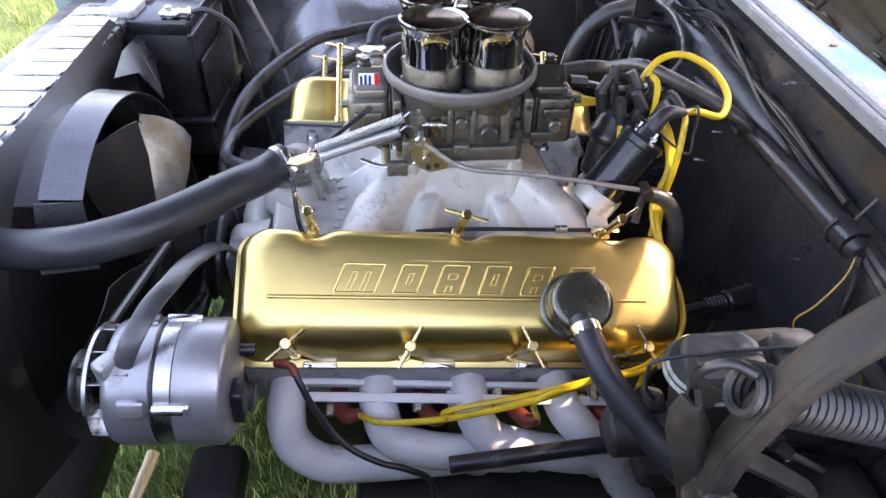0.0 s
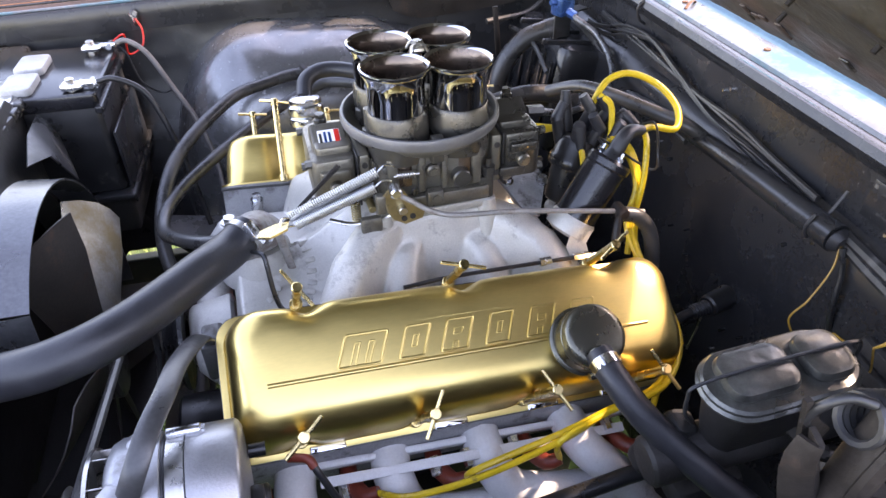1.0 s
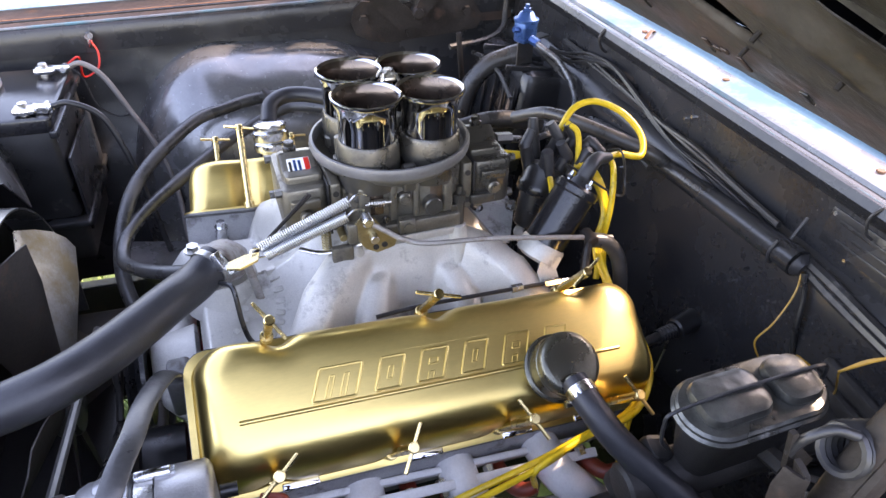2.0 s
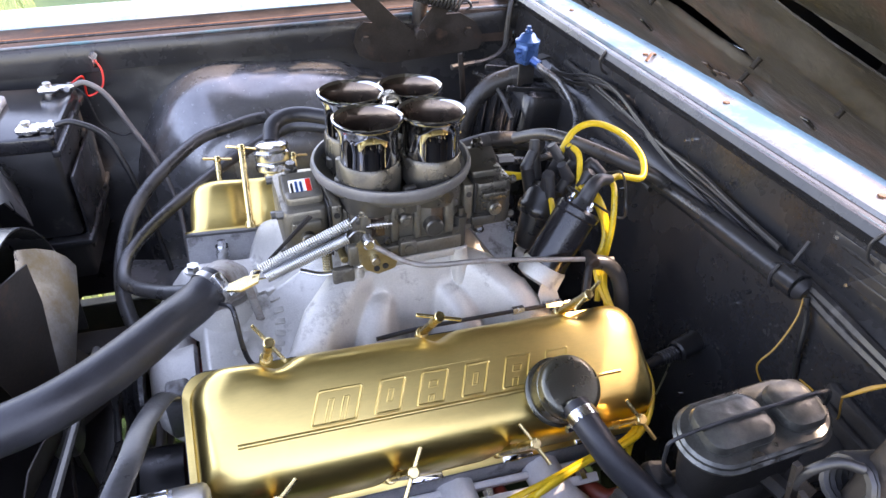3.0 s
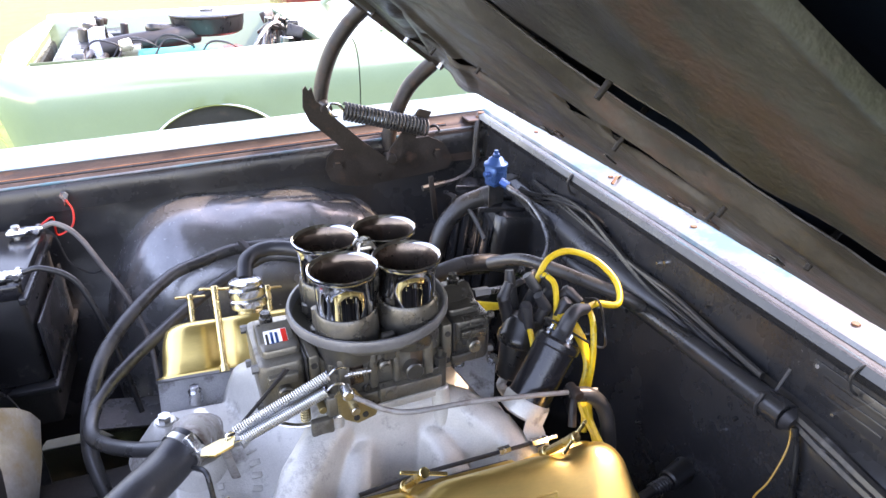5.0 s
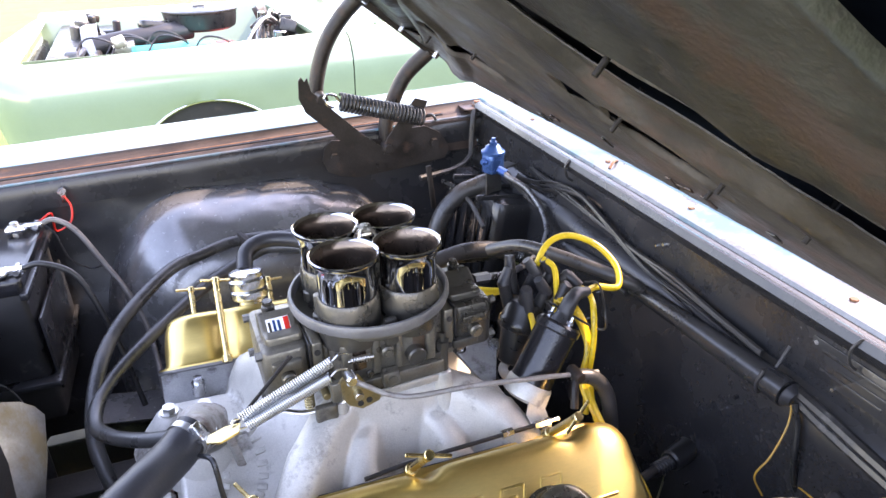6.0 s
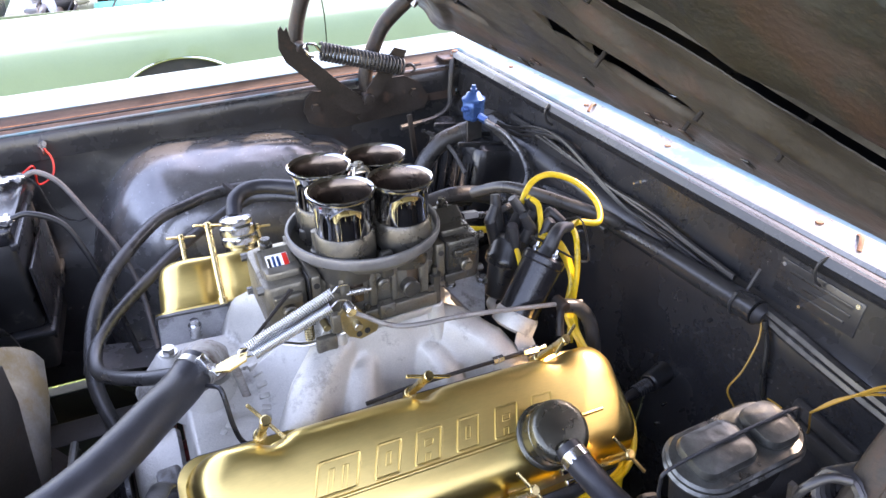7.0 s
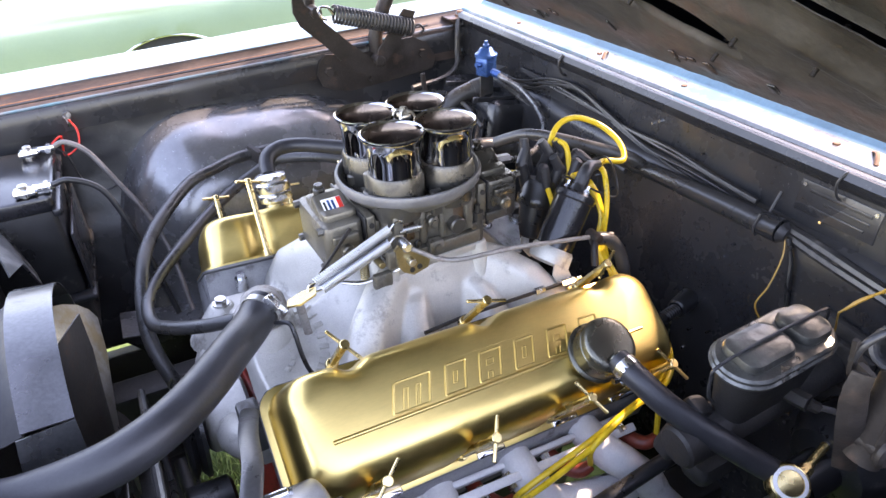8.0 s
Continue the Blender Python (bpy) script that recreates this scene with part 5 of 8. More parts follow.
def build_linkage():
    """Throttle rod and the twin return springs."""
    root = empty("throttle_rod", (0.12, 0.77, 0.87), "bent steel throttle rod running to the firewall side", "linkage")
    part("rod", Geo().tube([(0.040, 0.806, 0.908), (0.058, 0.800, 0.897), (0.085, 0.792, 0.880), (0.12, 0.783, 0.872), (0.20, 0.780, 0.864), (0.31, 0.776, 0.845), (0.402, 0.772, 0.828)], 0.0036, 10), NECK, root)
    part("rod_end", Geo().cyl((0.040, 0.798, 0.910), (0.040, 0.818, 0.910), 0.008, bevel=0.002), ZINC, root)
    part("bell_crank", Geo().tube([(0.345, 0.745, 0.80), (0.352, 0.758, 0.825), (0.362, 0.768, 0.837)], 0.006, 8).cyl((0.362, 0.758, 0.837), (0.362, 0.786, 0.837), 0.009, bevel=0.002), HINGE, root)
    anchor = Vector((-0.113, 0.792, 0.893))
    for a, b in (((-0.100, 0.796, 0.905), (0.018, 0.806, 0.944)), ((-0.094, 0.788, 0.897), (0.012, 0.797, 0.928))):
        s = empty("return_spring", a, "bright zinc throttle return spring", "spring", "return springs")
        a, b = Vector(a), Vector(b)
        part("coil", Geo().coil(a, b, 0.0060, 0.0011, 42, 6, 12), SPRING_ZINC, s)
        d = (b - a).normalized()
        part("hook", Geo().tube([a, a - d * 0.010 + Vector((0, 0, 0.003)), anchor], 0.0013, 6), ZINC, s)
        part("hook", Geo().tube([b, b + d * 0.010 + Vector((0, 0, 0.004)), b + d * 0.020, b + d * 0.024 - Vector((0, 0, 0.004))], 0.0013, 6), ZINC, s)
    br = empty("spring_bracket", tuple(anchor), "gold-plated spring anchor bracket on the intake", "bracket")
    part("plate", Geo().rings([[(anchor.x + x, anchor.y + y, anchor.z + z + t) for x, y, z in ((-0.030, 0.002, -0.012), (-0.014, -0.008, -0.008), (0.008, -0.010, 0.002), (0.012, 0.000, 0.006), (-0.006, 0.008, 0.0), (-0.026, 0.010, -0.008))] for t in (0, 0.003)]), BRASS, br)
    part("leg", Geo().tube([(-0.125, 0.80, 0.885), (-0.118, 0.83, 0.86), E(-0.20, -0.075, 0.02)], 0.006, 8, flat=0.4), NECK, br)
    lk = empty("choke_rod", (-0.06, 0.85, 0.87), "slim dark steel accelerator pump rod", "linkage")
    part("rod", Geo().tube([(-0.108, 0.80, 0.895), (-0.06, 0.822, 0.925), (-0.028, 0.84, 0.944)], 0.0018, 8).tube([(-0.106, 0.803, 0.893), (-0.058, 0.828, 0.920), (-0.024, 0.846, 0.938)], 0.0018, 8), HINGE, lk)


for s in (-1, 1):
    valve_cover(s)
    cylinder_head(s)
build_block()
build_intake()
build_water_neck()
build_radiator_hose()
build_carburetor()
build_linkage()
_m, _fx = cover_frame(-1)
_n = (_m.to_3x3() @ Vector((0, 0, 1))).normalized()
for hub, turn in (((-0.107, 0.687, 0.879), (0.52, -0.66, -0.54)), ((0.092, 0.676, 0.874), (0.95, -0.2, -0.22)), ((0.290, 0.664, 0.868), (-0.85, -0.45, -0.28))):
    h = Vector(hub)
    t_bolt(h - _n * 0.092, h, turn)
for hub, turn in (((-0.128, 0.534, 0.804), (0.78, 0.53, 0.34)), ((0.014, 0.534, 0.790), (-0.53, -0.69, -0.48)), ((0.159, 0.532, 0.783), (0.41, -0.71, -0.57)), ((0.302, 0.531, 0.773), (0.37, -0.73, -0.58))):
    h = Vector(hub)
    t_bolt(h - _n * 0.125, h, turn)
_m2, _fx2 = cover_frame(1)
_n2 = (_m2.to_3x3() @ Vector((0, 0, 1))).normalized()
for hub, turn in (((-0.086, 1.180, 0.892), (0.81, 0.43, -0.39)), ((0.10, 1.186, 0.878), (0.6, 0.6, -0.3)), ((0.292, 1.19, 0.866), (0.9, 0.2, 0.0))):
    h = Vector(hub)
    t_bolt(h - _n2 * 0.138, h, turn)
for hub, turn in (((-0.128, 1.316, 0.812), (0.92, 0.27, -0.27)), ((0.014, 1.316, 0.80), (0.9, 0.3, 0.1)), ((0.159, 1.318, 0.79), (0.6, 0.5, 0.2)), ((0.302, 1.319, 0.78), (0.8, 0.2, 0.1))):
    h = Vector(hub)
    t_bolt(h - _n2 * 0.125, h, turn)

_l = empty("vacuum_line", (0.2, 0.745, 0.79), "thin black vacuum line behind the gold cover", "vacuum line")
part("line", Geo().tube([(0.03, 0.742, 0.800), (0.10, 0.748, 0.797), (0.20, 0.752, 0.789), (0.285, 0.756, 0.781)], 0.0030, 8), RUBBER, _l)
part("fitting", Geo().hexa((0.285, 0.756, 0.781), (0.312, 0.758, 0.778), 0.0062).cyl((0.312, 0.758, 0.778), (0.33, 0.76, 0.775), 0.003), ZINC, _l, "bright fitting")
part("fitting", Geo().hexa((0.232, 0.754, 0.786), (0.250, 0.755, 0.785), 0.006), ZINC, _l, "bright fitting")
solo("sender_wire", Geo().tube([(-0.155, 0.83, 0.838), (-0.142, 0.808, 0.846), (-0.139, 0.797, 0.832), (-0.137, 0.785, 0.80), (-0.130, 0.775, 0.775), (-0.110, 0.762, 0.766)], 0.0034, 8), PLASTIC, "thin black temperature sender wire", "wire")


# ---- what is bolted round the engine ----
def build_breather():
    n = _n
    base = Vector((0.227, 0.573, 0.814)) - n * 0.0535
    root = empty("oil_filler_breather", tuple(base), "smoky chrome breather cap on the gold cover", "breather")
    m = axis(base, n)
    part("cap", Geo().lathe([(0.0005, -0.004), (0.036, -0.004), (0.043, 0.006), (0.0435, 0.010), (0.041, 0.0125), (0.0395, 0.013), (0.0395, 0.044), (0.0385, 0.049), (0.0345, 0.0525), (0.030, 0.0530), (0.0005, 0.0535)], 40, m, False), BREATHER, root)
    part("lid_seam", Geo().lathe([(0.0395, 0.036), (0.0403, 0.0372), (0.0395, 0.0384)], 40, m, False), BREATHER, root)
    a = Vector((0.222, 0.556, 0.800))
    b = Vector((0.226, 0.520, 0.792))
    part("spout", Geo().cyl(a + Vector((0, 0.004, 0.0)), b, 0.0125), BREATHER, root)
    hose = empty("breather_hose", (0.30, 0.40, 0.70), "matte black breather hose with a worm clamp", "hose")
    pts = [a, b, (0.240, 0.487, 0.772), (0.263, 0.456, 0.749), (0.292, 0.420, 0.726), (0.322, 0.392, 0.702), (0.345, 0.372, 0.684)]
    part("hose", Geo().tube(pts, 0.0172, 16, 8), RUBBER, hose)
    d = (b - a).normalized()
    part("clamp", Geo().cyl(a + d * 0.010, a + d * 0.023, 0.0182, seg=24), ZINC, hose, "bright clamp band")
    s = d.cross(Vector((1, 0, 0))).normalized()
    part("clamp_screw", Geo().box(0.012, 0.02, 0.010, axis(a + d * 0.0165 - s * 0.021, s), 0.002).hexa(a + d * 0.0165 - s * 0.021 - Vector((0.016, 0, 0)), a + d * 0.0165 - s * 0.021 - Vector((0.008, 0, 0)), 0.005), ZINC, hose)
    # round valve with a white label at the hose's lower end
    v = empty("brake_valve", (0.32, 0.36, 0.66), "round brass-edged brake valve with a white tag", "valve")
    c = Vector((0.340, 0.356, 0.686))
    part("body", Geo().lathe([(0.0005, -0.03), (0.020, -0.03), (0.023, -0.02), (0.026, -0.004), (0.027, 0.004), (0.024, 0.010), (0.017, 0.012), (0.0005, 0.012)], 28, axis(c, (-0.35, -0.45, 0.8))), BRASS, v, "dull brass body")
    part("tag", Geo().lathe([(0.0215, 0.0116), (0.0185, 0.0128), (0.0165, 0.0131)], 28, axis(c, (-0.35, -0.45, 0.8))), WHITE, v, "white tag ring")
    part("fitting", Geo().hexa(c + Vector((0.022, 0, -0.004)), c + Vector((0.045, 0.004, -0.001)), 0.009).cyl(c + Vector((0.045, 0.004, 0)), c + Vector((0.09, 0.012, 0.006)), 0.006), BRASS, v)
    part("brake_line", Geo().tube([c + Vector((0.09, 0.012, 0.006)), c + Vector((0.125, 0.02, 0.008)), c + Vector((0.17, 0.04, 0.0))], 0.0042, 8), STEEL, v)


def build_header():
    root = empty("exhaust_header", (0.1, 0.56, 0.5), "pale grey coated exhaust header with four tubes", "exhaust header")
    fl = Geo()
    fl.box(0.46, 0.010, 0.018, T(0.073, 0.606, 0.630) @ pose(0, 0, 0, 0, 4.2, 0) @ pose(0, 0, 0, 25, 0, -1.5), 0.004)
    part("flange", fl, HEADER, root, "thick white flange bar")
    part("heat_bar", Geo().box(0.415, 0.013, 0.005, T(0.084, 0.576, 0.636) @ pose(0, 0, 0, 0, 3.5, 0) @ pose(0, 0, 0, 30, 0, -2.0), 0.002), HEADER, root, "bright flat flange edge")
    tubes = [
        [(-0.150, 0.628, 0.640), (-0.156, 0.585, 0.622), (-0.150, 0.562, 0.578), (-0.109, 0.552, 0.540), (-0.038, 0.558, 0.524), (0.05, 0.570, 0.508), (0.11, 0.60, 0.46), (0.14, 0.62, 0.38)],
        [(-0.028, 0.628, 0.635), (-0.030, 0.585, 0.618), (-0.012, 0.560, 0.578), (0.038, 0.553, 0.556), (0.103, 0.553, 0.543), (0.16, 0.565, 0.515), (0.20, 0.60, 0.46), (0.21, 0.62, 0.38)],
        [(0.096, 0.622, 0.630), (0.099, 0.578, 0.615), (0.122, 0.554, 0.578), (0.174, 0.545, 0.558), (0.240, 0.545, 0.536), (0.285, 0.562, 0.50), (0.305, 0.59, 0.44), (0.31, 0.60, 0.36)],
        [(0.222, 0.615, 0.622), (0.230, 0.568, 0.610), (0.259, 0.544, 0.582), (0.300, 0.535, 0.530), (0.322, 0.528, 0.485), (0.36, 0.525, 0.43)]]
    for p in tubes:
        part("primary_tube", Geo().tube(p, 0.0262, 18, 8), HEADER, root, "matte pale grey tube")
    part("collector", Geo().cyl((0.12, 0.62, 0.37), (0.52, 0.60, 0.30), 0.055, 0.05, 20), HEADER, root)
    for x in (-0.095, 0.024, 0.068, 0.135, 0.268):
        part("flange_bolt", Geo().hexa((x, 0.590, 0.634), (x, 0.568, 0.625), 0.0075), ZINC, root)


def build_plug_wires():
    boots = [(-0.085, 0.595, 0.622), (0.030, 0.590, 0.612), (0.157, 0.582, 0.610), (0.279, 0.575, 0.604)]
    for i, b in enumerate(boots):
        v = Vector(b)
        g = Geo().tube([v + Vector((0, 0.035, -0.006)), v, v + Vector((0.012, -0.03, 0.006)), v + Vector((0.030, -0.036, 0.014))], 0.012, 12, radii=[0.011, 0.0125, 0.011, 0.008])
        solo("spark_plug_boot", g, RED_RUBBER, "dull red silicone spark plug boot", "spark plug boot", "spark plug boots")
    ends = [Vector(b) + Vector((0.028, -0.036, 0.013)) for b in boots]
    lanes = [(0.0, 0.0), (0.010, 0.004), (-0.006, 0.010), (0.004, -0.010)]
    trunk = [Vector((0.066, 0.526, 0.662)), Vector((0.177, 0.538, 0.674)), Vector((0.254, 0.553, 0.688)), Vector((0.328, 0.560, 0.700)), Vector((0.386, 0.615, 0.705)), Vector((0.405, 0.675, 0.722)), Vector((0.388, 0.735, 0.762))]
    start = [0, 0, 1, 3]
    for i in range(4):
        a, z = lanes[i]
        off = Vector((0, a, z))
        p = [ends[i]]
        p += [q + off * (0.6 + 0.4 * math.sin(k * 1.7 + i)) for k, q in enumerate(trunk) if k >= start[i]]
        if i == 0:
            p.insert(1, Vector((-0.02, 0.533, 0.650)))
        p += [Vector((0.385 + 0.005 * i, 0.785, 0.80)), Vector((0.404 + 0.004 * i, 0.806 + 0.004 * i, 0.85)), Vector((0.402 + 0.003 * i, 0.838, 0.886)), Vector((0.390 + 0.006 * i, 0.872, 0.900))]
        solo("plug_wire", Geo().tube(p, 0.0043, 8, 6), YELLOW, "yellow silicone spark plug wire", "ignition wire", "yellow plug wires")


def build_distributor():
    base, top = Vector((0.325, 0.900, 0.785)), Vector((0.362, 0.916, 0.892))
    root = empty("distributor", tuple(base), "black distributor with a crown of rubber boots", "distributor")
    part("body", Geo().cyl(base, base + (top - base) * 0.55, 0.022, 0.028, 24, 0.003), PLASTIC, root)
    d = (top - base).normalized()
    part("cap", Geo().lathe([(0.032, 0), (0.035, 0.004), (0.035, 0.016), (0.032, 0.020), (0.031, 0.040), (0.027, 0.048), (0.0005, 0.050)], 32, axis(base + (top - base) * 0.5, d)), PLASTIC, root, "glossy black cap")
    part("label", Geo().box(0.018, 0.010, 0.0015, axis(base + (top - base) * 0.45 + Vector((0.012, -0.034, 0)), (0.3, -1, 0)), 0.001), RED, root, "faded red label")
    cap = base + (top - base) * 0.5 + d * 0.045
    crown = (((0.352, 0.945, 0.885), (0.350, 0.952, 0.920), (0.352, 0.960, 0.945)), ((0.375, 0.935, 0.890), (0.380, 0.922, 0.925), (0.366, 0.930, 0.948)), ((0.392, 0.925, 0.890), (0.408, 0.918, 0.922), (0.394, 0.925, 0.945)),
             ((0.350, 0.905, 0.872), (0.346, 0.893, 0.915), (0.350, 0.885, 0.880)), ((0.370, 0.900, 0.872), (0.382, 0.894, 0.905), (0.368, 0.896, 0.930)), ((0.390, 0.900, 0.872), (0.412, 0.884, 0.912), (0.396, 0.880, 0.892)),
             ((0.400, 0.915, 0.880), (0.428, 0.905, 0.918), (0.440, 0.885, 0.905)), ((0.336, 0.925, 0.872), (0.326, 0.930, 0.915), (0.338, 0.935, 0.938)))
    for p, q, r in crown:
        part("boot", Geo().tube([p, q], 0.0100, 12, 4, radii=[0.0110, 0.0096]).lathe([(0.0005, -0.006), (0.008, -0.005), (0.0104, 0.0), (0.008, 0.006), (0.0005, 0.008)], 12, axis(q, Vector(q) - Vector(p))).tube([q, r], 0.0085, 12, 4, radii=[0.0098, 0.0075]), RUBBER, root, "black rubber boot")
    for pts in (((0.349, 0.886, 0.885), (0.346, 0.868, 0.868), (0.342, 0.850, 0.845), (0.338, 0.835, 0.815)), ((0.394, 0.926, 0.945), (0.402, 0.905, 0.937), (0.398, 0.888, 0.900), (0.388, 0.876, 0.866), (0.378, 0.868, 0.835)), ((0.440, 0.880, 0.904), (0.425, 0.835, 0.915), (0.416, 0.812, 0.895), (0.410, 0.80, 0.853), (0.398, 0.79, 0.789), (0.39, 0.775, 0.75))):
        part("wire_end", Geo().tube(pts, 0.0047, 8), YELLOW, root, "yellow wire end")
    part("hold_down", Geo().tube([base + Vector((-0.002, 0.0, 0.005)), base + Vector((-0.02, -0.015, 0.0)), E(0.225, -0.05, 0.03)], 0.008, 8, flat=0.5), CAST, root)
    # far side wires to the other bank
    for k in range(3):
        g = Geo().tube([cap + Vector((-0.02, 0.03, 0.01)), (0.30, 0.99, 0.865 + 0.008 * k), (0.275, 1.06, 0.85 + 0.008 * k), (0.24, 1.14, 0.83 + 0.008 * k), (0.20, 1.30, 0.76), (0.16, 1.36, 0.70)], 0.0043, 8)
        solo("plug_wire", g, YELLOW, "yellow wire crossing to the far cylinder bank", "ignition wire", "yellow plug wires")


def build_coil():
    bot, top = Vector((0.300, 0.810, 0.792)), Vector((0.370, 0.830, 0.893))
    d = (top - bot).normalized()
    root = empty("ignition_coil", tuple(bot), "glossy black cylindrical ignition coil in an alloy bracket", "ignition coil")
    L = (top - bot).length
    m = axis(bot, d)
    part("can", Geo().lathe([(0.0005, 0), (0.029, 0), (0.032, 0.003), (0.032, L - 0.018), (0.0345, L - 0.015), (0.0345, L - 0.006), (0.031, L - 0.002), (0.027, L - 0.002), (0.0005, L - 0.005)], 36, m), GLOSS_BLACK, root)
    part("tower", Geo().lathe([(0.015, L - 0.006), (0.012, L + 0.012), (0.009, L + 0.020), (0.0005, L + 0.02)], 20, m), PLASTIC, root)
    for s in (-1, 1):
        part("terminal", Geo().cyl(m @ Vector((s * 0.019, 0.004, L - 0.004)), m @ Vector((s * 0.019, 0.004, L + 0.012)), 0.003).hexa(m @ Vector((s * 0.019, 0.004, L)), m @ Vector((s * 0.019, 0.004, L + 0.005)), 0.0055), ZINC, root)
    part("bracket", Geo().lathe([(0.0005, -0.006), (0.024, -0.006), (0.0345, -0.001), (0.0348, 0.020), (0.0325, 0.024)], 30, m).box(0.020, 0.014, 0.030, m @ T(0.0, -0.038, 0.010), 0.004), CAST, root, "bright alloy clamp")
    foot = Vector((0.302, 0.758, 0.760))
    part("bracket_foot", Geo().sheet([[tuple(bot + d * 0.015 + Vector((x, -0.033, 0))) for x in (-0.018, 0.0, 0.018)], [tuple(bot + Vector((x, -0.034, -0.006))) for x in (-0.015, 0.0, 0.016)], [(foot.x - 0.014, foot.y - 0.003, foot.z + 0.006), (foot.x, foot.y - 0.004, foot.z + 0.005), (foot.x + 0.016, foot.y - 0.002, foot.z + 0.004)]], 0.003), CAST, root, "pale alloy bracket leg")
    part("bracket_bolt", Geo().hexa(foot, foot + Vector((0, -0.003, 0.012)), 0.008), ZINC, root)
    # lead that loops over from the tower
    t = top + d * 0.012
    part("tower_boot", Geo().tube([t, t + d * 0.020, t + d * 0.026 + Vector((0.012, 0.006, 0.0)), t + d * 0.026 + Vector((0.034, 0.010, -0.004))], 0.012, 12, radii=[0.0125, 0.0112, 0.0105, 0.0080]), RUBBER, root, "black angled rubber boot")
    s = t + d * 0.026 + Vector((0.030, 0.010, -0.004))
    loop = [s, s + Vector((0.03, 0.012, -0.004)), (0.485, 0.850, 0.912), (0.505, 0.885, 0.928), (0.492, 0.925, 0.950), (0.452, 0.945, 0.966), (0.415, 0.945, 0.960), (0.390, 0.935, 0.935), (0.375, 0.922, 0.91)]
    solo("coil_lead", Geo().tube(loop, 0.0052, 12, 8), YELLOW, "thick yellow coil lead in a high loop", "ignition wire")
    solo("coil_wire", Geo().tube([m @ Vector((0.019, 0.004, L + 0.008)), m @ Vector((0.032, 0.004, L + 0.016)), (0.420, 0.800, 0.88), (0.425, 0.80, 0.91), (0.448, 0.85, 0.925), (0.46, 0.90, 0.90)], 0.0018, 6), PLASTIC, "thin dark coil wire", "wire")
    solo("heater_pipe_elbow", Geo().tube([(0.362, 0.775, 0.830), (0.392, 0.770, 0.822), (0.412, 0.762, 0.795), (0.418, 0.752, 0.755), (0.418, 0.748, 0.71), (0.41, 0.75, 0.64)], 0.0115, 12), RUBBER_OLD, "old dusty rubber elbow hose beside the coil", "hose")


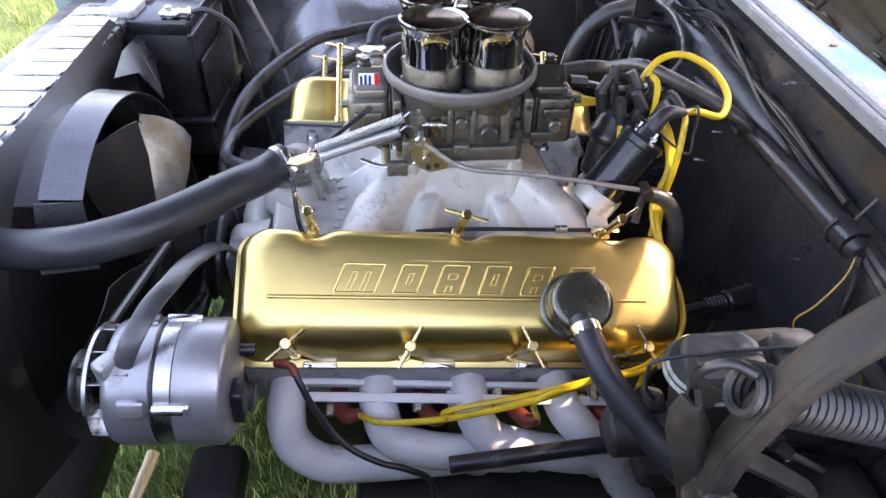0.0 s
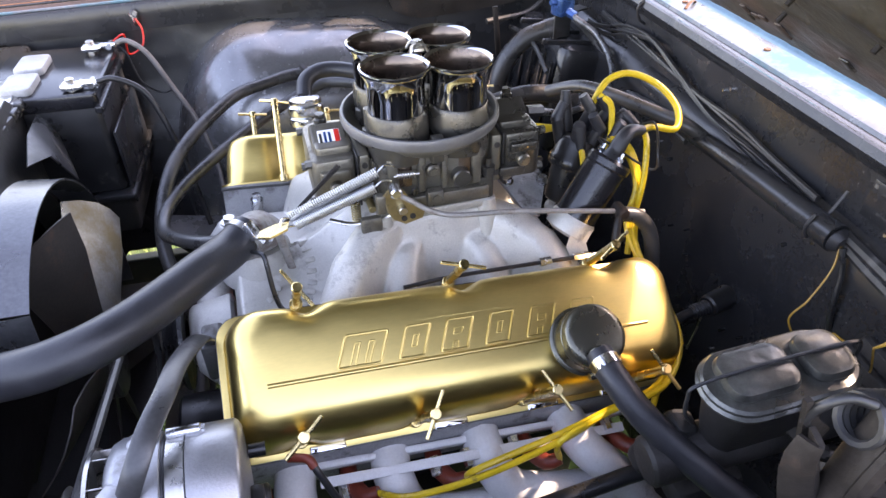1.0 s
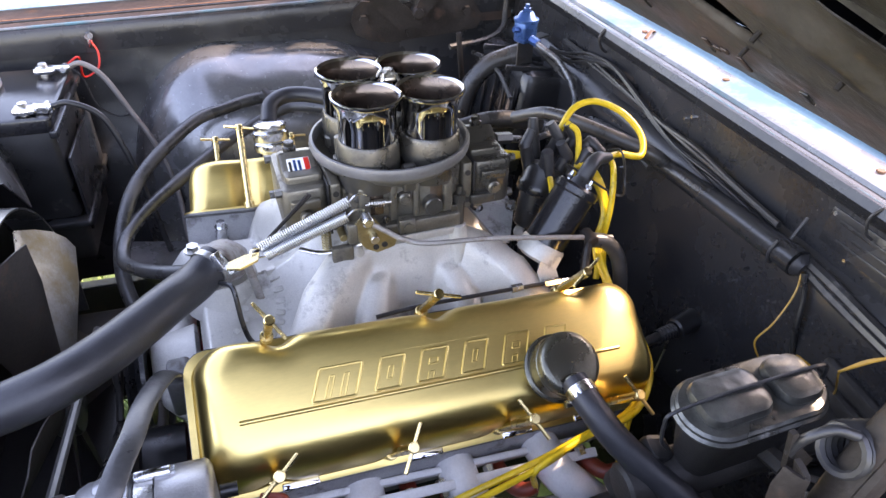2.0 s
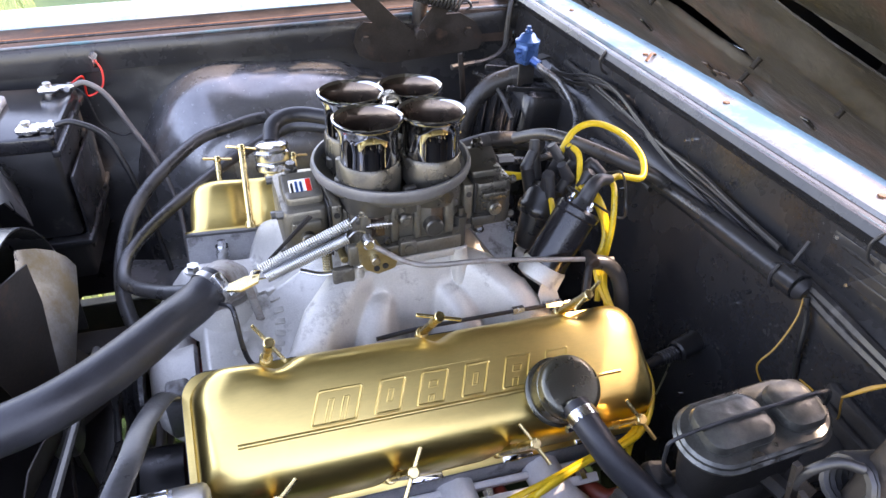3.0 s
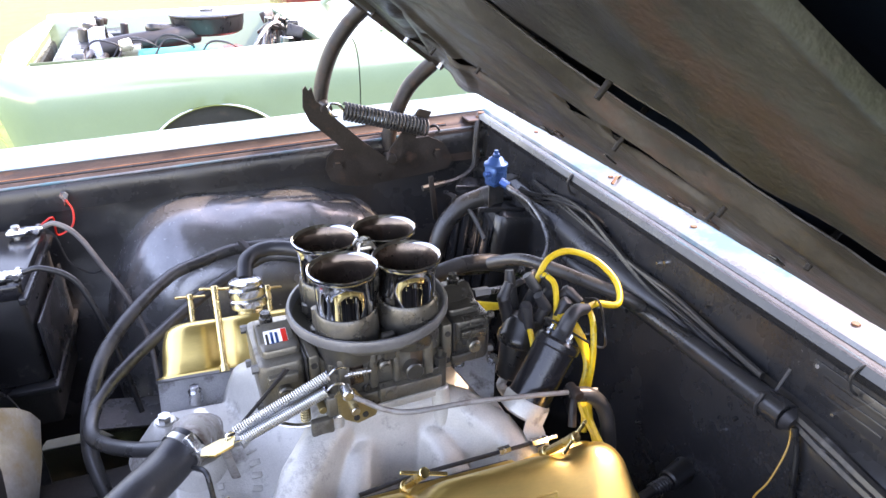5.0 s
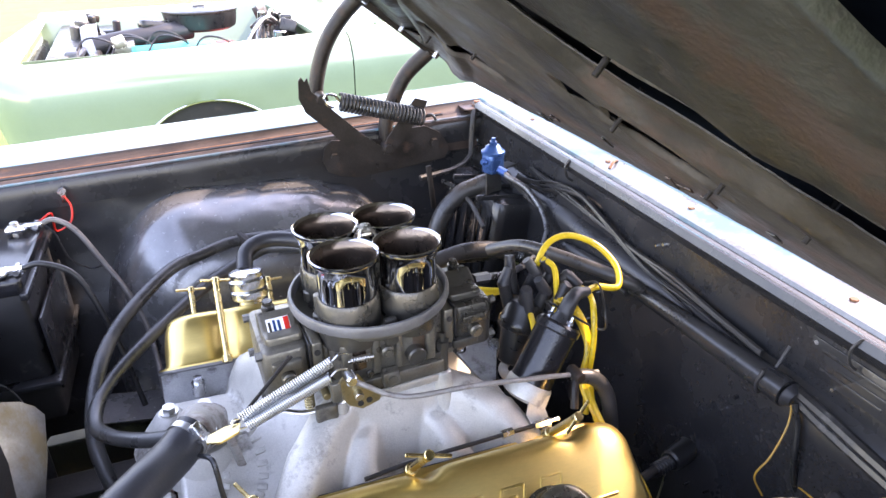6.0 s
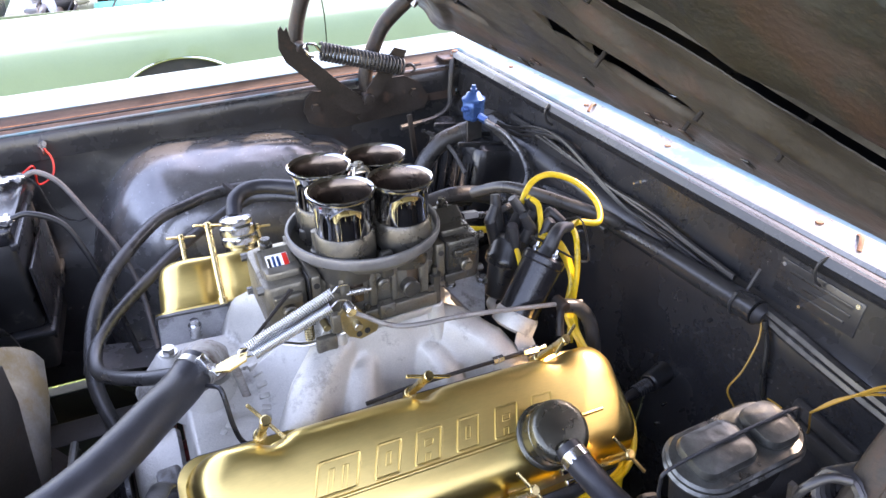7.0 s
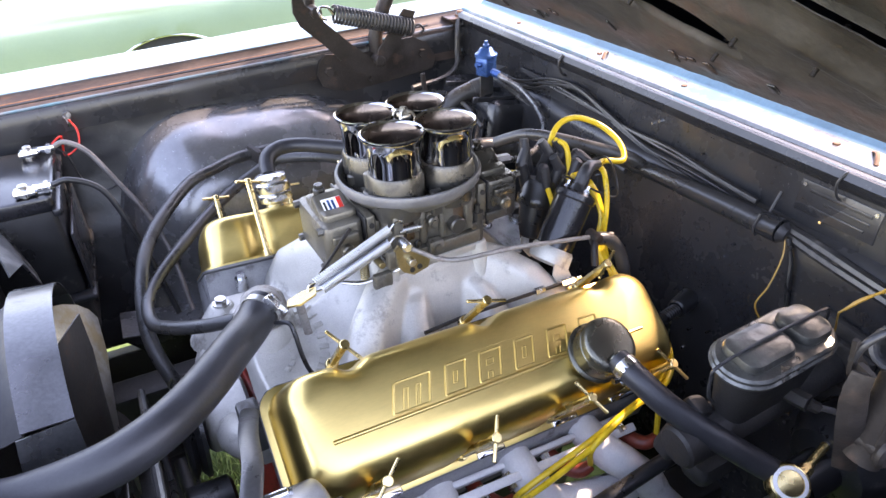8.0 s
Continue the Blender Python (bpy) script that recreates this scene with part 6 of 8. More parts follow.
def build_alternator():
    c = Vector((-0.250, 0.535, 0.750))
    root = empty("alternator", tuple(c - Vector((0, 0, 0.07))), "clean silver alternator with pulley and cooling fan", "alternator")
    m = axis(c + Vector((-0.075, 0, 0.006)), (1, 0, -0.075))
    R = 0.0735
    part("front_case", Geo().lathe([(0.030, -0.004), (0.060, 0.0), (0.069, 0.005), (R, 0.014), (R, 0.052), (R - 0.002, 0.0535)], 48, m), ALTERNATOR, root, "smooth cast front case")
    part("stator_ring", Geo().lathe([(R - 0.002, 0.0535), (R - 0.004, 0.054), (R - 0.004, 0.057), (R - 0.001, 0.058), (R - 0.001, 0.075), (R - 0.003, 0.076)], 48, m), STEEL, root)
    part("rear_case", Geo().lathe([(R - 0.003, 0.076), (R + 0.0005, 0.077), (R + 0.0005, 0.123), (R - 0.002, 0.127), (0.066, 0.130), (0.030, 0.134), (0.0005, 0.136)], 48, m), ALTERNATOR, root, "smooth cast rear case")
    part("shadow_gap", Geo().lathe([(R - 0.003, 0.0525), (R - 0.0015, 0.054), (R - 0.0015, 0.056), (R - 0.003, 0.0575)], 48, m), PLASTIC, root, "black gap line")
    for a in (245, 65, 155, 335):
        u = Vector((math.cos(radians(a)), math.sin(radians(a)), 0)) * (R + 0.002)
        part("through_bolt", Geo().cyl(m @ (u + Vector((0, 0, 0.058))), m @ (u + Vector((0, 0, 0.092))), 0.0065, seg=12, bevel=0.001).hexa(m @ (u + Vector((0, 0, 0.092))), m @ (u + Vector((0, 0, 0.096))), 0.005), ZINC, root)
        part("lug", Geo().box(0.020, 0.024, 0.030, m @ pose(0, 0, 0, 0, 0, a) @ T(R - 0.004, 0, 0.036), 0.006), ALTERNATOR, root)
    part("mount_ear", Geo().box(0.040, 0.030, 0.022, T(-0.312, 0.505, 0.806) @ pose(0, 0, 0, 35, 90, 0), 0.006), ALTERNATOR, root)
    part("fan", Geo().lathe([(0.014, -0.018), (0.064, -0.018), (0.068, -0.016), (0.068, -0.012), (0.014, -0.012)], 40, m), STEEL, root, "stamped steel fan disc")
    for k in range(11):
        a = 2 * math.pi * k / 11
        part("fan_blade", Geo().box(0.024, 0.0015, 0.016, m @ pose(0, 0, 0, 0, 0, math.degrees(a)) @ T(0.054, 0, -0.006) @ pose(0, 0, 0, 0, 0, 25), 0.0006), STEEL, root)
    part("pulley", Geo().lathe([(0.010, -0.044), (0.034, -0.044), (0.036, -0.042), (0.026, -0.034), (0.036, -0.024), (0.036, -0.020), (0.010, -0.019)], 36, m), STEEL, root)
    part("terminal_block", Geo().box(0.03, 0.05, 0.014, m @ T(-0.03, 0.0, 0.140), 0.004), PLASTIC, root)
    part("output_stud", Geo().cyl(m @ Vector((0.03, 0.02, 0.134)), m @ Vector((0.03, 0.02, 0.152)), 0.008), PLASTIC, root)
    part("rear_bearing", Geo().cyl(m @ Vector((0.0, -0.03, 0.134)), m @ Vector((0.0, -0.03, 0.152)), 0.018, bevel=0.003), BELT_GREY, root)
    # swinging arm from the front case up beside the cover
    arm = empty("alternator_bracket", (-0.26, 0.6, 0.78), "grey painted curved alternator bracket arm", "bracket")
    pts = [(-0.300, 0.492, 0.800), (-0.298, 0.50, 0.812), (-0.282, 0.51, 0.844), (-0.267, 0.54, 0.862), (-0.254, 0.58, 0.862), (-0.245, 0.64, 0.846), (-0.230, 0.71, 0.812), (-0.225, 0.76, 0.755)]
    part("arm", Geo().tube(pts, 0.0115, 14, 6, flat=0.36), BELT_GREY, arm)
    part("pivot_bolt", Geo().hexa((-0.312, 0.496, 0.806), (-0.288, 0.496, 0.806), 0.009), ZINC, arm)
    part("block_foot", Geo().box(0.03, 0.05, 0.06, T(-0.225, 0.765, 0.735), 0.006), BELT_GREY, arm)
    # belt
    g = Geo()
    ctr1, ctr2 = Vector((-0.352, 0.535, 0.757)), Vector((-0.352, 0.925, 0.615))
    belt = []
    dv = (ctr2 - ctr1).normalized()
    nv = Vector((0, -dv.z, dv.y))
    for k in range(10):
        a = math.pi / 2 + math.pi * k / 9
        belt.append(ctr1 + (dv * math.cos(a) + nv * math.sin(a)) * 0.034)
    for k in range(10):
        a = -math.pi / 2 + math.pi * k / 9
        belt.append(ctr2 + (dv * math.cos(a) + nv * math.sin(a)) * 0.078)
    g.tube(belt, 0.0058, 8, 3, closed=True)
    solo("fan_belt", g, RUBBER_OLD, "worn grey-black rubber fan belt", "belt")
    solo("battery_cable", Geo().tube([(-0.150, 0.560, 0.742), (-0.130, 0.545, 0.752), (-0.118, 0.530, 0.735), (-0.103, 0.517, 0.702), (-0.071, 0.497, 0.660), (-0.03, 0.482, 0.640), (0.005, 0.476, 0.630), (0.036, 0.478, 0.595), (0.045, 0.48, 0.50)], 0.0042, 10), PLASTIC, "glossy black cable from the alternator", "cable")
    solo("cable_boot", Geo().tube([(-0.150, 0.560, 0.744), (-0.130, 0.546, 0.753), (-0.124, 0.538, 0.746)], 0.0052, 10), RED_RUBBER, "red cable boot behind the alternator", "cable boot")


def build_cooling():
    # radiator: tank, core and serrated foam edge
    root = empty("radiator", B(-0.61, CY, 0.40), "radiator with a bright top tank and black foam edge", "radiator")
    part("core", Geo().box(0.060, 0.98, 0.42, BODY @ T(-0.60, CY - 0.0, 0.62), 0.004), DARK_STEEL, root, "dark finned core")
    part("top_tank", Geo().box(0.120, 1.00, 0.030, BODY @ T(-0.615, CY + 0.02, 0.858), 0.008, 0.006), STEEL, root, "silver top plate with pale stripes")
    for k in range(17):
        y = CY - 0.46 + k * 0.058
        part("top_rib", Geo().box(0.104, 0.046, 0.006, BODY @ T(-0.615, y, 0.8745), 0.012, 0.004), STEEL if k % 3 else ZINC, root)
    for k in range(26):
        y = CY - 0.47 + k * 0.038
        part("foam_tooth", Geo().box(0.016, 0.030, 0.018, BODY @ T(-0.553, y, 0.866) @ pose(0, 0, 0, 0, 0, 8 * math.sin(k * 5.0)), 0.004), RUBBER_OLD, root)
    part("inlet", Geo().cyl((-0.575, 0.747, 0.808), (-0.63, 0.772, 0.797), 0.0245, seg=20), SHROUD, root)
    # fan shroud: flat back panel and round collar
    sh = empty("fan_shroud", (-0.47, CY, 0.4), "grey sheet-steel fan shroud with a round collar", "fan shroud")
    cz, sy, R = 0.602, 0.920, 0.300
    rows = []
    for k in range(29):
        a = radians(lerp(-32, 100, k / 28))
        rows.append([(x, sy + r * math.sin(a), cz + r * math.cos(a)) for x, r in ((-0.410, R), (-0.430, R + 0.002), (-0.464, R + 0.006))])
    part("collar", Geo().sheet(rows, 0.003), SHROUD, sh, "grey bent collar")
    rows = []
    for k in range(29):
        a = radians(lerp(-32, 100, k / 28))
        rows.append([(x, sy + r * math.sin(a), cz + r * math.cos(a)) for x, r in ((-0.4645, R - 0.004), (-0.485, R - 0.016), (-0.506, R - 0.014))])
    part("collar_neck", Geo().sheet(rows, 0.003), DARK_STEEL, sh, "black neck behind the collar")
    a = radians(-32)
    y0, z0 = sy + R * math.sin(a), cz + R * math.cos(a)
    part("collar_end", Geo().sheet([[(-0.410, y0, z0 - 0.002), (-0.470, y0 - 0.005, z0)], [(-0.410, y0 - 0.02, z0 - 0.10), (-0.485, y0 - 0.03, z0 - 0.10)]], 0.003), SHROUD, sh, "flat grey end of the collar")
    back = Geo()
    rows = []
    for k in range(49):
        a = 2 * math.pi * k / 48
        s, c = math.sin(a), math.cos(a)
        q = 1 / max(abs(s) / 0.46, abs(c) / 0.31)
        rows.append([(-0.505, sy + 0.286 * s, cz + 0.286 * c), (-0.535, sy + q * s * 1.02, cz - 0.02 + q * c * 1.0)])
    part("back_panel", back.sheet(rows, 0.003), DARK_STEEL, sh, "near-black back panel")
    part("gusset", Geo().sheet([[(-0.470, 1.11, 0.868), (-0.462, 1.20, 0.838), (-0.460, 1.288, 0.742)], [(-0.495, 1.24, 0.862), (-0.485, 1.30, 0.840), (-0.462, 1.294, 0.765)], [(-0.515, 1.395, 0.835), (-0.505, 1.398, 0.825), (-0.490, 1.380, 0.800)]], 0.003), SHROUD, sh, "pale triangular gusset")
    # fan
    fan = empty("cooling_fan", (-0.40, CY, cz), "steel flex fan with wide stained blades", "fan")
    hub = Vector((-0.395, CY, cz - 0.004))
    part("hub", Geo().cyl(hub, hub + Vector((-0.03, 0, 0)), 0.05, seg=24, bevel=0.004), BELT_GREY, fan)
    for k in range(6):
        a = radians(54 + 60 * k)
        mm = T(*hub) @ Matrix.Rotation(-a, 4, "X")
        rows = []
        for i in range(7):
            r = lerp(0.045, 0.283, i / 6)
            wd = lerp(0.032, 0.060, min(1, i / 4))
            tw = lerp(24, 30, i / 6)
            row = []
            for j in range(5):
                s = (j / 4 - 0.5) * 2
                x = -0.012 + wd * s * math.sin(radians(tw)) - 0.010 * s * s
                y = wd * s * math.cos(radians(tw))
                row.append(tuple(mm @ Vector((x, y, r - (0.012 * s * s if i == 6 else 0)))))
            rows.append(row)
        # blade 0 gets the lit steel, the others the shaded one
        part("blade", Geo().sheet(rows, 0.0018), STAINED if k == 0 else DARK_BLADE, fan, "thin steel blade with amber stains" if k == 0 else "grimy blade with shade put into its dark colour")
    # heater hoses looping over the front of the far cover
    o = [E(0.16, 0.28, 0.0), (0.22, 1.36, 0.79), (0.13, 1.45, 0.812), (-0.007, 1.488, 0.814), (-0.10, 1.46, 0.81), (-0.168, 1.42, 0.804), (-0.262, 1.30, 0.775), (-0.302, 1.20, 0.742), (-0.318, 1.12, 0.68), (-0.300, 1.06, 0.60), (-0.28, 1.02, 0.52)]
    o[0] = (0.45, 1.22, 0.80)
    o.insert(1, (0.34, 1.26, 0.80))
    h1 = empty("heater_hose", (-0.2, 1.35, 0.7), "long black heater hose arching round the far cover", "hose", "heater hoses")
    part("hose", Geo().tube(o, 0.0125, 14, 6), RUBBER_OLD, h1)
    i_ = [(0.30, 1.24, 0.79), (0.20, 1.32, 0.80), (0.132, 1.37, 0.812), (0.06, 1.43, 0.808), (0.01, 1.44, 0.80), (-0.112, 1.385, 0.768), (-0.244, 1.25, 0.742), (-0.298, 1.17, 0.727), (-0.306, 1.10, 0.722), (-0.280, 1.045, 0.736), (-0.235, 0.99, 0.758), (-0.19, 0.955, 0.775)]
    h2 = empty("heater_hose", (-0.2, 1.2, 0.7), "black heater hose bending to the water neck", "hose", "heater hoses")
    part("hose", Geo().tube(i_, 0.0115, 14, 6), RUBBER_OLD, h2)
    part("clip", Geo().box(0.012, 0.045, 0.034, T(-0.004, 1.472, 0.815) @ pose(0, 0, 0, 10, 0, 20), 0.004), HINGE, h1, "brown sheet-metal clip")
    solo("small_vent_hose", Geo().tube([(-0.03, 1.262, 0.855), (-0.018, 1.30, 0.875), (0.02, 1.32, 0.882), (0.08, 1.30, 0.878), (0.2, 1.22, 0.86), (0.24, 1.15, 0.85)], 0.015, 12), RUBBER, "black breather hose over the far cover", "hose")
    # hoses to the firewall
    h3 = empty("firewall_hose", (0.5, 1.4, 0.8), "thick black hose running to the firewall below the blue regulator", "hose")
    part("hose", Geo().tube([(0.552, 1.40, 0.885), (0.52, 1.41, 0.875), (0.472, 1.42, 0.853), (0.425, 1.42, 0.795), (0.40, 1.40, 0.70), (0.39, 1.36, 0.6)], 0.021, 14), RUBBER_OLD, h3)
    part("clamp", Geo().cyl((0.535, 1.405, 0.879), (0.524, 1.408, 0.876), 0.0225, seg=20), BELT_GREY, h3)
    h4 = empty("firewall_hose", (0.45, 1.15, 0.8), "black heater hose joining the firewall", "hose")
    part("hose", Geo().tube([(0.54, 1.17, 0.78), (0.50, 1.18, 0.805), (0.455, 1.19, 0.825), (0.385, 1.20, 0.832), (0.30, 1.21, 0.81), (0.25, 1.25, 0.76)], 0.017, 14), RUBBER_OLD, h4)
    part("clamp", Geo().cyl((0.50, 1.18, 0.805), (0.488, 1.182, 0.811), 0.0185, seg=20), ZINC, h4)
    h5 = empty("firewall_hose", (0.5, 0.95, 0.9), "black taped hose behind the distributor", "hose")
    part("hose", Geo().tube([(0.555, 0.87, 0.875), (0.53, 0.885, 0.893), (0.50, 0.93, 0.90), (0.46, 1.0, 0.905), (0.43, 1.06, 0.90), (0.40, 1.12, 0.87)], 0.0115, 12), RUBBER_OLD, h5)


def build_far_breather():
    base = Vector((-0.030, 1.237, 0.806))
    root = empty("oil_breather", tuple(base), "small chrome breather on the far gold cover", "breather")
    part("cap", Geo().lathe([(0.022, -0.062), (0.024, 0.004), (0.032, 0.008), (0.034, 0.013), (0.033, 0.022), (0.030, 0.025), (0.033, 0.029), (0.033, 0.042), (0.029, 0.046), (0.031, 0.050), (0.030, 0.056), (0.024, 0.060), (0.0005, 0.061)], 32, axis(base, Vector((0, 0.25, 1)))), ZINC, root, "ribbed bright cap")


build_breather()
build_header()
build_plug_wires()
build_distributor()
build_coil()
build_alternator()
build_cooling()
build_far_breather()


# ---- on the bay's walls ----
def build_battery():
    root = empty("battery", B(-0.485, 1.47, 0.66), "black car battery with two pale cell caps and lead clamps", "battery")
    c = T(*B(-0.528, 1.470, 0.757)) @ pose(0, 0, 0, 0, 0, -3.3)
    part("case", Geo().box(0.205, 0.262, 0.19, c, 0.012, 0.006), PLASTIC, root, "dusty black case")
    part("lid", Geo().box(0.212, 0.268, 0.030, c @ T(0, 0, 0.1), 0.012, 0.005), GLOSS_BLACK, root, "shiny black lid")
    for y in (-0.055, 0.045):
        part("cell_cap", Geo().box(0.055, 0.085, 0.016, c @ T(-0.035, y - 0.02, 0.121), 0.012, 0.004), CELL_CAP, root, "pale grey cell cap")
    for y in (-0.108, 0.095):
        post = part("post", Geo().cyl(c @ Vector((0.062, y, 0.114)), c @ Vector((0.062, y, 0.138)), 0.009, 0.008, 16, 0.001), STEEL, root, "lead post")
        part("clamp", Geo().box(0.040, 0.030, 0.014, c @ T(0.064, y, 0.124), 0.006).box(0.034, 0.014, 0.012, c @ T(0.095, y + 0.004, 0.124), 0.003).hexa(c @ Vector((0.098, y - 0.012, 0.124)), c @ Vector((0.098, y + 0.02, 0.124)), 0.006), ZINC, post, "dull lead clamp")
    part("hold_down", Geo().box(0.014, 0.29, 0.014, c @ T(0.105, 0, 0.086), 0.003), BLACK_PAINT, root)
    tray = empty("battery_tray", B(-0.49, 1.47, 0.55), "black steel battery tray and bracket", "battery tray")
    part("tray", Geo().box(0.24, 0.30, 0.014, c @ T(0, 0, -0.103), 0.006), BLACK_PAINT, tray)
    part("front_plate", Geo().box(0.006, 0.25, 0.16, c @ T(0.112, 0.0, -0.05), 0.002), BLACK_PAINT, tray)
    part("strut", Geo().box(0.22, 0.26, 0.10, c @ T(-0.01, 0.02, -0.160), 0.01), DARK_STEEL, tray)
    a, b = c @ Vector((0.108, -0.106, 0.126)), c @ Vector((0.108, 0.098, 0.126))
    solo("ground_cable", Geo().tube([a, a + Vector((0.03, -0.004, 0.004)), a + Vector((0.075, -0.008, -0.025)), a + Vector((0.10, -0.02, -0.09)), a + Vector((0.12, -0.04, -0.18)), a + Vector((0.14, -0.08, -0.30))], 0.0055, 10), PLASTIC, "black battery ground cable", "cable")
    solo("battery_lead", Geo().tube([b, b + Vector((0.025, 0.0, 0.004)), b + Vector((0.060, -0.015, -0.022)), b + Vector((0.095, -0.04, -0.09)), b + Vector((0.130, -0.07, -0.16)), b + Vector((0.155, -0.11, -0.25)), b + Vector((0.16, -0.2, -0.36))], 0.0055, 10), LEAD_GREY, "grey-brown battery lead hanging to the chassis", "cable")
    solo("thin_wire", Geo().tube([b, b + Vector((0.02, -0.01, -0.02)), b + Vector((0.035, -0.02, -0.08)), b + Vector((0.07, -0.02, -0.11)), b + Vector((0.10, -0.03, -0.10))], 0.002, 6), PLASTIC, "thin black wire beside the battery", "wire")
    sc = Vector(B(-0.383, 1.655, 0.918))
    solo("red_wire", Geo().tube([b + Vector((0, 0, 0.006)), b + Vector((0.02, 0.02, 0.010)), sc + Vector((-0.028, -0.03, -0.078)), sc + Vector((0.002, -0.024, -0.066)), sc + Vector((0.010, -0.014, -0.034)), sc + Vector((0, -0.008, -0.008))], 0.0021, 8), RED, "thin red wire from the battery to the fender", "wire")
    s = empty("ground_screw", tuple(sc), "bright screw with a ring terminal on the fender flange", "screw")
    part("head", Geo().hexa(sc, sc + Vector((0, -0.012, 0)), 0.009), ZINC, s)
    part("terminal", Geo().box(0.010, 0.003, 0.026, T(*(sc + Vector((0, -0.004, -0.014)))), 0.001), ZINC, s)


def build_master_cylinder():
    root = empty("master_cylinder", (0.36, 0.44, 0.74), "grimy iron brake master cylinder with a stamped lid", "brake master cylinder")
    m = T(0.364, 0.437, 0.838) @ pose(0, 0, 0, 6, -5.0, -3)
    L, W = 0.166, 0.078

    def oval(s, z, k=28):
        ring = []
        for i in range(k):
            a = 2 * math.pi * i / k
            cx = (L / 2 - W / 2) if math.cos(a) > 0 else -(L / 2 - W / 2)
            ring.append((cx + (W / 2 + s) * math.cos(a), (W / 2 + s) * math.sin(a), z))
        return ring
    part("reservoir", Geo().rings([oval(-0.020, -0.115), oval(-0.012, -0.07), oval(-0.005, -0.012), oval(-0.003, 0.0)], m), MC_CAST, root, "rusty dark iron reservoir")
    lid = part("lid", Geo().rings([oval(-0.002, 0.0), oval(0.005, 0.001), oval(0.006, 0.005), oval(0.003, 0.008), oval(0.003, 0.012), oval(0.000, 0.015), oval(-0.010, 0.016)], m), MC_LID, root, "dull stamped metal lid")
    for x, l in ((-0.030, 0.080), (0.046, 0.052)):
        part("dome", Geo().box(l, 0.060, 0.020, m @ T(x, 0, 0.021), 0.018, 0.009, n=6), MC_LID, lid, "raised dome")
    part("bail", Geo().tube([m @ Vector(p) for p in ((-0.092, -0.004, -0.040), (-0.104, -0.004, -0.018), (-0.106, -0.002, 0.010), (-0.098, 0.000, 0.026), (-0.04, 0.0, 0.0335), (0.03, 0.0, 0.0335), (0.075, 0.0, 0.032), (0.092, 0.0, 0.022), (0.095, 0.0, -0.02))], 0.0022, 8), SPRING_STEEL, root, "sprung wire bail")
    part("bore", Geo().cyl(m @ Vector((-0.135, 0.0, -0.112)), m @ Vector((0.155, 0.0, -0.112)), 0.030, seg=20, bevel=0.004), MC_CAST, root)
    part("flange", Geo().box(0.014, 0.11, 0.075, m @ T(0.150, 0, -0.10), 0.01), MC_CAST, root)
    f = m @ Vector((0.035, -0.050, -0.075))
    part("fitting", Geo().hexa(m @ Vector((0.03, -0.02, -0.080)), f, 0.012).hexa(f, f + Vector((0.010, -0.008, -0.006)), 0.008), MC_CAST, root)
    part("brake_line", Geo().tube([f + Vector((0.008, -0.006, -0.005)), f + Vector((0.035, -0.008, -0.022)), f + Vector((0.072, -0.008, -0.052)), f + Vector((0.100, -0.008, -0.10)), f + Vector((0.104, -0.010, -0.15)), f + Vector((0.09, -0.02, -0.20))], 0.0042, 10), LEAD_GREY, root, "bent steel brake line")
    part("booster_plate", Geo().box(0.016, 0.10, 0.11, m @ T(0.165, 0.0, -0.10), 0.02), MC_CAST, root)
    # column and shafts below
    solo("steering_shaft", Geo().tube([(0.06, 0.485, 0.62), (0.10, 0.485, 0.625), (0.33, 0.485, 0.648), (0.52, 0.45, 0.67)], 0.011, 12), PLASTIC, "dark steering shaft under the exhaust side", "steering shaft")
    solo("brake_rod_bracket", Geo().box(0.035, 0.035, 0.10, T(0.275, 0.475, 0.715) @ pose(0, 0, 0, 10, 20, 0), 0.010).box(0.10, 0.05, 0.04, T(0.34, 0.46, 0.63), 0.015), DARK_STEEL, "dark grimy bracket under the master cylinder", "bracket")
    solo("brake_line_lower", Geo().tube([(0.20, 0.38, 0.60), (0.25, 0.37, 0.64), (0.29, 0.365, 0.655), (0.325, 0.36, 0.66)], 0.0075, 10), RUBBER_OLD, "grimy rubber brake line", "brake line")
    solo("corrugated_sleeve", Geo().coil((0.235, 0.46, 0.443), (0.33, 0.46, 0.443), 0.010, 0.0035, 18, 6, 12), HINGE, "small corrugated metal sleeve", "sleeve")
    # brake booster like drum and column cover at the firewall
    solo("steering_column_cover", Geo().lathe([(0.0005, 0), (0.05, 0), (0.07, 0.012), (0.075, 0.05), (0.055, 0.085), (0.03, 0.09), (0.03, 0.14)], 28, axis((0.525, 0.36, 0.66), (-0.9, 0.05, -0.12))), PLASTIC, "black column boot on the firewall", "column cover")


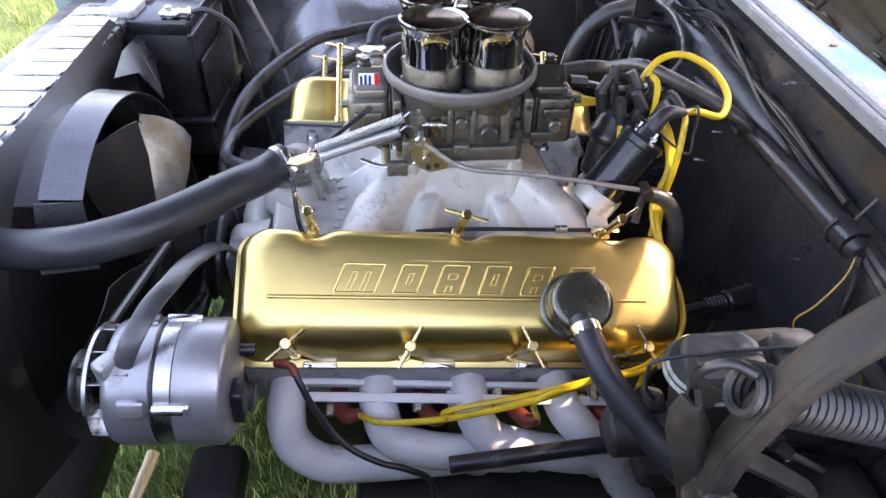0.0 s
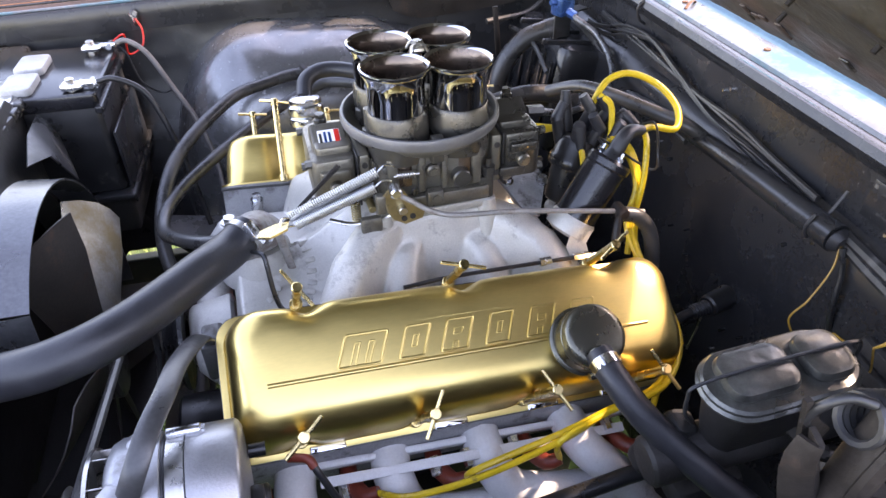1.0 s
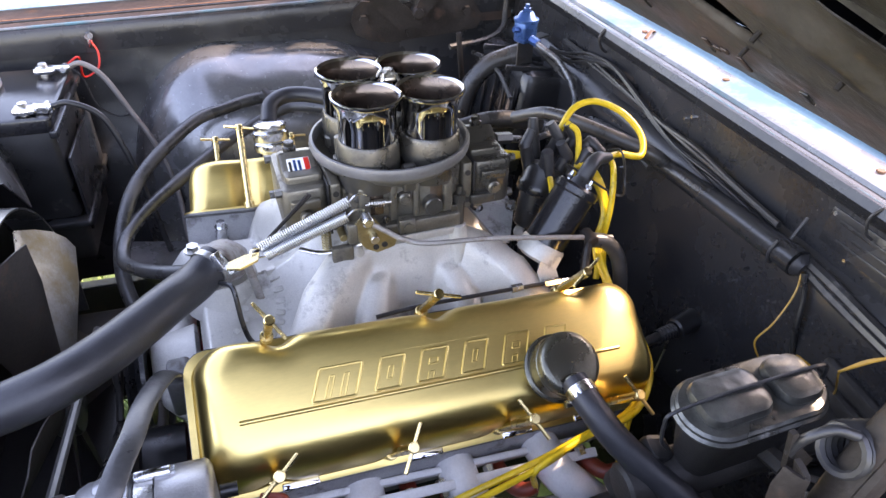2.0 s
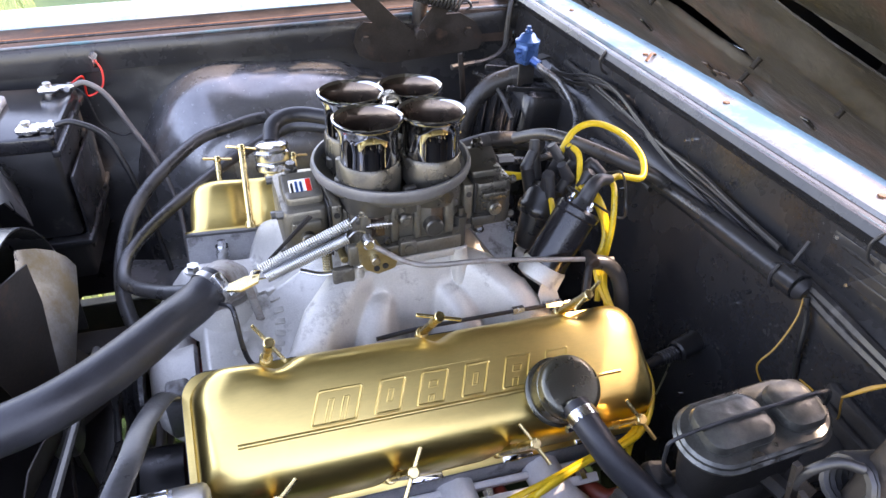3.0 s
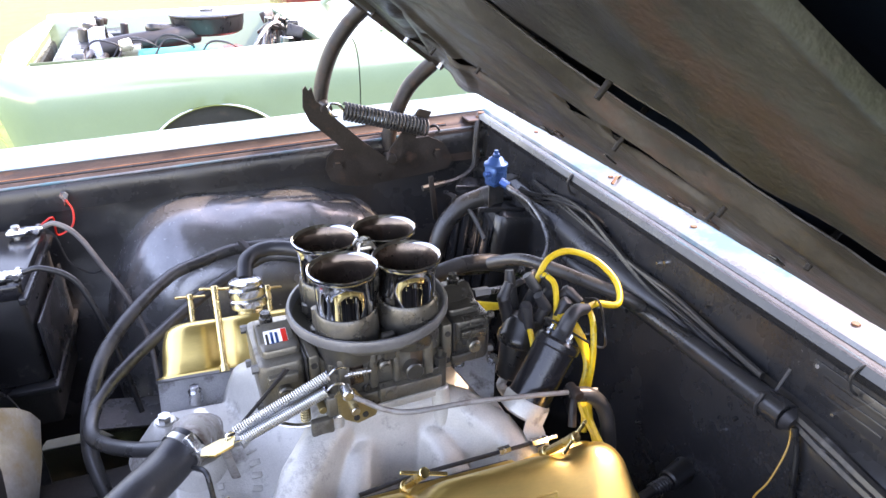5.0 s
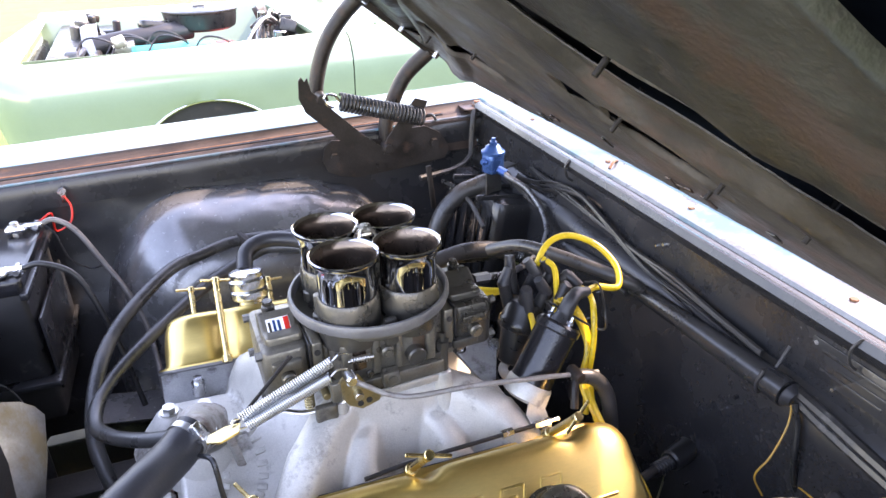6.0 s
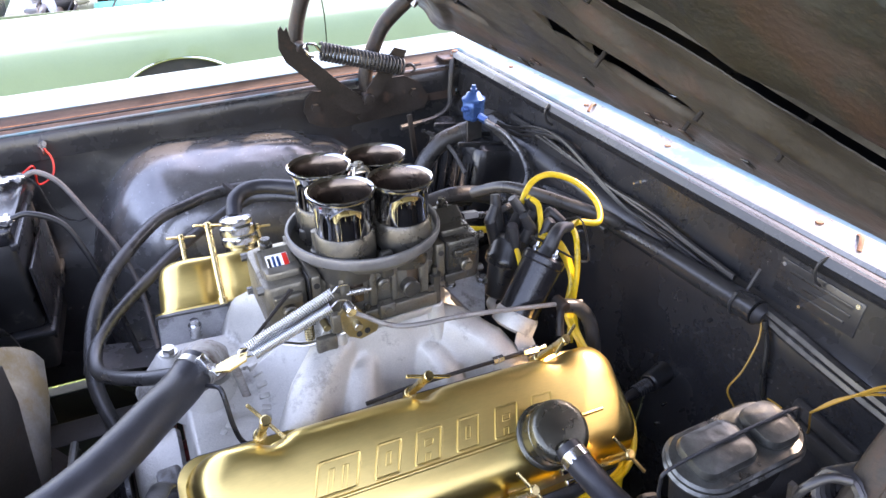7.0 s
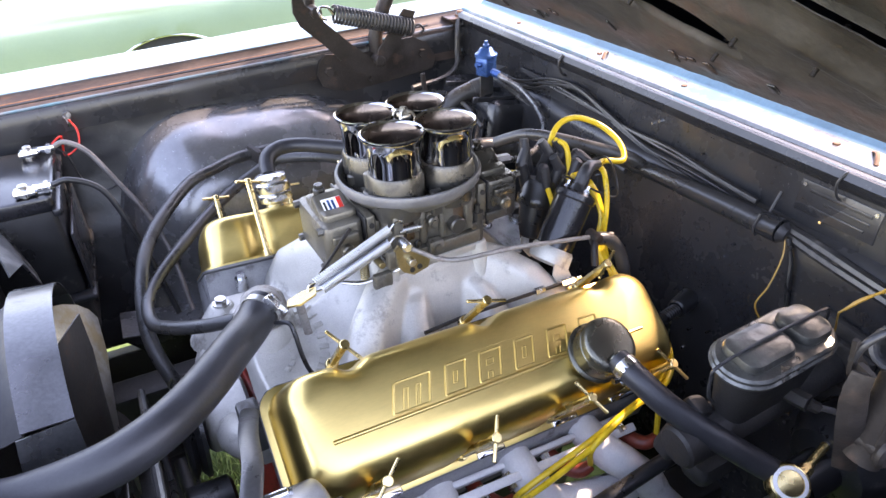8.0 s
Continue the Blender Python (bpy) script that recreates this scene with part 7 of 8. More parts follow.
def build_firewall_things():
    # blue regulator with braided line
    root = empty("fuel_regulator", (0.53, 1.36, 0.90), "blue anodised fuel pressure regulator", "fuel regulator")
    c = Vector((0.532, 1.362, 0.944))
    m = T(*c) @ pose(0, 0, 0, 0, 0, 20)
    part("body", Geo().box(0.040, 0.034, 0.044, m, 0.005).lathe([(0.0005, 0.021), (0.026, 0.021), (0.026, 0.027), (0.020, 0.030), (0.014, 0.040), (0.009, 0.042)], 24, m), BLUE_ANOD, root)
    part("adjuster", Geo().cyl(m @ Vector((0, 0, 0.03)), m @ Vector((0, 0, 0.056)), 0.0045).hexa(m @ Vector((0, 0, 0.042)), m @ Vector((0, 0, 0.048)), 0.008), BLUE_ANOD, root)
    part("port", Geo().hexa(m @ Vector((0.0, -0.016, -0.012)), m @ Vector((0.004, -0.036, -0.018)), 0.009).hexa(m @ Vector((-0.018, 0, 0.006)), m @ Vector((-0.032, 0.004, 0.008)), 0.006), BLUE_ANOD, root)
    part("bracket", Geo().box(0.050, 0.004, 0.075, m @ T(0.012, 0.008, -0.058), 0.002).box(0.07, 0.03, 0.004, m @ T(0.04, 0.008, -0.022), 0.002), BELT_GREY, root, "grey steel bracket")
    p = m @ Vector((0.004, -0.034, -0.018))
    solo("braided_fuel_line", Geo().tube([p, (0.545, 1.315, 0.925), (0.570, 1.28, 0.906), (0.574, 1.22, 0.877), (0.55, 1.16, 0.858), (0.485, 1.09, 0.854), (0.395, 1.02, 0.876), (0.315, 0.96, 0.914), (0.275, 0.93, 0.935)], 0.0058, 12, 8), BRAID, "slim silver braided fuel line", "fuel line")
    solo("fuel_fitting", Geo().hexa((0.300, 0.933, 0.931), (0.272, 0.928, 0.936), 0.009), PLASTIC, "black fuel line fitting at the carburetor", "fitting")
    # loom conduit lying on the ledge
    lm = empty("wiring_loom", B(0.55, 0.8, 0.87), "thick black wiring loom along the firewall ledge", "wiring loom")
    a = [B(0.562, 0.60, 0.886), B(0.560, 0.75, 0.880), B(0.560, 0.88, 0.870), B(0.560, 1.00, 0.858), B(0.558, 1.15, 0.838)]
    part("conduit", Geo().tube(a, 0.0155, 16, 5, radii=[0.019, 0.017, 0.0145, 0.012, 0.011]), BLACK_PAINT, lm, "glossy black conduit")
    part("tape_end", Geo().cyl(a[0], B(0.563, 0.588, 0.885), 0.017, 0.012, 14, 0.002), RUBBER, lm)
    part("tie", Geo().tube([B(0.548, 0.63, 0.905), B(0.542, 0.632, 0.885), B(0.556, 0.634, 0.868), B(0.588, 0.634, 0.93)], 0.0022, 6), RUBBER, lm)
    rnd = random.Random(9)
    lines = [
        [(0.590, 1.36, 0.925), (0.585, 1.28, 0.925), (0.583, 1.15, 0.922), (0.583, 1.02, 0.918), (0.582, 0.90, 0.912), (0.580, 0.78, 0.908), (0.577, 0.66, 0.903)],
        [(0.590, 1.36, 0.928), (0.585, 1.24, 0.932), (0.583, 1.12, 0.926), (0.583, 0.98, 0.915), (0.582, 0.86, 0.918), (0.580, 0.76, 0.910), (0.577, 0.66, 0.906)],
        [(0.575, 0.62, 0.885), (0.572, 0.55, 0.875), (0.570, 0.47, 0.868), (0.572, 0.40, 0.86), (0.575, 0.32, 0.85)],
        [(0.575, 0.62, 0.892), (0.573, 0.55, 0.888), (0.571, 0.47, 0.880), (0.572, 0.40, 0.873), (0.575, 0.32, 0.865)]]
    course = ((1.41, 0.890), (1.32, 0.906), (1.233, 0.931), (1.135, 0.946), (1.024, 0.924), (0.91, 0.896), (0.80, 0.890), (0.70, 0.889), (0.60, 0.880))
    for k in range(6):
        lines.append([(0.586 - 0.003 * (k % 3), y, z + (k - 2.5) * 0.0028 + rnd.uniform(-0.005, 0.005)) for y, z in course])
    for k, ln in enumerate(lines):
        solo("loom_wire", Geo().tube([B(x - 0.003, y, z) for x, y, z in ln], 0.004 if k < 2 else 0.008 if k < 4 else 0.0026, 8), PLASTIC, "black taped wires along the firewall", "wire", "firewall wires")
    # drooping wires at the loom's end
    e = Vector(B(0.560, 0.585, 0.883))
    solo("loom_tail", Geo().tube([e, e + Vector((0.0, -0.012, -0.03)), e + Vector((-0.005, -0.022, -0.07)), e + Vector((-0.002, -0.03, -0.11)), e + Vector((0.01, -0.045, -0.14))], 0.004, 8), PLASTIC, "black wire tail hanging off the loom", "wire")
    solo("loom_tail", Geo().tube([e + Vector((0, 0.004, 0)), e + Vector((-0.008, -0.004, -0.03)), e + Vector((-0.03, -0.008, -0.07)), e + Vector((-0.045, -0.004, -0.10)), e + Vector((-0.035, -0.014, -0.13))], 0.0013, 6), AMBER, "thin amber wire hanging off the loom", "wire")
    for k in range(3):
        o = Vector((0, -0.004 * k, 0.004 * k))
        q = Vector((0.468, 0.425, 0.862))
        solo("amber_wire", Geo().tube([q, q + Vector((0.015, -0.018, 0.030)) + o, q + Vector((0.045, -0.045, 0.045 + 0.006 * k)) + o, q + Vector((0.085, -0.085, 0.045)) + o, q + Vector((0.10, -0.12, 0.03))], 0.0016, 6), AMBER, "amber wire arching behind the master cylinder", "wire", "amber wires")
    solo("amber_wire", Geo().tube([e + Vector((0.0, -0.035, -0.11)), e + Vector((-0.01, -0.07, -0.10)), e + Vector((-0.02, -0.11, -0.10)), Vector((0.468, 0.425, 0.862))], 0.0013, 6), AMBER, "thin amber wire behind the master cylinder", "wire", "amber wires")
    # connector low on the firewall
    cn = empty("firewall_connector", (0.49, 0.69, 0.68), "black ribbed connector plugged into the firewall", "connector")
    part("plug", Geo().cyl((0.535, 0.70, 0.690), (0.487, 0.688, 0.690), 0.019, 0.017, 16, 0.003), PLASTIC, cn)
    part("ribbed_sleeve", Geo().coil((0.487, 0.688, 0.690), (0.455, 0.684, 0.688), 0.0085, 0.003, 6, 6, 12), RUBBER, cn)
    part("cable", Geo().tube([(0.485, 0.688, 0.690), (0.45, 0.683, 0.688), (0.41, 0.68, 0.68), (0.37, 0.69, 0.67)], 0.008, 10), RUBBER, cn)
    solo("thin_rod", Geo().tube([(0.495, 0.70, 0.672), (0.488, 0.695, 0.64), (0.475, 0.69, 0.60)], 0.0016, 6), STEEL, "thin wire below the connector", "wire")
    # stamped data plate with worn bars
    pl = empty("data_plate", B(0.59, 0.55, 0.93), "black painted data plate with worn raised marks", "plate")
    pm = BODY @ T(0.594, 0.548, 0.937) @ pose(0, 0, 0, 0, 6, 0)
    part("plate", Geo().box(0.008, 0.125, 0.048, pm @ T(0.0025, 0, 0), 0.001), BLACK_PAINT, pl)
    for z, y0, y1 in ((0.012, -0.05, 0.045), (0.0, -0.05, 0.02), (-0.012, -0.045, 0.04)):
        part("raised_mark", Geo().box(0.0016, y1 - y0, 0.005, pm @ T(-0.0022, (y0 + y1) / 2, z), 0.0006), BLACK_PAINT, pl, "worn raised bar")
    for y in (-0.055, 0.055):
        part("rivet", Geo().cyl(pm @ Vector((0, y, 0.018)), pm @ Vector((-0.004, y, 0.018)), 0.003), ZINC, pl)
    # hook bolt, small clips, screws and holes in the firewall
    solo("hook_clip", Geo().tube([B(0.590, 0.545, 0.955), B(0.580, 0.547, 0.965), B(0.576, 0.548, 0.985), B(0.586, 0.545, 0.998), B(0.592, 0.54, 0.992)], 0.0018, 8), SPRING_STEEL, "small bent wire clip over the cowl edge", "clip", "cowl clips")
    solo("hook_clip", Geo().tube([B(0.594, 1.20, 0.955), B(0.582, 1.20, 0.965), B(0.576, 1.20, 0.985), B(0.586, 1.20, 1.0)], 0.0028, 8), RUBBER, "small black clip on the cowl edge", "clip", "cowl clips")
    for k in range(46):
        y, z = CY + rnd.uniform(-0.55, 0.55), rnd.uniform(0.60, 0.97)
        if z > 0.9:
            x = lerp(0.592, 0.600, (z - 0.9) / 0.09)
        elif z > 0.84:
            continue
        else:
            x = lerp(0.527, 0.570, (z - 0.62) / 0.22)
        r = rnd.choice((0.0022, 0.003, 0.0038))
        solo("firewall_screw", Geo().cyl(B(x + 0.004, y, z), B(x - 0.006, y, z), r, r * 0.8, 8), ZINC if rnd.random() < 0.3 else BLACK_PAINT, "small screw head in the black firewall", "screw", "firewall screws")
    # heater box at the far rear corner
    hb = empty("heater_box", B(0.55, 1.45, 0.6), "black ribbed heater box in the far corner", "heater box")
    part("case", Geo().box(0.15, 0.30, 0.24, BODY @ T(0.540, 1.46, 0.745) @ pose(0, 0, 0, 0, 8, 0), 0.03, 0.02, taper=0.9), BLACK_PAINT, hb)
    for k in range(3):
        part("rib", Geo().box(0.15, 0.006, 0.012, BODY @ T(0.53, 1.36 + 0.07 * k, 0.868) @ pose(0, 0, 0, 0, 8, 0), 0.002), BLACK_PAINT, hb)
    for k in range(5):
        part("rib", Geo().box(0.006, 0.012, 0.19, BODY @ T(0.462, 1.345 + 0.055 * k, 0.745) @ pose(0, 0, 0, 0, 8, 0), 0.002), BLACK_PAINT, hb)
    part("front_flange", Geo().tube([B(0.452, 1.31, 0.83), B(0.458, 1.40, 0.852), B(0.462, 1.50, 0.850), B(0.466, 1.60, 0.83)], 0.005, 8), RUBBER_OLD, hb)
    part("clamp_strap", Geo().box(0.012, 0.006, 0.11, BODY @ T(0.40, 1.50, 0.86) @ pose(0, 0, 0, 0, -6, 0), 0.002), HINGE, hb)
    solo("corner_wire", Geo().tube([B(0.575, 1.66, 0.985), B(0.565, 1.645, 0.95), B(0.560, 1.64, 0.91), B(0.548, 1.62, 0.88), B(0.50, 1.6, 0.86), B(0.40, 1.58, 0.855)], 0.007, 8), RUBBER_OLD, "black wire sleeve in the rear corner", "wire")
    solo("corner_wire", Geo().tube([B(0.555, 1.50, 0.90), B(0.575, 1.35, 0.87), B(0.58, 1.20, 0.85), B(0.575, 1.05, 0.845), B(0.57, 0.95, 0.84)], 0.009, 8), RUBBER_OLD, "black cable sleeve behind the heater hoses", "wire")


def build_cowl_hardware():
    for y in (1.14, 0.90, 0.60, 1.45):
        r = empty("cowl_screw", B(0.632, y, 1.006), "rusty screw with washer on the worn cowl", "screw", "cowl screws")
        part("washer", Geo().cyl(B(0.632, y, 1.004), B(0.632, y, 1.0085), 0.010, 0.009, 14), RUST_ORANGE, r)
        part("head", Geo().hexa(B(0.632, y, 1.008), B(0.632, y, 1.0115), 0.0055), RUST_ORANGE, r)
    for y in (1.12, 0.54):
        cl = empty("cowl_clip", B(0.630, y, 1.004), "rusty spring clip on the worn cowl", "clip", "cowl clips")
        part("leaf", Geo().tube([B(0.615, y - 0.012, 1.009), B(0.632, y, 1.017), B(0.650, y + 0.016, 1.010)], 0.0032, 8, flat=0.4), RUST_ORANGE, cl)
    body_panel("corner_gusset", [[(x, CY + 0.741, z) for z in (0.965, 0.945, 0.915, 0.885)] for x in (0.44, 0.49, 0.54, 0.585)], RUST, "rust-brown gusset in the rear corner of the bay", 0.003)
    c = empty("corner_bolt", B(0.592, 1.68, 0.99), "rusty bolt and washer at the fender corner", "bolt")
    part("bracket", Geo().box(0.075, 0.055, 0.005, BODY @ T(0.588, 1.685, 0.986), 0.008, 0.001), RUST, c, "rusty corner tab")
    part("washer", Geo().cyl(B(0.592, 1.68, 0.988), B(0.592, 1.68, 0.993), 0.013), RUST_ORANGE, c)
    part("head", Geo().hexa(B(0.592, 1.68, 0.993), B(0.592, 1.68, 1.002), 0.009), RUST_ORANGE, c)


# ---- the neighbouring car ----
def build_green_car():
    root = empty("green_car", (0.6, 4.2, 0.0), "light green vintage car with its engine bay open", "car")
    Y0 = 3.30
    arch_x, arch_r, arch_z = 0.10, 0.365, 0.32

    def flank(x0, x1, num):
        rows = []
        for i in range(num + 1):
            x = lerp(x0, x1, i / num)
            k = max(0.0, min(1.0, (x + 0.71) / 0.12)) ** 0.5
            low = 0.24
            if abs(x - arch_x) < arch_r:
                low = max(low, arch_z + math.sqrt(arch_r ** 2 - (x - arch_x) ** 2))
            crown = 0.895 + 0.024 * x
            line = []
            for d, t in ((0.15, 1.0), (0.135, 1.004), (0.09, 1.0), (0.05, 0.975), (0.02, 0.92), (0.004, 0.85), (0.0, 0.76), (0.004, 0.68), (0.012, 0.60), (0.016, 0.5), (0.02, 0.3), (0.03, 0.0)):
                line.append((x - 0.10 * max(0.0, 1 - (x + 0.71) / 0.30) * (t - 0.25), Y0 + d + (1 - k) * 0.12, max(low, 0.24 + (crown - 0.24) * t)))
            rows.append(line)
        return Geo().sheet(rows, 0.004)
    part("front_fender", flank(-0.71, 0.786, 38), GREEN, root, "glossy pale green fender with bright sky sheen")
    part("door", flank(0.792, 2.05, 12), GREEN, root, "glossy pale green door")
    part("rear_quarter", flank(2.056, 3.2, 10), GREEN, root)
    part("door_gap", Geo().box(0.02, 0.01, 0.56, T(0.789, Y0 + 0.036, 0.52), 0.001), PLASTIC, root, "dark door gap")
    # bright lip round the wheel opening, and the wheel
    lip = [(arch_x + arch_r * math.cos(radians(a)), Y0 + 0.012, arch_z + arch_r * math.sin(radians(a))) for a in range(0, 181, 12)]
    part("arch_lip", Geo().tube(lip, 0.008, 8, 3), CHROME, root, "thin bright wheel opening lip")
    part("wheel_well", Geo().cyl((arch_x, Y0 + 0.03, arch_z), (arch_x, Y0 + 0.30, arch_z), arch_r + 0.01, seg=28), DARK_STEEL, root, "dark wheel well")
    w = part("wheel", Geo().lathe([(0.18, -0.10), (0.30, -0.11), (0.325, -0.09), (0.33, 0.0), (0.325, 0.09), (0.30, 0.11), (0.18, 0.10)], 36, axis((arch_x, Y0 + 0.16, 0.33), (0, 1, 0))), TYRE, root)
    part("rim", Geo().lathe([(0.0005, -0.09), (0.12, -0.085), (0.18, -0.10)], 36, axis((arch_x, Y0 + 0.16, 0.33), (0, 1, 0))), STEEL, w)
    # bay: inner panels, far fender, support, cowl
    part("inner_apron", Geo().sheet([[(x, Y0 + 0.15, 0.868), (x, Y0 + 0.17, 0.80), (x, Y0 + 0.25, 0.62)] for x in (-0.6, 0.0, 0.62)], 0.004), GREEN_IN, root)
    part("far_fender", Geo().sheet([[(x, Y0 + 1.48, 0.66), (x, Y0 + 1.55, 0.80), (x, Y0 + 1.57, 0.87), (x, Y0 + 1.62, 0.888), (x, Y0 + 1.76, 0.88), (x, Y0 + 1.84, 0.80), (x, Y0 + 1.84, 0.3)] for x in (-0.66, -0.2, 0.3, 0.72, 2.0)], 0.004), GREEN, root, "pale green far fender")
    part("radiator_support", Geo().box(0.10, 1.42, 0.05, T(-0.50, Y0 + 0.86, 0.80), 0.01).box(0.05, 1.42, 0.5, T(-0.52, Y0 + 0.86, 0.52), 0.01), BELT_GREY, root, "grey radiator support")
    part("nose_panel", Geo().sheet([[(-0.72, Y0 + 0.12, 0.83), (-0.68, Y0 + 0.12, 0.846), (-0.625, Y0 + 0.12, 0.845)], [(-0.78, Y0 + 0.9, 0.835), (-0.70, Y0 + 0.9, 0.856), (-0.62, Y0 + 0.9, 0.85)], [(-0.72, Y0 + 1.72, 0.83), (-0.68, Y0 + 1.72, 0.848), (-0.625, Y0 + 1.72, 0.845)]], 0.004), GREEN, root)
    part("grille", Geo().box(0.05, 1.6, 0.34, T(-0.66, Y0 + 0.92, 0.62), 0.02), PLASTIC, root, "dark grille")
    part("bumper", Geo().box(0.12, 1.82, 0.12, T(-0.72, Y0 + 0.92, 0.42), 0.05), CHROME, root)
    part("cowl", Geo().box(0.42, 1.55, 0.03, T(0.86, Y0 + 0.92, 0.875), 0.01), GREEN, root)
    part("firewall", Geo().box(0.03, 1.5, 0.5, T(0.66, Y0 + 0.9, 0.60), 0.01), DARK_STEEL, root)
    part("bay_floor", Geo().box(1.1, 1.1, 0.03, T(0.08, Y0 + 0.9, 0.46), 0.01), DARK_STEEL, root)
    part("windscreen", Geo().sheet([[(1.02, Y0 + 0.30, 0.89), (1.00, Y0 + 0.9, 0.89), (1.02, Y0 + 1.54, 0.89)], [(1.42, Y0 + 0.42, 1.26), (1.40, Y0 + 0.9, 1.27), (1.42, Y0 + 1.42, 1.26)]], 0.005), GLASS, root, "slanted clear windscreen")
    for d in (0.26, 1.58):
        part("pillar", Geo().tube([(1.0, Y0 + d, 0.88), (1.42, Y0 + (0.40 if d < 1 else 1.44), 1.27)], 0.022, 10), GREEN, root)
    part("roof", Geo().box(1.3, 1.1, 0.05, T(2.05, Y0 + 0.92, 1.30), 0.15, 0.02), GREEN, root)
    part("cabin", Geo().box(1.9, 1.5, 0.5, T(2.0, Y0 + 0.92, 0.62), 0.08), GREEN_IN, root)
    # engine: teal rocker covers, black air cleaner, hoses, battery
    ac = part("air_cleaner", Geo().lathe([(0.0005, -0.12), (0.17, -0.12), (0.195, -0.105), (0.205, -0.065), (0.212, -0.01), (0.218, -0.004), (0.218, 0.004), (0.20, 0.010), (0.12, 0.012), (0.06, 0.016), (0.0005, 0.018)], 44, T(0.19, Y0 + 0.80, 0.955) @ Matrix.Diagonal((0.90, 0.90, 0.82, 1.0))), PLASTIC, root, "round black air cleaner")
    part("wing_nut", Geo().box(0.07, 0.016, 0.02, T(0.19, Y0 + 0.80, 0.977), 0.006), ZINC, ac)
    part("snorkel", Geo().box(0.22, 0.075, 0.05, T(-0.02, Y0 + 0.70, 0.90) @ pose(0, 0, 0, 0, 10, 25), 0.02), PLASTIC, ac)
    part("rocker_cover", Geo().box(0.40, 0.12, 0.06, T(0.02, Y0 + 0.50, 0.80) @ pose(0, 0, 0, -25, 0, 0), 0.03, 0.02), TEAL, root, "teal painted rocker cover")
    part("engine", Geo().box(0.56, 0.5, 0.3, T(0.12, Y0 + 0.82, 0.63), 0.05), ENGINE_RED, root, "dull red engine casting")
    part("air_duct", Geo().tube([(-0.34, Y0 + 0.62, 0.83), (-0.2, Y0 + 0.63, 0.85), (0.0, Y0 + 0.66, 0.865), (0.12, Y0 + 0.7, 0.87)], 0.048, 14), RUBBER, root, "black air duct")
    part("fan_shroud", Geo().lathe([(0.18, 0), (0.24, 0.0), (0.25, 0.03), (0.25, 0.08)], 28, axis((-0.40, Y0 + 0.85, 0.66), (1, 0, 0))), STEEL, root)
    part("radiator", Geo().box(0.06, 0.75, 0.36, T(-0.44, Y0 + 0.85, 0.66), 0.01), SHROUD, root, "silver radiator")
    part("battery", Geo().box(0.17, 0.24, 0.20, T(-0.33, Y0 + 1.36, 0.72), 0.01), PLASTIC, root)
    part("wiper_motor", Geo().box(0.10, 0.14, 0.10, T(0.58, Y0 + 0.62, 0.83), 0.03).tube([(0.5, Y0 + 0.5, 0.80), (0.55, Y0 + 0.52, 0.87), (0.6, Y0 + 0.6, 0.84), (0.52, Y0 + 0.7, 0.90), (0.45, Y0 + 0.8, 0.84)], 0.012, 8), PLASTIC, root)
    for k in range(7):
        a = k * 0.9
        part("bay_hose", Geo().tube([(0.32 + 0.03 * k, Y0 + 0.34 + 0.04 * k, 0.78), (0.40 + 0.02 * k, Y0 + 0.40 + 0.05 * k, 0.88 + 0.02 * math.sin(a)), (0.50 + 0.012 * k, Y0 + 0.48 + 0.06 * k, 0.90 + 0.03 * math.cos(a)), (0.60, Y0 + 0.56 + 0.06 * k, 0.82)], 0.009, 8), RUBBER if k % 3 else STEEL, root)
    rnd = random.Random(21)
    for k in range(16):
        right = k % 2
        x, y = (rnd.uniform(0.38, 0.62), rnd.uniform(0.30, 1.1)) if right else (rnd.uniform(-0.46, -0.14), rnd.uniform(0.30, 1.3))
        z = rnd.uniform(0.80, 0.90)
        mat = rnd.choice((STEEL, PLASTIC, CHROME, BELT_GREY, RUBBER, HINGE))
        if k % 3:
            part("bay_fitting", Geo().box(rnd.uniform(0.03, 0.09), rnd.uniform(0.03, 0.10), rnd.uniform(0.03, 0.08), T(x, Y0 + y, z) @ pose(0, 0, 0, rnd.uniform(-20, 20), rnd.uniform(-20, 20), rnd.uniform(0, 90)), 0.008), mat, root)
        else:
            part("bay_canister", Geo().cyl((x, Y0 + y, z - 0.06), (x + 0.01, Y0 + y, z + 0.05), rnd.uniform(0.02, 0.04), seg=16, bevel=0.006), mat, root)
    for k in range(6):
        x, y = rnd.uniform(-0.45, 0.1), rnd.uniform(0.25, 0.6)
        part("bay_wire", Geo().tube([(x, Y0 + y, 0.80), (x + 0.07, Y0 + y + 0.05, 0.88), (x + 0.16, Y0 + y + 0.02, 0.875), (x + 0.24, Y0 + y + 0.1, 0.80)], 0.005, 6), RUBBER, root)
    for ob in root.children:
        if ob.name.split('.')[0] in ('air_cleaner', 'rocker_cover', 'air_duct', 'fan_shroud', 'radiator', 'battery', 'wiper_motor', 'bay_hose', 'bay_fitting', 'bay_canister', 'bay_wire', 'radiator_support', 'nose_panel', 'far_fender', 'cowl', 'inner_apron', 'windscreen', 'pillar', 'roof'):
            ob.location.z += 0.03
    for x in (-0.38, -0.3):
        part("support_bar", Geo().tube([(x - 0.08, Y0 + 0.22, 0.82), (x, Y0 + 0.9, 0.85), (x - 0.08, Y0 + 1.5, 0.83)], 0.016, 8), SHROUD, root)


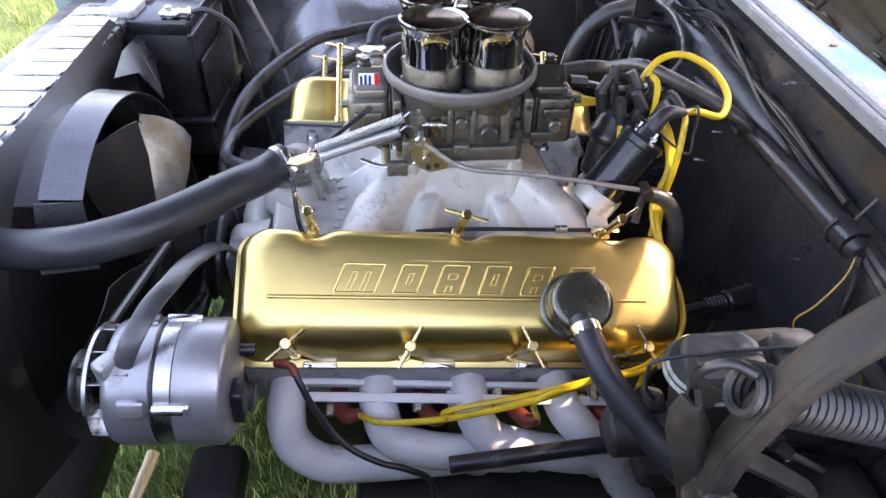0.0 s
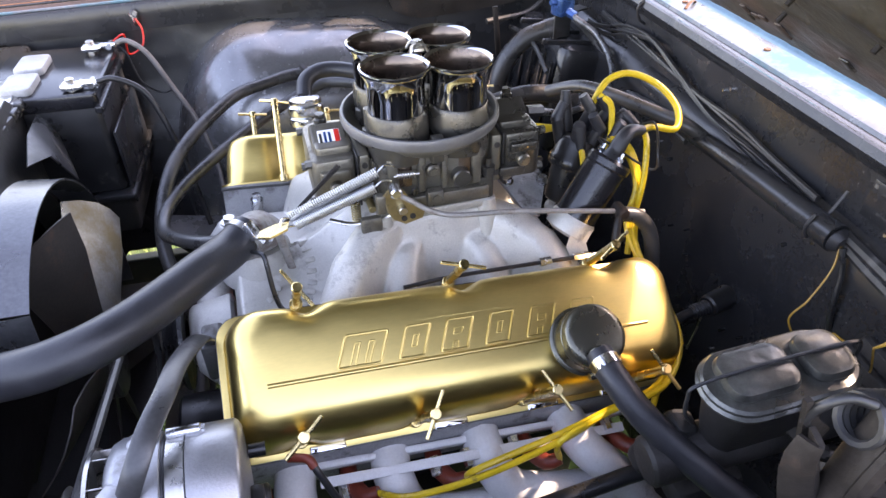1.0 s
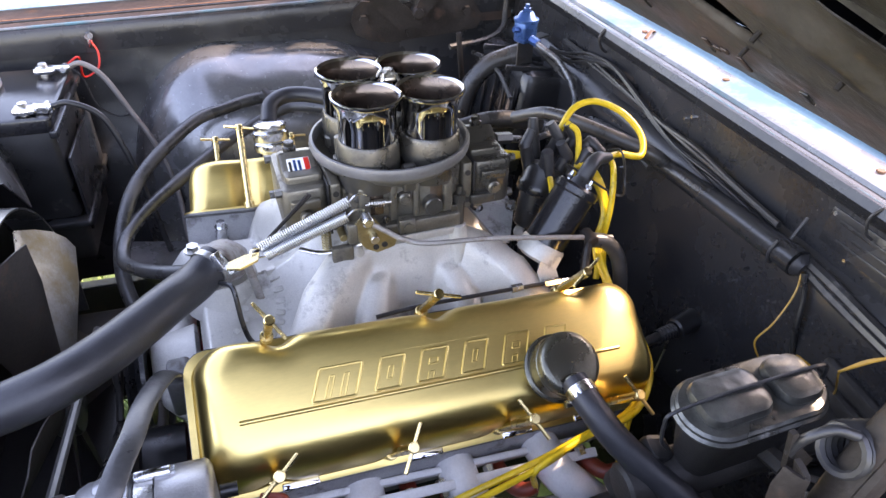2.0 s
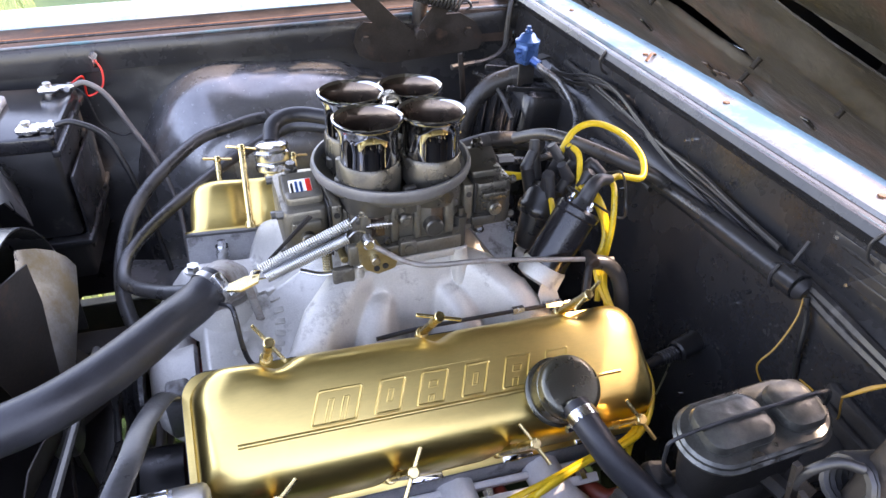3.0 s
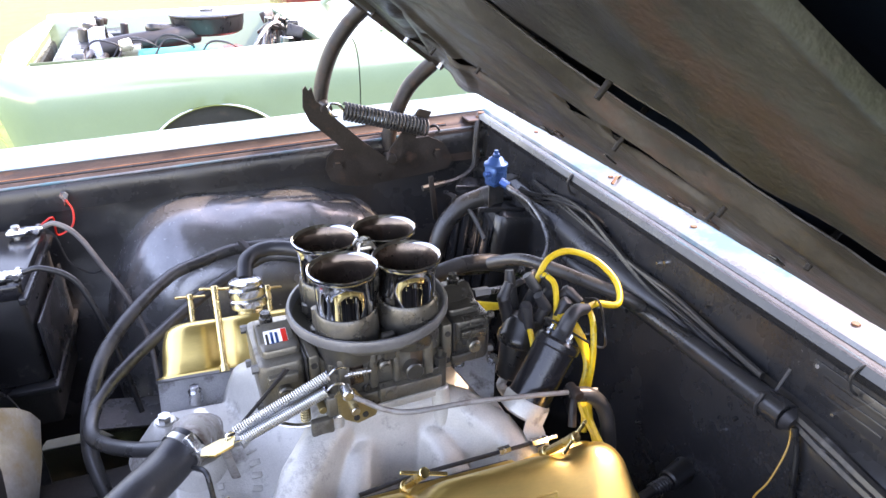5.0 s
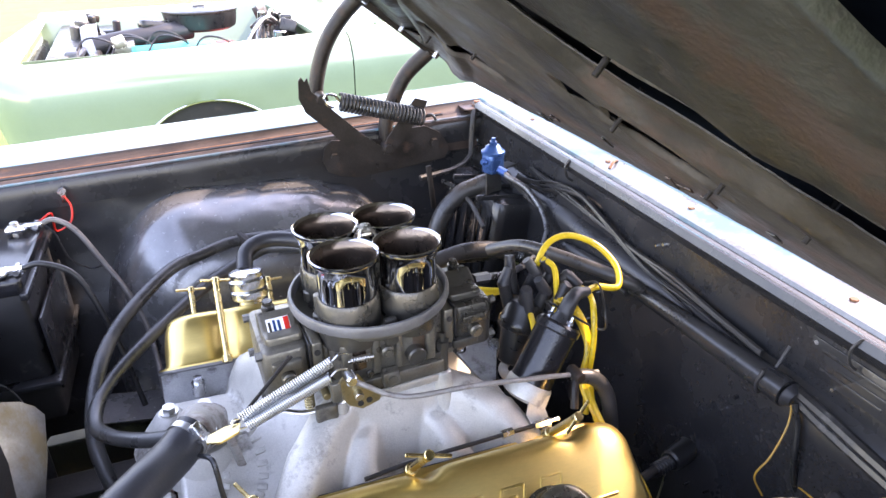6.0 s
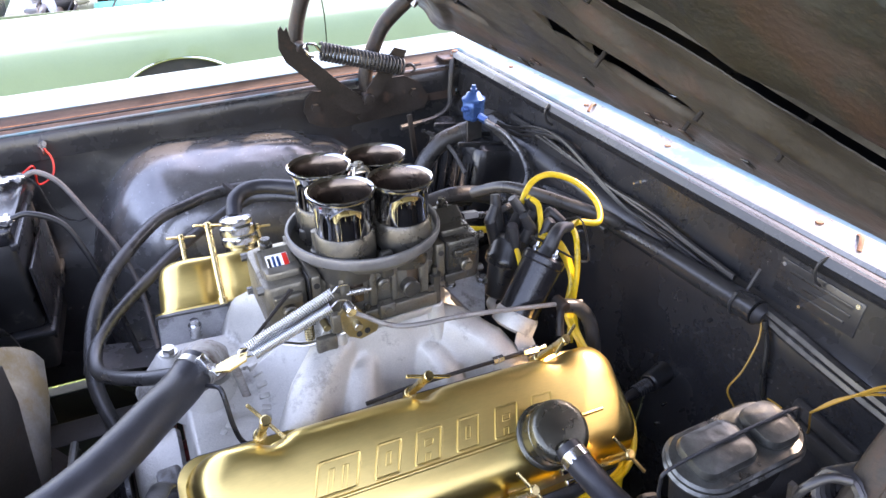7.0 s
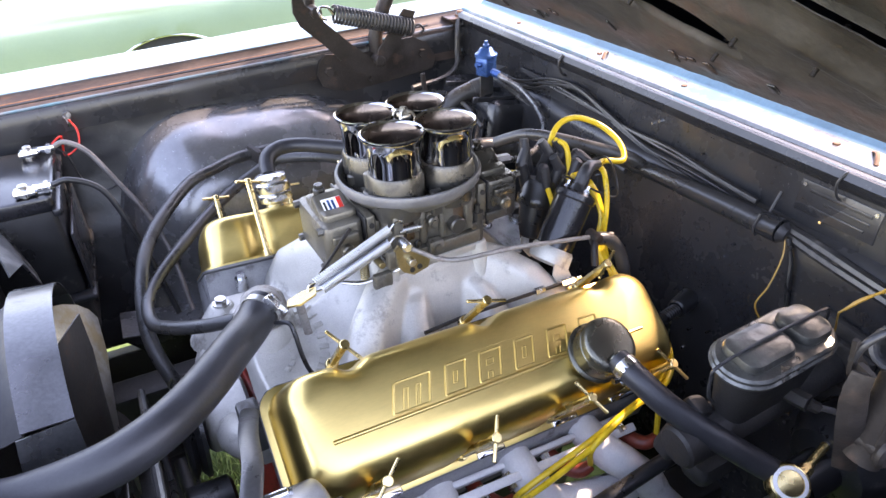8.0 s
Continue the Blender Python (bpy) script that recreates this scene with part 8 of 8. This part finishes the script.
def build_red_car():
    root = empty("maroon_car", (3.4, 9.6, 0.0), "maroon car parked far across the lawn", "car")
    part("body", Geo().box(3.8, 1.7, 0.55, T(3.4, 9.6, 0.60), 0.2, 0.12), MAROON, root)
    part("cabin", Geo().box(1.9, 1.4, 0.45, T(3.8, 9.6, 1.08), 0.2, 0.15, taper=0.8), MAROON, root)
    for x in (2.25, 4.7):
        part("wheel", Geo().cyl((x, 8.72, 0.32), (x, 8.95, 0.32), 0.32, seg=24, bevel=0.02), TYRE, root)


solo("pale_stick", Geo().cyl((-0.561, 0.93, 0.05), (-0.59, 0.62, 0.05), 0.014, 0.012, 10, 0.002), STICK, "pale wooden stick lying on the grass", "stick")
build_battery()
build_master_cylinder()
build_firewall_things()
build_cowl_hardware()
build_green_car()
build_red_car()
